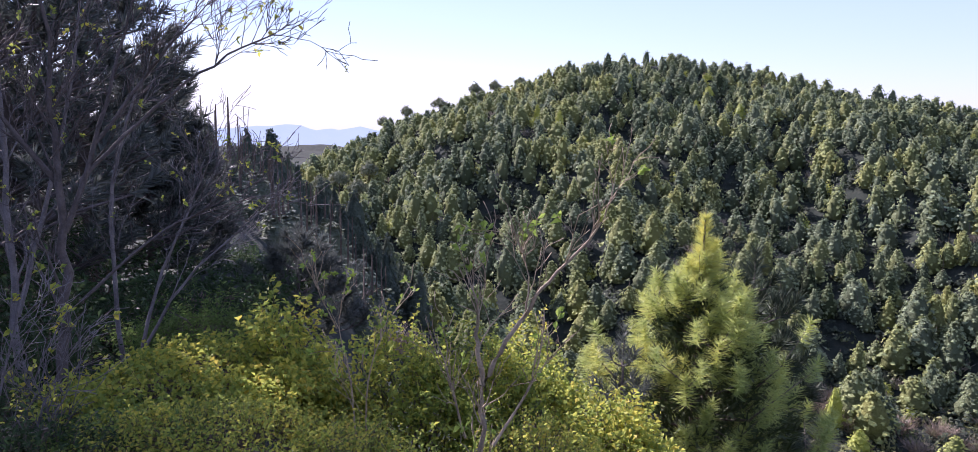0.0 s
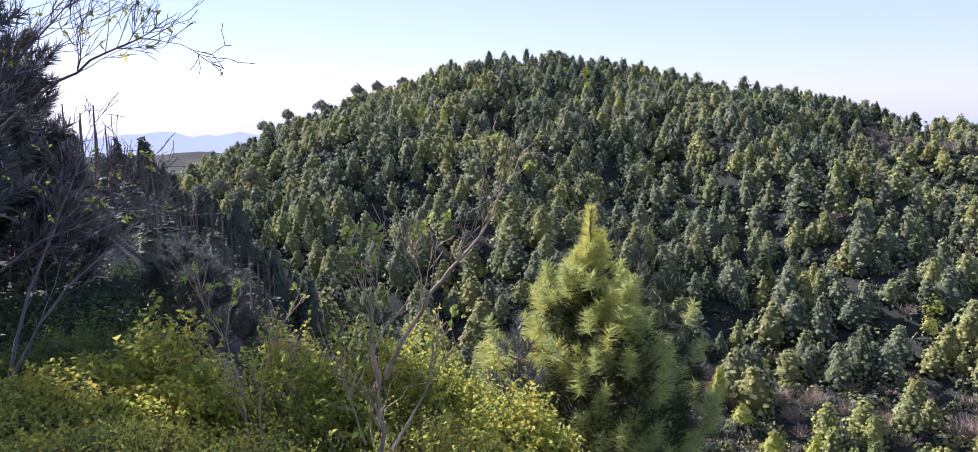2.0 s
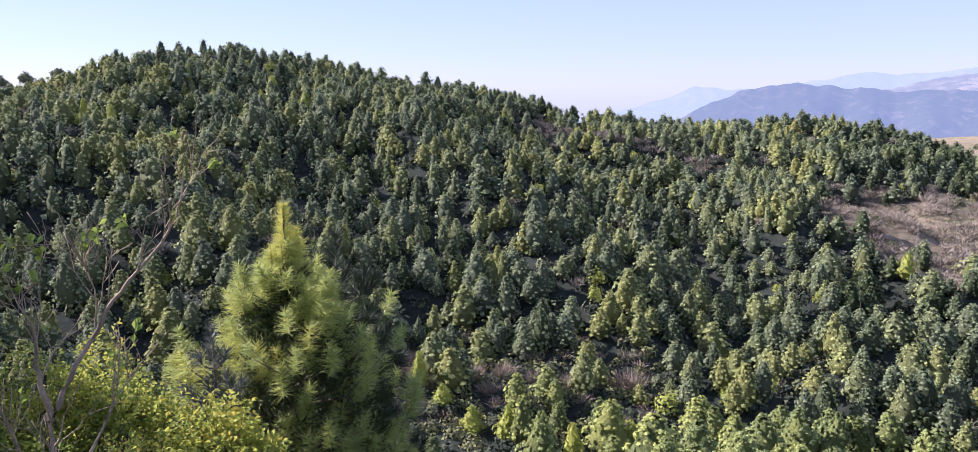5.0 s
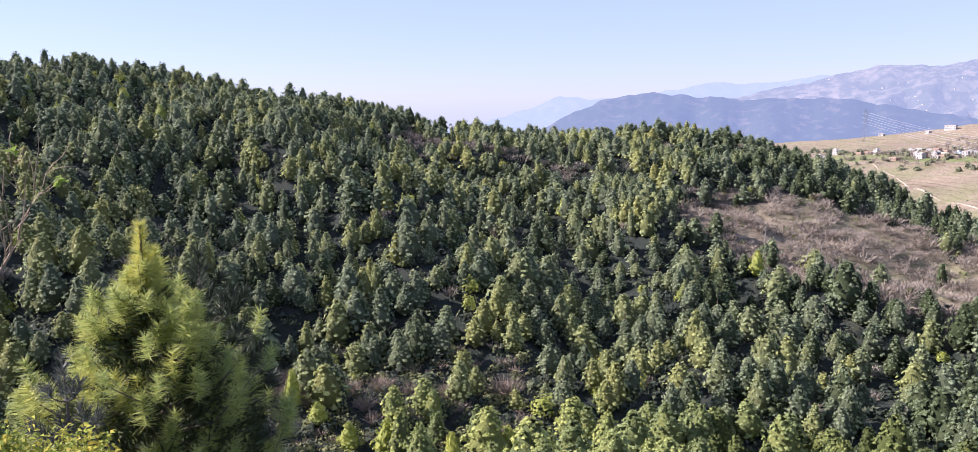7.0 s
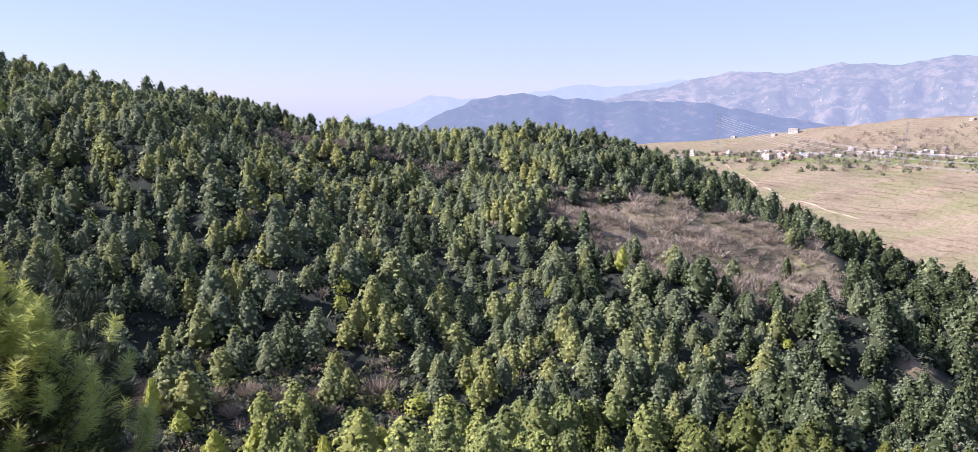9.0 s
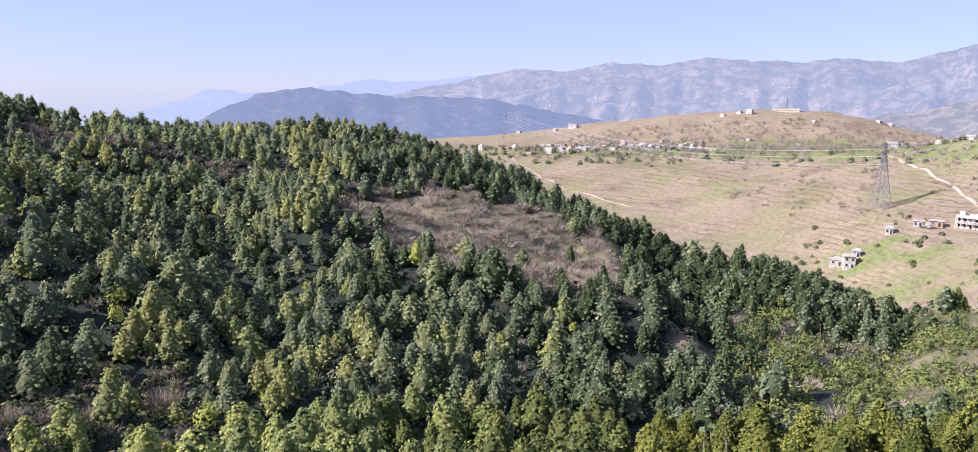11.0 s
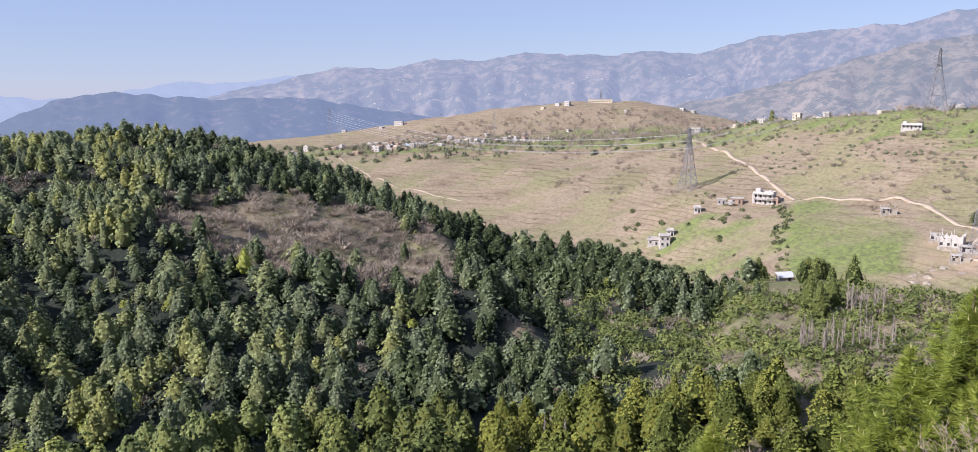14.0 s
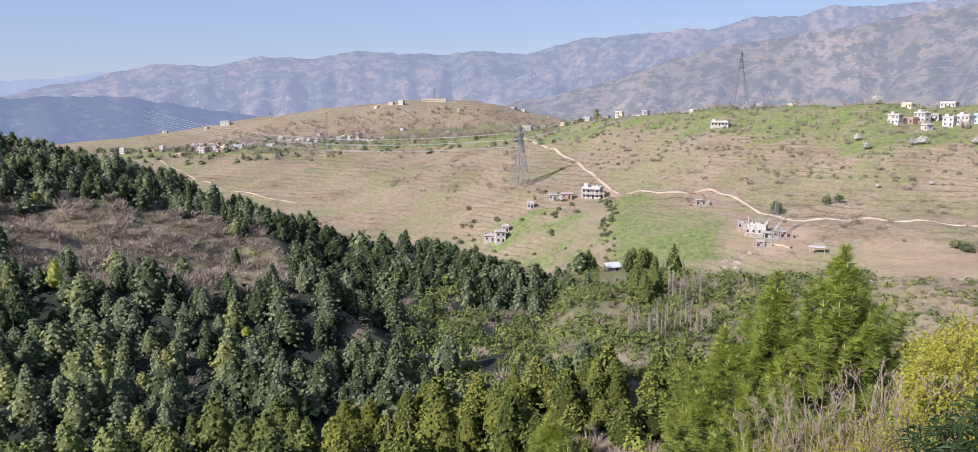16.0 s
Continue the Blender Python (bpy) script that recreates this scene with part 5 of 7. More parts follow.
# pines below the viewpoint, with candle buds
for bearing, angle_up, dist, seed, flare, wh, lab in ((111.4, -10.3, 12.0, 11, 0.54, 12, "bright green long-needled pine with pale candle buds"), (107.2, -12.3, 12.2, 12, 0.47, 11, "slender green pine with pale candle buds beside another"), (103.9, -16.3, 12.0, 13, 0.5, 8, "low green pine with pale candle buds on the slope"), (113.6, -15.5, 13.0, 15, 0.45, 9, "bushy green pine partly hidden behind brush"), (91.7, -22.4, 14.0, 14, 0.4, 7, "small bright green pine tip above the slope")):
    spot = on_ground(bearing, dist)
    brush_pine("slope_pine", spot, at(bearing, angle_up, dist).z - spot.z, lab, seed, NEEDLE_GREEN, NEEDLE_INNER_SHADE, flare, 3.7, wh + 3, 1.8, 0.20, 0.19, 200, 0.0058, 0.34, buds=BUD, group="pines below the viewpoint", side=4, leader=0.5)
# tall old pine behind leafless trees; last one, mostly unseen, added to cast shade
# the first is raised above the view to shade the left bushes
for bearing, dist, tall, seed, wide, lab in ((-31.0, 16.0, 12.5, 21, 3.0, "tall dark shaded pine behind leafless trees"), (-26.6, 17.0, 9.5, 26, 1.7, "slender dark pine beside a taller one"), (-23.0, 19.0, 5.0, 22, 1.5, "low dark shaded pine beside taller ones"), (-38.5, 13.0, 9.5, 25, 3.3, "mostly unseen dark pine added to shade the left bushes")):
    spot = on_ground(bearing, dist)
    needle_pine("old_pine", spot, tall, lab, seed, NEEDLE_DARK, 19, wide, 0.02, 0.25, 36, 0.0145, BARK_DARK, side_shoots=9, shoot=0.48, first_width=0.8, profile_power=0.8)
spot = on_ground(-13.4, 15.0)
needle_pine("dark_pine", spot, at(-13.4, -9.6, 15.0).z - spot.z, "small dark green pine in the shade", 23, NEEDLE_DARK, 9, 1.25, 0.1, 0.2, 100, 0.006, BARK_DARK, side_shoots=6, shoot=0.34)
# added to darken the right side of the young pine
spot = on_ground(18.9, 10.2)
needle_pine("dark_pine", spot, at(18.9, -10.8, 10.2).z - spot.z, "dark green pine behind a young sunlit one", 27, NEEDLE_DEEP, 11, 0.95, 0.05, 0.2, 80, 0.008, BARK_DARK, side_shoots=7, shoot=0.34, profile_power=0.6)
spot = on_ground(10.2, 7.6)
needle_pine("dark_pine", spot, at(10.2, -16.8, 7.6).z - spot.z, "small dark blue-green pine among bushes", 24, NEEDLE_DARK, 5, 0.35, 0.3, 0.15, 80, 0.0045, BARK_DARK, side_shoots=2, shoot=0.26)

# sunlit bushes at the edge of the slope
def bush_at(name, bearing, angle_up, dist, radii, sprigs, label, seed, mat, **kw):
    """The bush's top stands under the given angle."""
    c = at(bearing, angle_up, dist)
    c.z -= 1.1 * radii[2] + 0.12
    return leafy_bush(name, c, radii, sprigs, label, seed, mat, **kw)


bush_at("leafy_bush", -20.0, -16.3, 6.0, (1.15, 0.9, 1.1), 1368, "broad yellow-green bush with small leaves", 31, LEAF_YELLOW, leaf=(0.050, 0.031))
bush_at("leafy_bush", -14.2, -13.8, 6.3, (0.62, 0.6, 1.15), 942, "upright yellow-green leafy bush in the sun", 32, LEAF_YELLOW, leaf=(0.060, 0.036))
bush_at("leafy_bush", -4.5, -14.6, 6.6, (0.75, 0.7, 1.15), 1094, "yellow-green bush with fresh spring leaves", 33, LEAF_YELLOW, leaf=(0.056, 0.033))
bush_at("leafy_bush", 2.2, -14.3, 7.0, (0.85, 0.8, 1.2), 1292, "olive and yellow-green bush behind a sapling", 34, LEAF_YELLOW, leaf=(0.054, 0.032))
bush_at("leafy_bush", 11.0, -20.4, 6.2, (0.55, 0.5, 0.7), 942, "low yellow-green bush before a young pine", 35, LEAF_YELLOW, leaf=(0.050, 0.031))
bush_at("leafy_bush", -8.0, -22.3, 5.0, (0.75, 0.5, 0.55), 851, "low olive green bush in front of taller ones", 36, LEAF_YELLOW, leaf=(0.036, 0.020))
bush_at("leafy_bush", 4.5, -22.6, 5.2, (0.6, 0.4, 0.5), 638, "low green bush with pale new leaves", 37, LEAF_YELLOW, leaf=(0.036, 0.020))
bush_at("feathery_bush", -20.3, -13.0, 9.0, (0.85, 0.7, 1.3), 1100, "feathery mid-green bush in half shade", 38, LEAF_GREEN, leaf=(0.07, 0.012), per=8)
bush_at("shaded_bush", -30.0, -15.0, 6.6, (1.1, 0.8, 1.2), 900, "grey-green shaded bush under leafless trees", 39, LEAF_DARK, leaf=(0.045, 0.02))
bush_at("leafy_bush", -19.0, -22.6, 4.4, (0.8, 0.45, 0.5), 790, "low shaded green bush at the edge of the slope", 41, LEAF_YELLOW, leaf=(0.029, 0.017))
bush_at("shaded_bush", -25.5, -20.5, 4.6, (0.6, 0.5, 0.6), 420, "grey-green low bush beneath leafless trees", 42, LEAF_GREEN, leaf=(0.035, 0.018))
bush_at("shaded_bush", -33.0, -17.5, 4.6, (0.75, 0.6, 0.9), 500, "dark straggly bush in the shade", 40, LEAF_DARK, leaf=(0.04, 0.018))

# dark filler bushes; the shade under the pines is put into leaf colour
for k, (bb, ee, rr) in enumerate(((-34, -9, 10), (-29, -10.5, 10.5), (-24.5, -11.5, 11), (-20, -12.0, 12), (-32, -6.5, 14), (-26, -8, 15), (-17, -11.0, 16), (-37, -8, 9), (-20, -8.5, 21), (-15, -10.5, 24))):
    bush_at("shaded_bush", bb, ee, rr, (1.5, 1.1, 1.5), 260, "dark green shaded bush under the old pines", 140 + k, LEAF_DARK, leaf=(0.11, 0.05), sprig_len=0.4)

# leafless sapling with a few fresh leaves
S = 4.6
bare_tree("sapling", "slender forked sapling with a few fresh leaves", [
    ([at(-0.1, -30, S), at(-0.15, -22.5, S), at(-0.1, -20.4, S)], 0.025),
    ([at(-0.1, -20.4, S), at(-0.6, -17.5, S + 0.05), at(-0.5, -15.0, S), at(-1.4, -12.6, S)], 0.018),
    ([at(-0.1, -20.4, S), at(1.7, -17.2, S - 0.05), at(3.4, -14.8, S), at(5.0, -12.4, S), at(7.6, -10.0, S), at(8.8, -7.6, S), at(9.0, -6.0, S)], 0.016),
    ([at(3.0, -15.3, S), at(3.2, -12.6, S), at(2.4, -10.6, S)], 0.007),
    ([at(0.8, -24.5, S - 0.2), at(3.8, -19.8, S), at(5.0, -18.2, S)], 0.010),
    ([at(-1.3, -24.0, S + 0.1), at(-2.6, -19.6, S), at(-3.6, -17.2, S)], 0.009),
], 51, BARK_SAPLING, LEAF_FRESH, 0.16, 1, (7, 12), 0.45, 0.6, (0.065, 0.036), 0.35, 0.3)
bare_tree("thin_shrub", "thin pale twiggy shrub with few leaves", [
    ([at(-8.6, -27, 5.2), at(-8.9, -21, 5.2), at(-7.8, -17.2, 5.2), at(-5.6, -13.6, 5.2)], 0.008),
    ([at(-9.4, -27, 5.2), at(-9.6, -20, 5.2), at(-10.8, -16.4, 5.2), at(-10.2, -13.8, 5.2)], 0.008),
    ([at(-10.8, -16.4, 5.2), at(-12.0, -14.0, 5.2), at(-12.4, -12.6, 5.2)], 0.005),
], 52, BARK_SAPLING, LEAF_FRESH, 0.3, 1, (5, 8), 0.35)

# leafless trees at the edge of the wood
D = 6.2
bare_tree("leafless_tree", "dark leafless tree with sparse fresh leaves", [
    ([at(-28.4, -24, D), at(-28.6, -16.4, D), at(-28.0, -10, D), at(-28.4, -4, D), at(-28.0, 1, D), at(-29.2, 9, D)], 0.045),
    ([at(-28.0, -9, D), at(-26.0, -3.5, D), at(-24.4, 2.0, D), at(-22.6, 8.0, D)], 0.022),
    ([at(-27.0, -6, D), at(-23.4, -2.0, D), at(-19.5, 1.2, D), at(-16.0, 3.4, D), at(-13.8, 4.0, D)], 0.016),
    ([at(-27.4, -13.5, D), at(-23.0, -9.6, D), at(-19.6, -8.0, D), at(-15.8, -6.0, D)], 0.013),
    ([at(-28.2, -6.0, D), at(-31.5, -1, D), at(-33.5, 5, D)], 0.022),
    ([at(-26.0, -3.5, D), at(-21.6, 2.6, D), at(-18.0, 6.4, D)], 0.014),
], 61, BARK_DARK, LEAF_YELLOW, 0.16, 2, (13, 18), 0.75, 0.6, (0.045, 0.025))
D = 7.4
bare_tree("leafless_tree", "grey leafless tree with many thin stems", [
    ([at(-31.0, -22, D), at(-31.2, -12, D), at(-30.8, -2, D), at(-31.4, 9, D)], 0.040),
    ([at(-31.0, -14, D), at(-28.5, -6, D), at(-26.6, 3, D), at(-26.0, 9, D)], 0.024),
    ([at(-24.5, -20, D), at(-23.0, -13, D), at(-20.6, -8, D), at(-18.6, -3.5, D)], 0.020),
    ([at(-24.5, -18, D), at(-21.0, -12.4, D), at(-17.6, -9.6, D), at(-14.6, -7.0, D)], 0.016),
    ([at(-25.0, -18, D), at(-25.6, -8, D), at(-23.6, 0, D), at(-20.6, 4, D)], 0.022),
    ([at(-31.2, -8, D), at(-34, 0, D), at(-36, 6, D)], 0.022),
], 62, BARK_GREY, LEAF_YELLOW, 0.05, 2, (9, 13), 0.85, 0.55, (0.04, 0.022))
D = 5.0
bare_tree("thin_shrub", "grey tangle of dry twigs in the shade", [
    ([at(-34, -26, D), at(-32, -17, D), at(-30.4, -12, D)], 0.010),
    ([at(-32, -26, D), at(-30, -19, D), at(-27.4, -15.6, D)], 0.009),
    ([at(-35, -24, D), at(-34.5, -14, D), at(-33, -8, D)], 0.012),
    ([at(-29, -26, D), at(-29.4, -21, D), at(-30.6, -17, D)], 0.007),
], 63, BARK_GREY, LEAF_YELLOW, 0.12, 2, (8, 12), 0.55)

# brush beside the pines below the viewpoint
bush_at("round_bush", 118.3, -13.6, 10.0, (0.95, 0.85, 1.0), 2000, "round yellow-green bush with tiny fresh leaves", 71, LEAF_BRIGHT, leaf=(0.044, 0.026), per=9, sprig_len=0.16)
bush_at("low_bush", 112.8, -20.2, 9.0, (0.55, 0.5, 0.75), 650, "sparse yellow-green bush among dry stems", 72, LEAF_BRIGHT, leaf=(0.028, 0.014), sprig_len=0.18)
bush_at("low_bush", 108.6, -22.4, 9.0, (0.5, 0.5, 0.6), 450, "sparse yellow-green bush below the pines", 73, LEAF_BRIGHT, leaf=(0.028, 0.014), sprig_len=0.18)
bush_at("lance_leaf_shrub", 120.4, -19.6, 5.4, (0.36, 0.3, 0.36), 100, "dark green shrub with narrow lance-shaped leaves", 74, LEAF_DARK, leaf=(0.10, 0.018), per=12, sprig_len=0.3, upright=0.9)
bush_at("low_bush", 116.0, -19.6, 8.0, (0.5, 0.45, 0.7), 520, "bright yellow-green low bush beside dry brush", 76, LEAF_BRIGHT, leaf=(0.026, 0.014), sprig_len=0.18)
bush_at("low_bush", 110.5, -23.0, 8.0, (0.5, 0.4, 0.5), 380, "sparse bright green bush under the pines", 77, LEAF_BRIGHT, leaf=(0.026, 0.014), sprig_len=0.18)
G = 8.6
for k, (b0, e0, sd) in enumerate(((110.3, -20.4, 81), (113.4, -19.6, 82), (107.3, -22.0, 83), (115.0, -18.6, 84))):
    bare_tree("dry_brush", "dry grey leafless brush on the slope", [
        ([at(b0 + dx, -28, G), at(b0 + 1.4 * dx, e0 - 3, G), at(b0 + 2.4 * dx, e0 + dz, G)], 0.006) for dx, dz in ((-0.9, -0.5), (-0.4, 0.4), (0.1, 0.0), (0.5, 0.5), (0.9, -0.4))
    ], sd, BARK_DRY, LEAF_YELLOW, 0.06, 2, (5, 7), 0.45, 0.5, (0.03, 0.015), category="bush")


# ---- the far slope and its village ----
def window_mesh(w, h):
    p, q = Pile(), Pile()
    for bx in ((-w / 2, -0.05, 0, -w / 2 + 0.1, 0.05, h), (w / 2 - 0.1, -0.05, 0, w / 2, 0.05, h), (-w / 2 + 0.1, -0.05, h - 0.1, w / 2 - 0.1, 0.05, h), (-w / 2 - 0.05, -0.12, -0.1, w / 2 + 0.05, 0.05, 0)):
        p.add(*box(*bx))
    q.add(*box(-w / 2 + 0.1, -0.02, 0, w / 2 - 0.1, 0.04, h - 0.1))
    return p.mesh("window_frame", SLAB), q.mesh("window_pane", DARK_ROOM)


WIN_FRAME, WIN_PANE = window_mesh(1.3, 1.4)
DOOR_MESH = box_mesh("door", DARK_ROOM, (-0.55, -0.06, 0, 0.55, 0.05, 2.1))


def house(place, facing, w, d, storeys, wall, label, seed, scale=1.0, porch=False, parapet=True, open_front=False, tank=False, group="village houses"):
    """A flat-roofed house; its front looks along facing (a bearing)."""
    rs = np.random.RandomState(seed)
    root = thing("house", place, label, "house", group, turn=radians(180 - facing), size=scale)
    h = 3.1 * storeys
    part("wall", box_mesh("house_wall", wall, (-w / 2, -d / 2, -2.5, w / 2, d / 2, h)), root)
    part("roof", box_mesh("house_roof", SLAB, (-w / 2 - 0.5, -d / 2 - 0.6, h, w / 2 + 0.5, d / 2 + 0.3, h + 0.28)), root)
    if parapet:
        t = 0.2
        part("parapet", box_mesh("house_parapet", wall, (-w / 2, -d / 2, h + 0.28, w / 2, -d / 2 + t, h + 1.1), (-w / 2, d / 2 - t, h + 0.28, w / 2, d / 2, h + 1.1), (-w / 2, -d / 2 + t, h + 0.28, -w / 2 + t, d / 2 - t, h + 1.1), (w / 2 - t, -d / 2 + t, h + 0.28, w / 2, d / 2 - t, h + 1.1)), root)
    bays = max(2, int(w / 2.6))
    for s in range(storeys):
        for k in range(bays):
            x = -w / 2 + (k + 0.5) * w / bays
            if s == 0 and k == bays // 2:
                ob = part("door", DOOR_MESH, root)
                ob.location = (x, -d / 2 - 0.01, 0.05)
            elif open_front or rs.uniform() < 0.85:
                fr = part("window", WIN_FRAME, root)
                fr.location = (x, -d / 2 - 0.04, 3.1 * s + 1.0)
                part("pane", WIN_PANE, fr)
        for sx in (-1, 1):
            fr = part("window", WIN_FRAME, root)
            fr.location = (sx * (w / 2 + 0.04), 0, 3.1 * s + 1.0)
            fr.rotation_euler = (0, 0, sx * math.pi / 2)
            part("pane", WIN_PANE, fr)
    if porch:
        for s in range(storeys):
            part("veranda_slab", box_mesh("veranda_slab", SLAB, (-w / 2, -d / 2 - 2.2, 3.1 * s + 2.85, w / 2, -d / 2 - 0.6, 3.1 * s + 3.08)), root)
            for k in range(bays + 1):
                x = -w / 2 + 0.15 + k * (w - 0.3) / bays
                part("column", box_mesh("column", wall, (x - 0.15, -d / 2 - 2.15, 3.1 * s - (2.5 if s == 0 else 0), x + 0.15, -d / 2 - 1.85, 3.1 * s + 2.85)), root)
    if tank:
        p = Pile()
        p.add(*tube([(w / 4, d / 4, h + 0.2), (w / 4, d / 4, h + 1.5), (w / 4, d / 4, h + 1.7)], [0.6, 0.6, 0.25], 10))
        part("water_tank", p.mesh("water_tank", WALL_WHITE), root)
        part("stair_room", box_mesh("stair_room", wall, (-w / 2 + 0.3, 0, h + 0.28, -w / 2 + 3.0, d / 2 - 0.3, h + 2.6)), root)
    return root


def back(bearing):
    return bearing + 180


V_LABELS = {"white": (WALL_WHITE, "white flat-roofed house"), "grey": (WALL_GREY, "unfinished grey concrete house"), "brick": (WALL_BRICK, "bare brick flat-roofed house"), "cream": (WALL_CREAM, "cream-painted flat-roofed house"), "blue": (WALL_BLUE, "pale blue flat-roofed house")}


def village_house(b, r, w, d, st, kind, where, turn=0, **kw):
    wall, text = V_LABELS[kind]
    return house(on_ground(b, r), back(b) + turn, w * 0.95, d * 0.85, st, wall, text + " " + where, int(b * 10 + r), 0.64 if r > 560 else (0.74 if r > 470 else 0.9), **kw)


# the farmstead on the slope
village_house(94.4, 447, 12, 8, 2, "white", "beside the earth road", 15, porch=True, tank=True)
village_house(95.0, 445, 6, 6, 1, "brick", "built against a larger house", 15)
village_house(92.6, 446, 7, 5, 1, "brick", "low on the slope beside a farm", 5, parapet=False)
village_house(91.6, 444, 5, 4, 1, "grey", "half fallen beside a farm", 5, parapet=False)
# old houses lower down
village_house(87.1, 414, 7, 6, 1, "grey", "weathered, on the lower slope", 10)
village_house(87.8, 410, 6, 5, 2, "white", "weathered, on the lower slope", -10)
village_house(88.2, 417, 4, 4, 1, "white", "small and plain on the slope", 0)
village_house(90.0, 436, 4, 4, 1, "white", "small, beside a field path", 0)
# building site by the road
def raw_building(b, r, w, d, wall, label, turn, seed, floors=1):
    """Walls without a roof, broken off at uneven heights, with bare columns and a slab."""
    rs = np.random.RandomState(seed)
    root = thing("unfinished_house", on_ground(b, r), label, "house", "houses on the building site", turn=radians(-b + turn))
    part("plinth", box_mesh("plinth", STONE, (-w / 2 - 0.6, -d / 2 - 0.9, -2.5, w / 2 + 0.6, d / 2 + 0.4, 0.25)), root)
    for side_y, length, along in ((-d / 2, w, True), (d / 2, w, True), (-w / 2, d - 0.3, False), (w / 2, d - 0.3, False)):
        n = max(3, int(length / 0.8))
        u = np.linspace(-length / 2, length / 2, n + 1)
        top = 2.6 * floors * rs.uniform(0.6, 1.0, n + 1)
        ring = [(x, y, z) for x, h in zip(u, top) for y, z in ((-0.12, 0.0), (0.12, 0.0), (0.12, h), (-0.12, h))]
        v = [(x, side_y + y, z) if along else (side_y + y, x, z) for x, y, z in ring]
        t = [(0, 1, 2), (0, 2, 3), (4 * n, 4 * n + 2, 4 * n + 1), (4 * n, 4 * n + 3, 4 * n + 2)]
        for k in range(n):
            for e in range(4):
                a, c = 4 * k + e, 4 * k + (e + 1) % 4
                t += [(a, a + 4, c + 4), (a, c + 4, c)]
        p = Pile()
        p.add(v, t)
        wall_ob = part("wall", p.mesh("raw_wall", wall), root)
        for k in range(1, n - 1, 3):
            # no hole here: a dark box paints the shade of one
            ob = part("dark_panel", box_mesh("dark_panel", DARK_ROOM, (-0.45, -0.14, 0, 0.45, 0.14, 1.1)), wall_ob)
            ob.location = (u[k], side_y, 0.75) if along else (side_y, u[k], 0.75)
            ob.rotation_euler = (0, 0, 0 if along else math.pi / 2)
    for cx in (-w / 2, 0, w / 2):
        for cy in (-d / 2 - 0.25, d / 2 + 0.25):
            part("column", box_mesh("column", WALL_GREY, (cx - 0.14, cy - 0.14, 0, cx + 0.14, cy + 0.14, 2.9 * floors + rs.uniform(-0.3, 0.8))), root)
    part("slab", box_mesh("slab", SLAB, (-w / 2, -d / 2, 2.55, w * 0.1, d / 2, 2.75)), root)
    return root


raw_building(105.7, 356, 8, 6, SLAB, "unfinished pale house without a roof on a building site", -8, 1, 2)
raw_building(106.7, 349, 7, 5, WALL_GREY, "raw concrete walls on the building site", 12, 2)
raw_building(107.5, 350, 5, 5, WALL_BRICK, "low roofless brick walls on the building site", 20, 3)
raw_building(104.8, 362, 4, 4, WALL_GREY, "small half-built walls at the edge of the site", 0, 4)
raw_building(106.2, 341, 6, 4, STONE, "low pale walls below the building site", 5, 5)
raw_building(102.0, 402, 6, 4, STONE, "ruined stone walls beside a green field", 10, 6)
# on the green terraces
village_house(103.0, 524, 15, 7, 1, "white", "standing alone on green terraces", 10, porch=True, tank=True)
for b, r, w, st, kd in ((113.7, 500, 9, 2, "white"), (114.6, 505, 8, 1, "brick"), (115.2, 508, 10, 2, "white"), (115.9, 515, 7, 1, "grey"), (116.7, 505, 8, 2, "white"), (117.5, 506, 9, 2, "white"), (118.4, 508, 9, 2, "blue"), (119.3, 512, 8, 2, "white"), (114.4, 535, 9, 1, "cream"), (116.6, 545, 12, 1, "white"), (115.5, 495, 6, 1, "white")):
    village_house(b, r, w, 7, st, kd, "in a row above green fields", (b * 7) % 30 + 15, tank=st == 2 and kd == "white")
# along the ridge
village_house(89.7, 640, 13, 9, 2, "grey", "standing dark at the end of the ridge", 10, open_front=True)
rv = np.random.RandomState(9)
for b, dr, w, st, kd in ((90.9, 8, 7, 1, "brick"), (91.6, 14, 8, 1, "brick"), (92.3, 20, 7, 1, "cream"), (93.1, 12, 8, 1, "brick"), (94.0, 18, 9, 2, "white"), (94.7, 24, 7, 1, "white"), (95.3, 30, 8, 1, "grey"), (96.2, 16, 9, 2, "cream"), (97.3, 12, 14, 1, "white"), (98.0, 20, 7, 2, "white"), (98.7, 30, 9, 1, "grey"), (99.5, 24, 8, 1, "white"), (101.2, 30, 7, 1, "cream"), (105.6, 26, 9, 1, "white"), (107.5, 34, 8, 1, "cream")):
    village_house(b, line(b, RIM, 1) + dr, w, 7, st, kd, "among trees along the ridge", rv.uniform(15, 55))
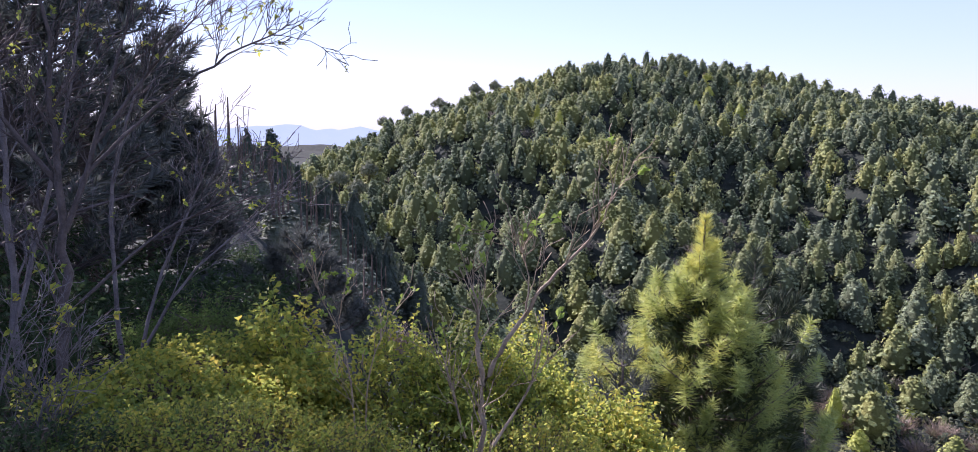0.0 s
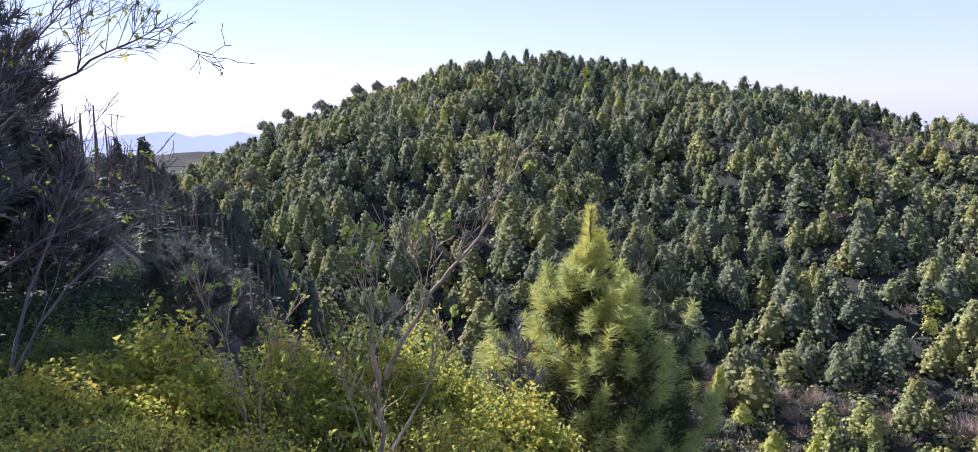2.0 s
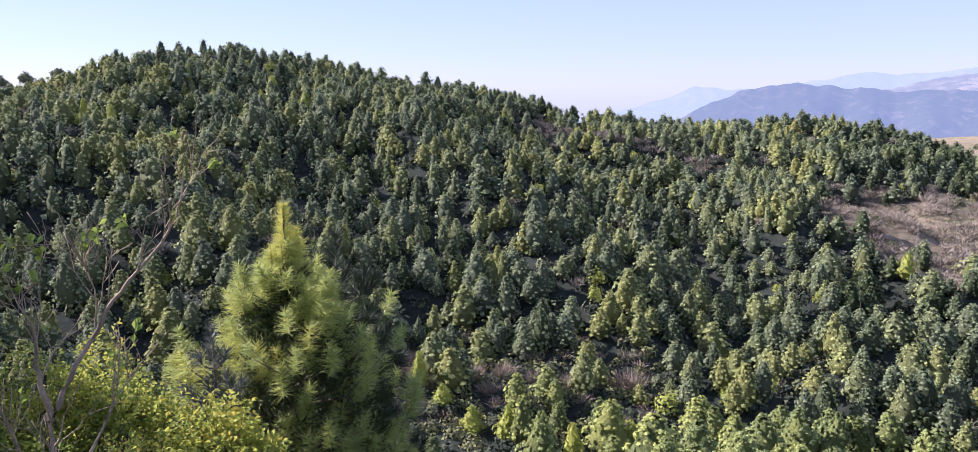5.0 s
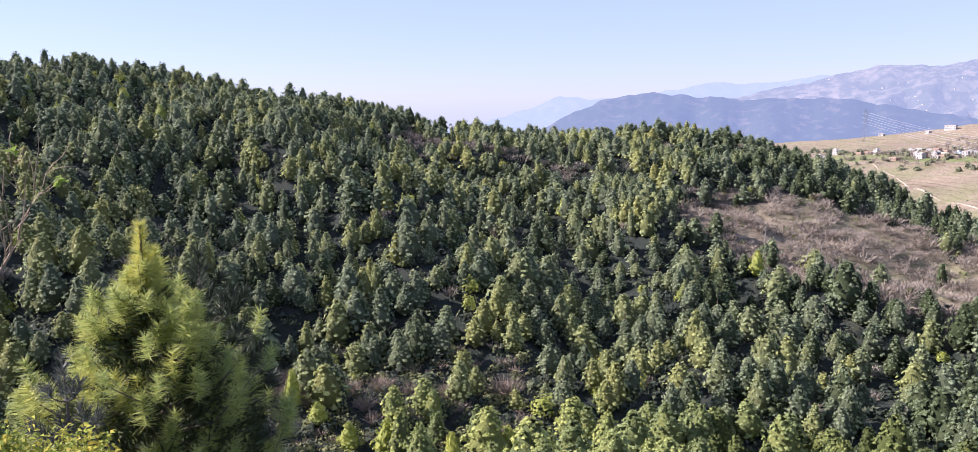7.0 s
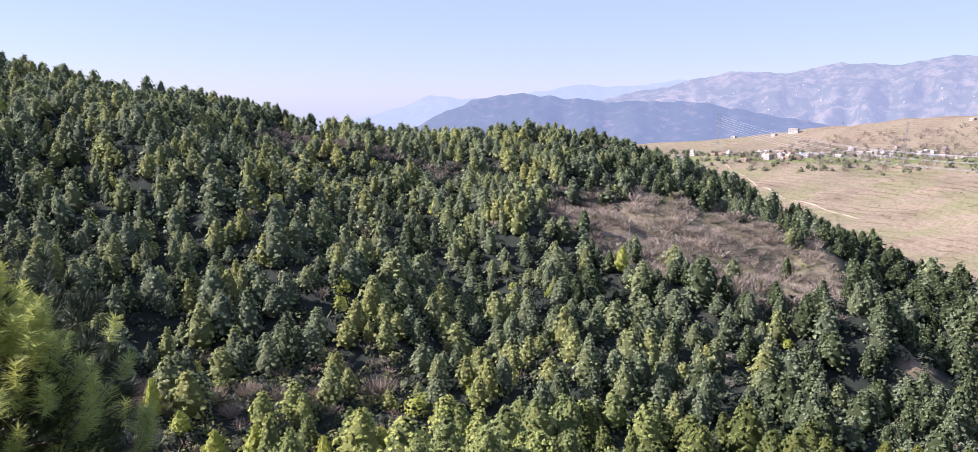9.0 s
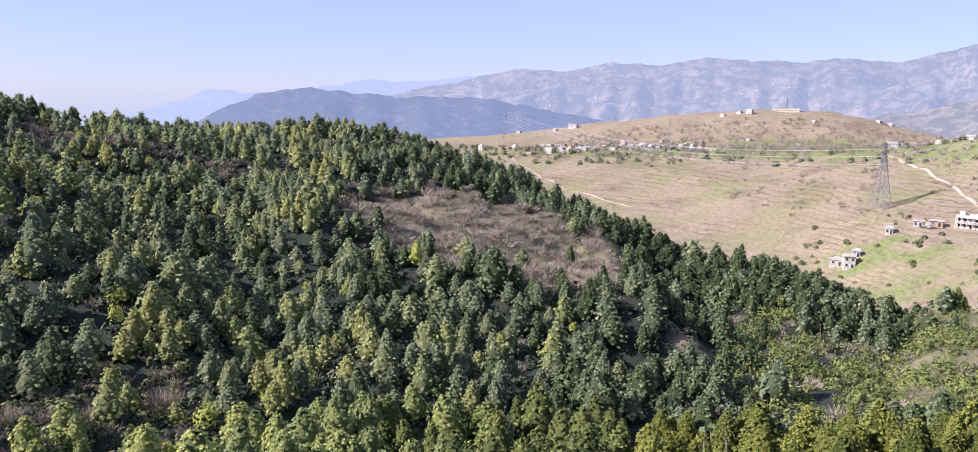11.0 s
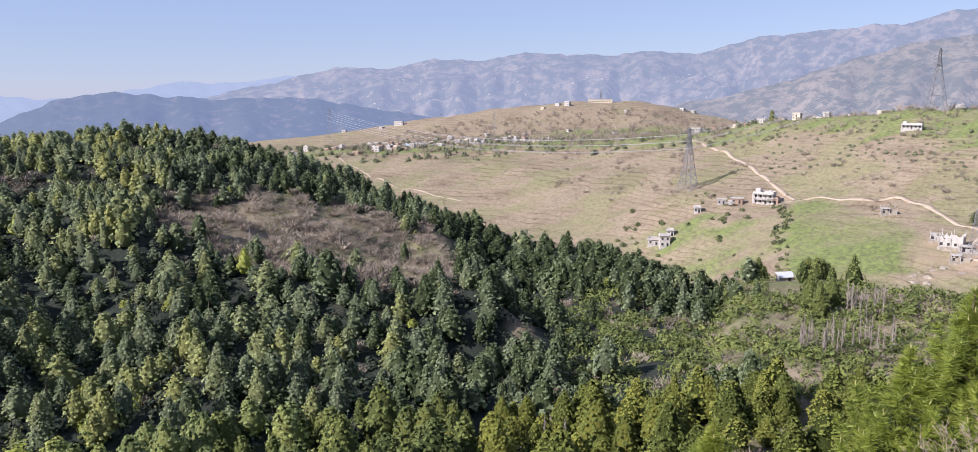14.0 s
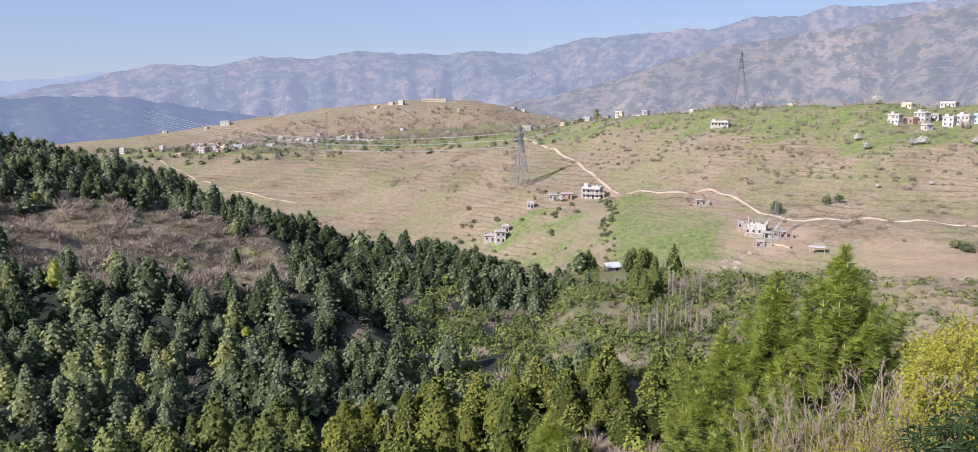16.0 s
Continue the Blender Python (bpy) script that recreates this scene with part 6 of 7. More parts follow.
for b, dr, w, st, kd in ((64.0, 10, 9, 1, "brick"), (65.0, 30, 8, 2, "white"), (66.0, -8, 12, 1, "brick"), (67.4, 6, 14, 2, "white"), (68.3, 16, 9, 2, "grey"), (69.4, 4, 10, 1, "brick"), (69.6, 28, 12, 2, "blue"), (70.8, 34, 9, 2, "white"), (71.9, 18, 10, 1, "white"), (73.2, 50, 9, 1, "grey"), (74.5, 40, 9, 2, "white"), (76.0, 60, 8, 1, "white"), (77.2, 30, 10, 1, "blue"), (78.3, 44, 8, 1, "white"), (79.6, 70, 9, 2, "white"), (80.4, 60, 7, 1, "grey"), (82.0, 90, 9, 1, "white"), (84.2, 110, 8, 1, "white"), (86.3, 100, 9, 1, "white"), (72.6, 110, 9, 2, "white"), (75.2, 130, 8, 1, "white"), (77.9, 120, 9, 1, "grey"), (81.0, 150, 8, 1, "white"), (67.0, 70, 10, 2, "white"), (64.6, 60, 10, 1, "white"), (62.6, 40, 9, 2, "white")):
    village_house(b, line(b, RIM, 1) + dr, w, 8, st, kd, "in the village below the knoll", rv.uniform(15, 60), tank=st == 2)
for k in range(34):
    b = (67.6, 69.0, 70.5, 74.6, 77.5)[k % 5] + rv.normal(0, 0.9)
    village_house(b, line(b, RIM, 1) + rv.uniform(10, 90), rv.uniform(7, 11), 8, rv.randint(1, 3), ("white", "white", "grey", "brick", "cream")[rv.randint(5)], "scattered among village trees", rv.uniform(15, 60))
# on and round the knoll
village_house(69.0, 985, 18, 9, 2, "white", "tall and plain beside a bare knoll", 20)
for b, r, w, st, kd in ((80.9, 960, 11, 2, "white"), (80.2, 965, 9, 1, "white"), (79.2, 960, 8, 1, "cream"), (88.8, 985, 10, 1, "white"), (89.5, 990, 8, 1, "white"), (85.0, 930, 7, 1, "white"), (67.8, 1000, 9, 1, "white"), (65.2, 1040, 9, 1, "white")):
    village_house(b, r, w, 8, st, kd, "on the flank of a bare knoll", rv.uniform(20, 50))
compound = thing("compound", on_ground(83.3, 992), "long cream walled compound on top of the knoll", "building", turn=radians(180 - back(83.3)))
part("wall", box_mesh("compound_wall", WALL_CREAM, (-17, -5, -3, 12, 5, 4.5)), compound)
part("roof", box_mesh("compound_roof", SLAB, (-17.4, -5.4, 4.5, 12.4, 5.4, 4.9)), compound)
for x in range(-15, 12, 3):
    fr = part("window", WIN_FRAME, compound)
    fr.location = (x, -5.04, 1.6)
    part("pane", WIN_PANE, fr)

# a domed prayer house at the wood's edge
dome_house = house(on_ground(61.6, 742), back(61.6), 8, 8, 2, WALL_WHITE, "white domed prayer house behind the woods", 5, group="")
dome = Pile()
ring = [(0, 0, 6.4 + 2.6 * math.sin(a)) for a in np.linspace(0, 1.5, 7)]
dome.add(*tube(ring, [2.6 * math.cos(a) + 0.02 for a in np.linspace(0, 1.5, 7)], 14))
part("dome", dome.mesh("dome", WALL_WHITE, True), dome_house)

# shed with a sheet roof
shed = thing("shed", on_ground(96.0, 292), "small shed with a pale zinc sheet roof", "shed", turn=radians(180 - back(96.0) + 28))
part("wall", box_mesh("shed_wall", WALL_GREY, (-2.7, -1.6, -1, 2.7, 1.6, 2.2)), shed)
p = Pile()
p.add([(-3.1, -2.1, 2.2), (3.1, -2.1, 2.2), (3.1, 2.1, 3.3), (-3.1, 2.1, 3.3), (-3.1, -2.1, 2.28), (3.1, -2.1, 2.28), (3.1, 2.1, 3.38), (-3.1, 2.1, 3.38)], [(0, 2, 1), (0, 3, 2), (4, 5, 6), (4, 6, 7), (0, 1, 5), (0, 5, 4), (1, 2, 6), (1, 6, 5), (2, 3, 7), (2, 7, 6), (3, 0, 4), (3, 4, 7)])
shed_roof = part("roof", p.mesh("shed_roof", SHEET), shed)
p = Pile()
p.add(*tube([(0, -2.1, 2.29), (0, 2.1, 3.39)], [0.035, 0.035], 4))
RIB = p.mesh("roof_rib", SHEET)
for k in range(21):
    part("rib", RIB, shed_roof).location = (-3.0 + k * 0.3, 0, 0)
part("door", DOOR_MESH, shed).location = (0.6, -1.63, 0)
shelter = thing("shelter", on_ground(109.6, 326), "open shelter with a flat white roof", "shelter", turn=radians(180 - back(109.6)))
part("roof", box_mesh("shelter_roof", WALL_WHITE, (-3, -1.6, 2.6, 3, 1.6, 2.85)), shelter)
for x in (-2.7, 2.6):
    for y in (-1.4, 1.3):
        part("post", box_mesh("shelter_post", WALL_GREY, (x, y, -1, x + 0.12, y + 0.12, 2.6)), shelter)


def pylon(place, tall, base, label, turn=0.0, arms=(0.72, 0.84, 0.95), th=0.085):
    """A lattice mast: four legs, rings, crossed braces and arms."""
    root = thing("pylon", place, label, "pylon", "power line pylons", turn=turn)
    wide = lambda u: base * (1 - u) ** 1.35 * 0.5 + 0.35 + 0.10 * (1 - u)
    levels = np.concatenate([np.linspace(0, 0.62, 6), np.linspace(0.68, 1.0, 7)])
    corner = [(-1, -1), (1, -1), (1, 1), (-1, 1)]
    for cx, cy in corner:
        p = Pile()
        p.add(*tube([(cx * wide(u), cy * wide(u), u * tall - (1.0 if u == 0 else 0)) for u in levels], [th * 1.6] * len(levels), 4))
        part("leg", p.mesh("pylon_leg", STEEL), root)
    br = Pile()
    for a, c in zip(levels[:-1], levels[1:]):
        for k in range(4):
            (x0, y0), (x1, y1) = corner[k], corner[(k + 1) % 4]
            wa, wc = wide(a), wide(c)
            for u0, u1, w0, w1 in ((a, c, wa, wc),):
                br.add(*tube([(x0 * w0, y0 * w0, u0 * tall), (x1 * w1, y1 * w1, u1 * tall)], [th, th], 3))
                br.add(*tube([(x1 * w0, y1 * w0, u0 * tall), (x0 * w1, y0 * w1, u1 * tall)], [th, th], 3))
                br.add(*tube([(x0 * w1, y0 * w1, u1 * tall), (x1 * w1, y1 * w1, u1 * tall)], [th, th], 3))
    part("bracing", br.mesh("pylon_braces", STEEL), root)
    for u in arms:
        for sx in (-1, 1):
            p = Pile()
            reach = tall * 0.11
            z = u * tall
            for y in (-1, 1):
                p.add(*tube([(sx * wide(u), y * wide(u), z), (sx * reach, 0, z + 0.1)], [th, th], 3))
                p.add(*tube([(sx * wide(u), y * wide(u), z + tall * 0.035), (sx * reach, 0, z + 0.1)], [th, th], 3))
            p.add(*tube([(sx * reach, 0, z), (sx * reach, 0, z - 1.2)], [0.09, 0.09], 5))
            part("arm", p.mesh("pylon_arm", STEEL), root)
    return root


PYL_A, PYL_B, PYL_C, PYL_D = on_ground(89.3, 482), on_ground(104.2, 556), on_ground(106.9, 348), on_ground(64.2, 905)
pylon(PYL_A, 36, 8.0, "tall steel lattice pylon on the dry slope", radians(-30), th=0.13)
pylon(PYL_B, 37, 10.0, "broad steel lattice pylon on the ridge", radians(-30), th=0.10)
pylon(PYL_C, 17, 3.0, "slim steel lattice mast by the building site", radians(-30), (0.8, 0.93), 0.035)
pylon(PYL_D, 40, 8.0, "far steel lattice pylon beyond the village", radians(-20), th=0.045)
pylon(on_ground(75.7, 800), 30, 5.0, "thin steel mast in the village", radians(-20), (0.9,), 0.035)
pylon(on_ground(83.2, 1000), 17, 2.0, "thin mast on top of the knoll", 0.0, (0.9,))


def wire(a, c, sag, label, radius=0.055):
    n = 24
    pts = []
    for k in range(n + 1):
        u = k / n
        q = a.lerp(c, u)
        q.z -= sag * 4 * u * (1 - u)
        pts.append(q)
    p = Pile()
    p.add(*tube(pts, [radius] * (n + 1), 4))
    tagged(new("power_line", p.mesh("power_line", WIRE)), label, "cable", "power lines")


for u_a, u_b in ((0.70, 0.70), (0.82, 0.82), (0.93, 0.93)):
    for s in (-1, 1):
        off = Vector((math.cos(radians(-30)), math.sin(radians(-30)), 0)) * s
        wire(PYL_A + off * 3.6 + Vector((0, 0, 36 * u_a - 1)), PYL_B + off * 4.0 + Vector((0, 0, 37 * u_b - 1)), 5.0, "thin power line over the slope", 0.075)
        wire(PYL_A + off * 3.6 + Vector((0, 0, 36 * u_a - 1)), PYL_D + off * 4.0 + Vector((0, 0, 40 * u_b - 1)), 14.0, "thin power line over the terraces", 0.08)
        wire(PYL_B + off * 4.0 + Vector((0, 0, 37 * u_b - 1)), on_ground(128, 620) + off * 4.0 + Vector((0, 0, 37 * u_b)), 6.0, "thin power line along the ridge", 0.07)


def strip(name, label, knots, width, mat, lift=0.12):
    """A worn way laid on the ground: bearing and distance of its bends."""
    k = np.array(knots, dtype=float)
    n = 16 * (len(k) - 1) + 1
    uu = np.linspace(0, len(k) - 1, n)
    b, r = (np.interp(uu, np.arange(len(k)), k[:, c]) for c in (0, 1))
    x, y = r * np.sin(np.radians(b)), r * np.cos(np.radians(b))
    for _ in range(12):
        x[1:-1], y[1:-1] = 0.25 * x[:-2] + 0.5 * x[1:-1] + 0.25 * x[2:], 0.25 * y[:-2] + 0.5 * y[1:-1] + 0.25 * y[2:]
    d = unit(np.stack([np.gradient(x), np.gradient(y)], 1))
    side = np.stack([-d[:, 1], d[:, 0]], 1) * (width * (0.5 + 0.08 * wob(x, y, 9, 3)))[:, None]
    rows = []
    for f in (-1.0, -0.9, 0.0, 0.9, 1.0):
        px, py = x + side[:, 0] * f, y + side[:, 1] * f
        rows.append(np.stack([px, py, height(px, py) + (lift if abs(f) < 1 else -0.35)], 1))
    level = (rows[1][:, 2] + rows[2][:, 2] + rows[3][:, 2]) / 3 + 0.1
    for q in rows[1:4]:
        q[:, 2] = np.maximum(q[:, 2], level)
    v = np.stack(rows, 1).reshape(-1, 3)
    t = []
    for i in range(n - 1):
        for j in range(4):
            a = i * 5 + j
            t += [(a, a + 1, a + 6), (a, a + 6, a + 5)]
    me = mesh_np(name, v, t, None, True)
    me.materials.append(mat)
    return tagged(new(name, me), label, "road", kind="structure")


strip("road_ridge", "pale earth road winding up the slope", [(89.5, 615), (91.0, 575), (92.2, 545), (94.2, 490), (95.6, 462), (96.4, 447)], 2.8, TRACK)
strip("road_slope", "pale earth road across the dry slope", [(94.8, 440), (96.6, 442), (99.8, 432), (102.4, 432), (104.2, 410), (106.0, 388), (107.6, 372), (110, 372), (113.2, 374), (119.0, 366), (126, 360)], 2.5, TRACK)
strip("road_village", "pale earth track below the village", [(64.8, 735), (66.2, 690), (67.6, 640), (70.2, 590), (73.4, 548)], 1.1, TRACK)
strip("road_field", "narrow trodden path by the building site", [(107.4, 374), (107.0, 362), (106.2, 345), (108, 335)], 1.6, TRACK)


# ---- trees that stand singly on the far slope ----
def crown_mesh(seed, tall, wide, tris, size, mat):
    p = Pile()
    v, t = scrub_shape(seed, tris, size, tall * 0.5, wide)
    v = v + np.array([0, 0, tall * 0.32])
    p.add(v, t)
    v, t = scrub_shape(seed + 1, tris // 3, size, -tall * 0.18, wide * 0.9)
    p.add(v + np.array([0, 0, tall * 0.32]), t)
    return p.mesh("tree_crown", mat)


def single_tree(name, b, r, tall, wide, mat, label, seed, tris=360, group=""):
    root = thing(name, on_ground(b, r), label, "tree", group, turn=seed * 1.7)
    p = Pile()
    p.add(*tube([(0, 0, -0.4), (0.1, 0, tall * 0.3), (0, 0.1, tall * 0.6)], [0.06 * wide, 0.05 * wide, 0.02 * wide], 6))
    part("trunk", p.mesh("tree_trunk", BARK), root)
    part("crown", crown_mesh(seed, tall, wide, tris, 0.09 * wide + 0.1, LEAF_EVERGREEN if mat == PINE_FAR else mat), root)
    return root


single_tree("broadleaf_tree", 106.9, 386, 7.0, 3.2, PINE_FAR, "round dark green tree beside the earth road", 501)
single_tree("broadleaf_tree", 110.0, 392, 5.2, 2.2, PINE_FAR, "small dark green tree above the road", 502)
single_tree("broadleaf_tree", 110.75, 393, 4.8, 2.0, PINE_FAR, "small dark green tree beside another", 503)
single_tree("broadleaf_tree", 118.3, 330, 4.0, 2.6, PINE_FAR, "low dark green tree by the bare field", 504)
single_tree("broadleaf_tree", 117.6, 332, 3.4, 2.2, SCRUB, "low olive tree by the bare field", 505)
single_tree("broadleaf_tree", 120.0, 334, 4.2, 2.6, PINE_FAR, "low dark green tree by the field edge", 506)
for k, (b, r, tall, wide) in enumerate(((111.6, 475, 5, 2.6), (112.2, 460, 5, 2.4), (115.3, 468, 5.5, 3.4), (114.8, 466, 4.5, 2.4), (118.2, 470, 5, 2.6), (119.0, 450, 5, 2.8), (112.6, 545, 7, 4.0), (105.5, 560, 5, 2.8), (90.2, 640, 4, 2.0), (92.2, 440, 4, 2.4), (113.0, 415, 2.2, 1.3), (116.0, 418, 2.0, 1.3))):
    single_tree("blossom_tree", b, r, tall, wide, BLOSSOM, "small tree in white spring blossom", 520 + k, 300, "blossoming trees")
for b, r, s in ((94.6, 612, 1.1), (60.4, 735, 0.9), (94.2, 282, 0.9), (97.1, 287, 1.0), (97.4, 290, 1.2), (97.9, 285, 1.15), (98.3, 289, 1.1), (98.9, 283, 1.0), (100.2, 274, 1.3), (97.1, 276, 1.0), (94.4, 287, 0.9), (93.8, 283, 0.8), (97.6, 240, 1.2), (98.2, 236, 1.1), (99.0, 243, 1.0), (93.2, 292, 0.7), (94.6, 299, 0.8), (98.6, 294, 1.1), (97.9, 298, 1.0)):
    root = thing("pine_tree", on_ground(b, r), "dark green pine standing near the shed and stream", "tree", "pines by the stream", turn=b)
    root.scale = (s * 0.85, s * 0.85, s * 0.8)
    part("trunk", TRUNK_MESH, root)
    add_crown(root, int(r) % 7)


def poplar_model(seed):
    rs = np.random.RandomState(seed)
    trunk, twigs = Pile(), Pile()
    trunk.add(*tube([(0, 0, -0.3), (0.1, 0, 4), (0, 0.1, 8.5)], [0.13, 0.10, 0.03], 5))
    for k in range(60):
        z = rs.uniform(1.0, 8.0)
        a = rs.uniform(0, 6.28)
        ln = rs.uniform(0.8, 2.0) * (1.15 - z / 10)
        h = np.array([math.cos(a), math.sin(a), 0])
        twigs.add(*tube([(0, 0, z), h * ln * 0.25 + (0, 0, z + ln * 0.5), h * ln * 0.36 + (0, 0, z + ln)], [0.035, 0.028, 0.014], 3))
    return trunk.mesh("poplar_trunk", PALE_TWIG), twigs.mesh("poplar_twigs", PALE_TWIG)


POPLARS = [poplar_model(k) for k in range(4)]
rp = np.random.RandomState(33)
for b0, b1, r0, r1, n in ((99.8, 102.2, 232, 250, 20), (97.0, 99.6, 196, 212, 20), (99.6, 103.0, 200, 216, 12), (57.5, 63.5, 268, 276, 9), (62, 64, 258, 264, 4), (77.5, 82, 150, 160, 4)):
    for _ in range(n):
        root = thing("bare_poplar", on_ground(rp.uniform(b0, b1), rp.uniform(r0, r1)), "slim pale leafless poplar by the stream", "tree", "leafless poplars", turn=rp.uniform(0, 6))
        s = rp.uniform(0.65, 1.05)
        root.scale = (s, s, s)
        tr, tw = POPLARS[rp.randint(4)]
        part("trunk", tr, root)
        part("twigwork", tw, root)

FAR = (200, 780, -330, 360)
BLOB_SHAPES = [scrub_shape(600 + k, 90, 0.42, 1.6, 1.5) for k in range(5)]
FAR_TWIGS = [twig_shape(640 + k, 40, 4.2, 3.0, 0.12) for k in range(4)]
TREE_SHAPES = [scrub_shape(620 + k, 80, 0.8, 3.6, 2.3) for k in range(5)]
stand("slope_bushes", "scattered grey-green bushes on the dry slope", BLOB_SHAPES, GREY_GREEN, lambda b, r, x, y: (b > 60) * (b < 124) * (r > line(b, FOOT, 1)) * (r < line(b, RIM, 1)) * (0.012 + 0.08 * np.clip(wob(x, y, 60, 21), 0, 1) * np.clip(wob(x, y, 24, 22), 0, 1)), 4.0, FAR, 61, size=(0.12, 0.6))
stand("terrace_bushes", "bushes and small trees along green terraces", BLOB_SHAPES, GREY_GREEN, lambda b, r, x, y: (b > 94) * (b < 124) * (r > line(b, MIDDLE, 1) + 45) * (r < line(b, RIM, 1) + 40) * (0.22 + 0.6 * np.clip(wob(x, y, 45, 23), 0, 1)), 4.0, (300, 640, -360, 0), 62, size=(0.15, 1.0))
stand("terrace_twigs", "grey leafless bushes along green terraces", BARE_SHAPES, DRY_TWIG, lambda b, r, x, y: (b > 80) * (b < 124) * (r > line(b, MIDDLE, 1) - 20) * (r < line(b, RIM, 1) + 40) * (0.05 + 0.3 * np.clip(wob(x, y, 50, 29), 0, 1)) * np.where(b > 98, 1.6, 1.0), 4.5, (300, 720, -360, 120), 70, size=(0.3, 1.8))
stand("hedge", "dark hedge line running down the slope", BLOB_SHAPES, SCRUB, lambda b, r, x, y: 0.5 * (np.abs(b - 95.6 - 0.25 * np.sin(r / 9)) < 0.42) * (r > 318) * (r < 440), 2.4, (300, 450, -60, -20), 63, size=(0.4, 1.2))
stand("ridge_trees", "leafy trees between the village houses", TREE_SHAPES, GREY_GREEN, lambda b, r, x, y: (b > 58) * (b < 96) * (np.abs(r - line(b, RIM, 1) - 25) < 85) * (0.09 + 0.36 * np.clip(wob(x, y, 60, 24), 0, 1)), 6.0, (480, 860, -120, 470), 64, "trees", size=(0.4, 1.35))
stand("ridge_leafless_trees", "grey leafless trees between the village houses", FAR_TWIGS, DRY_TWIG, lambda b, r, x, y: ((b > 72) * (b < 124) * (np.abs(r - line(b, RIM, 1) - 30) < 90) * 0.12 + (b > 62) * (b < 90) * (np.abs(r - line(b, RIM, 1) - 35) < 70) * 0.3 + (b > 66) * (b < 94) * (np.abs(r - 860) < 80) * 0.35), 6.0, (420, 960, -360, 340), 65, "trees", size=(0.7, 1.6))
stand("plot_bushes", "grey-green bushes on the lower plots", BLOB_SHAPES, SCRUB, lambda b, r, x, y: (b > 84) * (b < 95) * (r > 330) * (r < 465) * np.clip(0.10 + 0.25 * wob(x, y, 30, 25), 0, 1), 4.5, (300, 480, -60, 60), 66)
stand("streamside_trees", "olive green bushes round the shed", TREE_SHAPES, OLIVE, lambda b, r, x, y: (b > 90) * (b < 106) * (r > 235) * (r < 305) * (np.abs(b - 96.1) > 1.5) * np.clip(0.15 + 0.5 * wob(x, y, 25, 26), 0, 1), 5.0, (200, 310, -90, 10), 67, size=(0.4, 0.8))
stand("bank_bushes", "green and russet bushes on the stony bank", BLOB_SHAPES, OLIVE, lambda b, r, x, y: (b > 103) * (b < 124) * (r > 180) * (r < 292) * np.clip(0.55 + 0.6 * wob(x, y, 22, 27), 0.08, 1), 3.0, (90, 300, -160, -40), 68, size=(0.35, 1.2))
stand("bank_twigs", "dry grey brush on the stony bank", BARE_SHAPES, DRY_TWIG, lambda b, r, x, y: (b > 100) * (b < 124) * (r > 150) * (r < 290) * np.clip(0.65 + 0.35 * wob(x, y, 26, 28), 0.2, 1), 3.0, (80, 300, -160, -30), 69, size=(0.4, 1.0))


# ---- rocks on the bank ----
def rock_mesh(seed):
    rs = np.random.RandomState(seed)
    bm = bmesh.new()
    bmesh.ops.create_icosphere(bm, subdivisions=2, radius=1.0)
    for v in bm.verts:
        v.co *= 1 + 0.28 * math.sin(v.co.x * 4 + seed) * math.cos(v.co.y * 3.3 + seed) + rs.uniform(-0.12, 0.12)
        v.co.z *= 0.65
    me = bpy.data.meshes.new("rock")
    bm.to_mesh(me)
    bm.free()
    me.materials.append(STONE)
    return me


ROCKS = [rock_mesh(k) for k in range(4)]
rk = np.random.RandomState(71)
for k in range(34):
    b, r = (rk.uniform(112.5, 119.5), rk.uniform(262, 286)) if k < 24 else (rk.uniform(103.5, 107), rk.uniform(318, 342))
    rock = new("rock", ROCKS[k % 4])
    s = rk.uniform(0.5, 1.6)
    rock.matrix_world = Matrix.LocRotScale(on_ground(b, r, 0.2 * s), Euler((0, 0, rk.uniform(0, 6))), (s * rk.uniform(0.8, 1.5), s, s * rk.uniform(0.7, 1.2)))
    tagged(rock, "pale weathered boulder on the stony bank", "rock", "boulders")


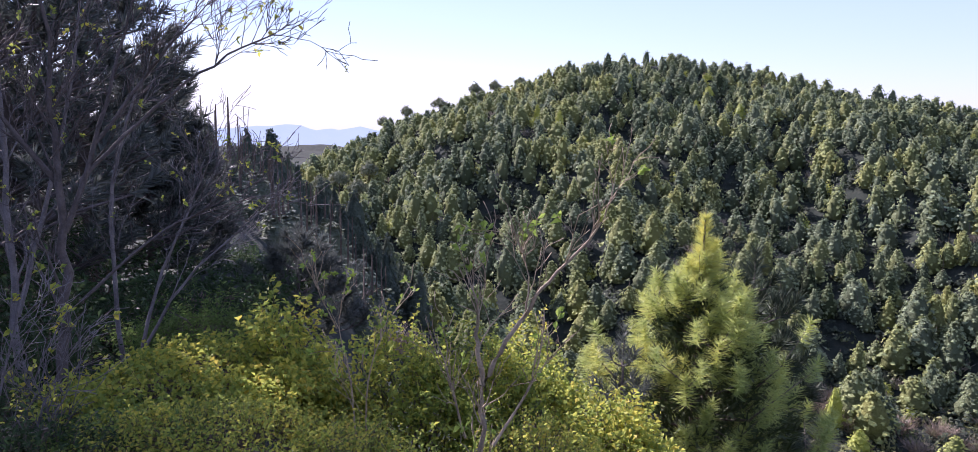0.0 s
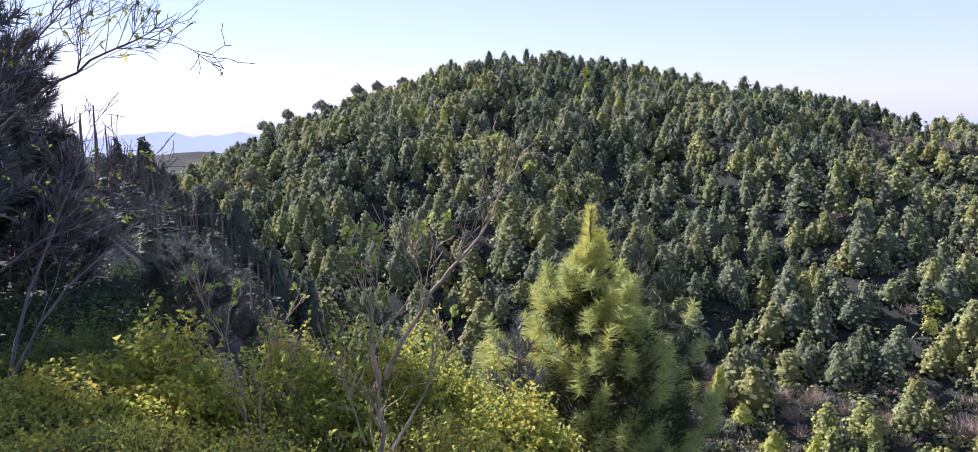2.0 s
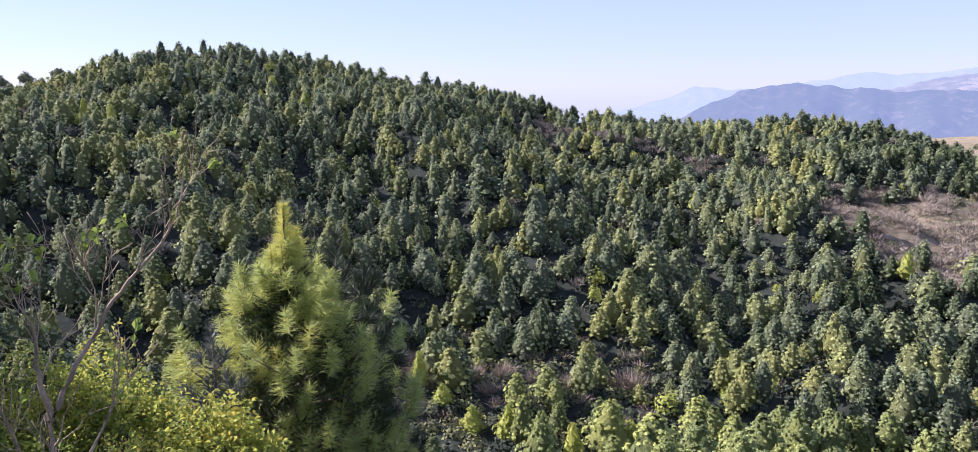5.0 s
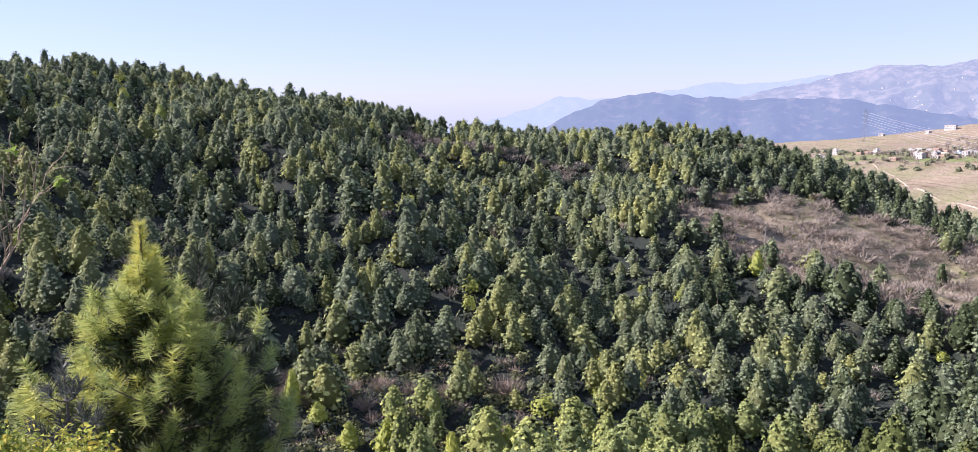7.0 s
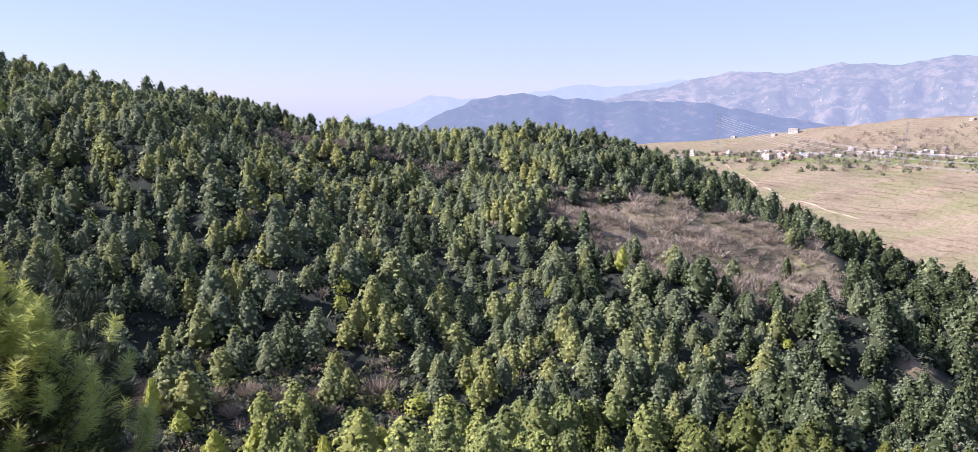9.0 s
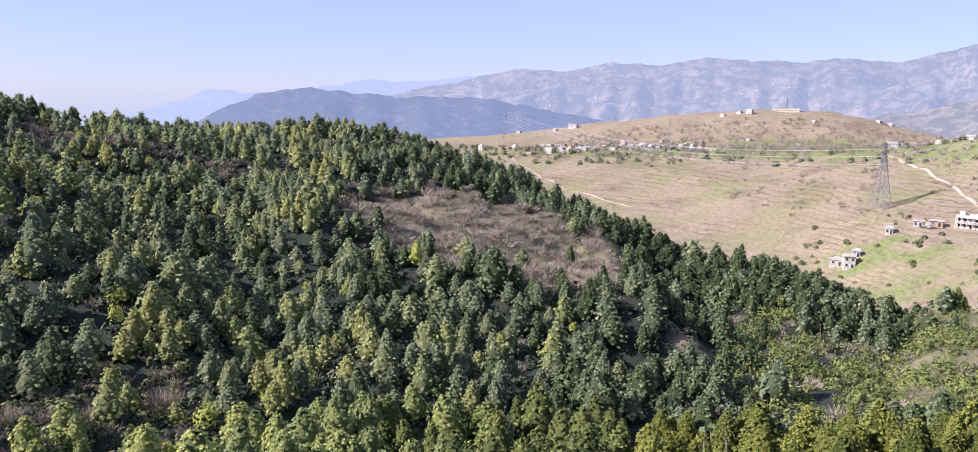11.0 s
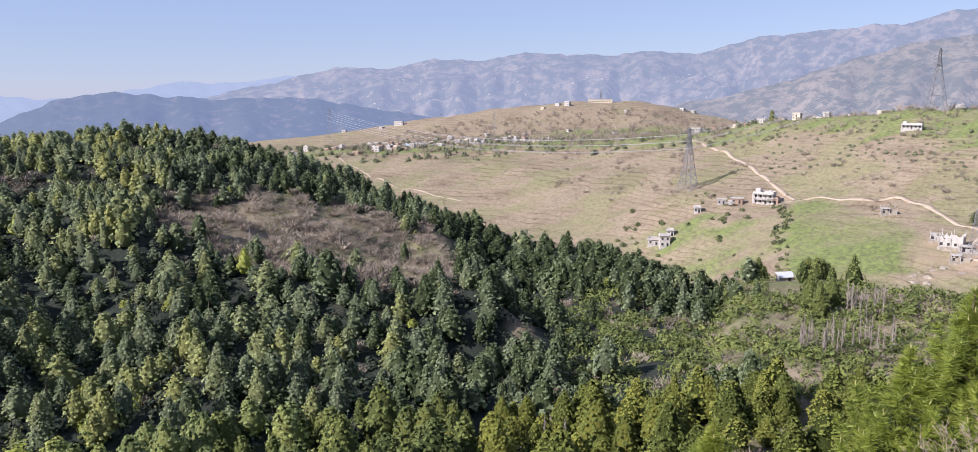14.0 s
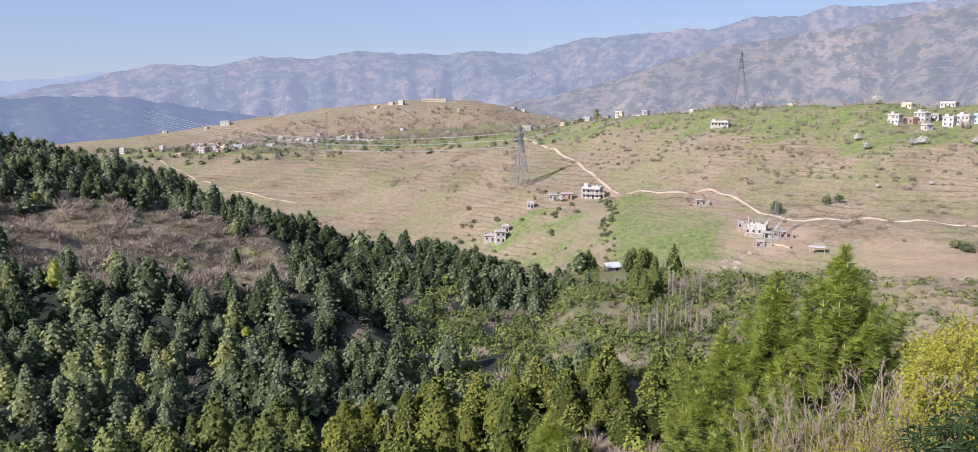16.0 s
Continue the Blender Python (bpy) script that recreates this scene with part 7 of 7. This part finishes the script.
# round-headed trees that overtop the wood on the shoulder of the hill
for k, (b, dr, tall, wide) in enumerate(((-1.0, 2, 13.2, 4.0), (0.4, 4, 12, 3.4), (2.2, 6, 11.4, 3.6), (-3.5, 0, 12, 4.4), (-5.8, 3, 11.5, 3.4), (-7.4, 4, 10.8, 3.2), (-8.4, -60, 13, 4.2), (-10.5, -50, 13, 4.4), (-11.8, -40, 12, 3.2), (-9.2, -90, 12, 4.0))):
    rs = np.random.RandomState(560 + k)
    root = thing("broadleaf_tree", on_ground(b, float(line(b, CREST, 1)) + dr), "tall round-headed tree on the skyline of the wood", "tree", "round-headed trees on the shoulder", turn=k * 1.7)
    p = Pile()
    p.add(*tube([(0, 0, -0.4), (0.15, 0, tall * 0.45), (0, 0.1, tall * 0.85)], [0.28, 0.2, 0.06], 6))
    for q in range(7):
        a = q * 0.9
        p.add(*tube([(0, 0, tall * 0.5), (0.6 * wide * math.cos(a), 0.6 * wide * math.sin(a), tall * (0.68 + 0.05 * (q % 3)))], [0.1, 0.03], 4))
    part("trunk", p.mesh("tree_trunk", BARK), root)
    p = Pile()
    for q in range(9):
        a, u = q * 2.4, (q / 9) ** 0.5
        v, t = scrub_shape(700 + 10 * k + q, 90, 0.42, 0.17 * tall, 0.5 * wide)
        p.add(v + np.array([u * 0.66 * wide * math.cos(a), u * 0.66 * wide * math.sin(a), tall * (0.80 - 0.16 * u) + rs.uniform(-0.3, 0.3)]), t)
        v, t = scrub_shape(900 + 10 * k + q, 40, 0.42, -0.13 * tall, 0.46 * wide)
        p.add(v + np.array([u * 0.66 * wide * math.cos(a), u * 0.66 * wide * math.sin(a), tall * (0.80 - 0.16 * u)]), t)
    part("crown", p.mesh("tree_crown", GREY_GREEN), root)

# fresh green and leafless trees that stand out in the wood
LIME_CROWNS = []
for k in range(4):
    p = Pile()
    for v, t in FINE_SHAPES[k]:
        p.add(v, t)
    LIME_CROWNS.append(p.mesh("fresh_crown", LIME))
for k, (b, r, tall, wide) in enumerate(((24.7, 166, 9.5, 2.4), (14.3, 352, 9, 3.6), (15.1, 368, 8, 3.4), (9.8, 372, 9, 2.4), (17.2, 345, 8, 3.6), (3.4, 330, 9, 2.6), (5, 318, 8, 2.4), (31, 352, 8, 3.0), (26.4, 160, 5.0, 2.8), (28.6, 151, 5.5, 3.0), (31.4, 148, 7, 2.6), (36.2, 143, 7.5, 2.6), (40.5, 150, 7, 2.5), (44.5, 300, 7, 2.8), (58, 250, 7, 2.6), (47, 139, 7.5, 2.4))):
    root = thing("broadleaf_tree", on_ground(b, r), "yellow-green broadleaf tree in fresh leaf", "tree", "fresh green trees", turn=k * 1.7)
    root.scale = (wide / 3.2, wide / 3.2, tall / 10.0)
    part("trunk", TRUNK_MESH, root)
    part("crown", LIME_CROWNS[k % 4], root)
RUSSET_MODELS = []
for k in range(3):
    p = Pile()
    v, t = twig_shape(660 + k, 420, 3.6, 3.4, 0.035, 0.8)
    p.add(v, t)
    RUSSET_MODELS.append(p.mesh("leafless_bush", RUSSET))
for k, (b, r, s) in enumerate(((27.2, 173, 1.6), (28.6, 175, 1.4), (26.4, 170, 1.2), (31, 174, 1.3), (40.4, 172, 1.7), (25.4, 167, 1.1), (33.6, 172, 1.2), (20.6, 372, 1.6), (21.3, 370, 1.5), (24.2, 170, 1.5), (24.4, 176, 1.5), (40, 140, 0.8), (8, 122, 1.4), (6, 125, 1.3), (9.5, 126, 1.2), (-7.5, 62, 0.9), (-6.6, 65, 0.8), (5, 60, 0.9), (7.4, 58, 1.0), (8.6, 62, 0.9), (6.2, 66, 1.0), (92.5, 128, 1.1), (94.5, 130, 1.2), (97, 127, 1.1), (99, 129, 1.0), (90.5, 131, 1.0), (36.4, 169, 1.2), (29.8, 166, 1.1))):
    bush = new("leafless_bush", RUSSET_MODELS[k % 3])
    bush.matrix_world = Matrix.LocRotScale(on_ground(b, r, 0.1), Euler((0, 0, k * 1.3)), (s, s, s))
    tagged(bush, "pinkish brown leafless bush on the slope", "bush", "leafless bushes")
# hamlets scattered over the far mountains
rh = np.random.RandomState(19)
far_homes = Pile()
deps = bpy.context.evaluated_depsgraph_get()
deps.update()
for k in range(110):
    b = rh.uniform(60, 121)
    way = Vector((math.sin(radians(b)), math.cos(radians(b)), math.tan(radians(rh.uniform(-1.8, 1.4))))).normalized()
    hit, place, nrm, _, ob, _ = scene.ray_cast(deps, Vector((0, 0, EYE)) + way * 1250, way)
    if hit and ob.name.startswith("backdrop_mountains"):
        w, d, h = rh.uniform(3, 7), rh.uniform(3, 6), rh.uniform(1.0, 2.2)
        far_homes.add(*box(place.x - w / 2, place.y - d / 2, place.z - 4, place.x + w / 2, place.y + d / 2, place.z + h))
if far_homes.n:
    tagged(new("far_hamlets", far_homes.mesh("far_hamlets", WALL_WHITE)), "tiny pale houses scattered over far mountains", "houses", kind="stuff")
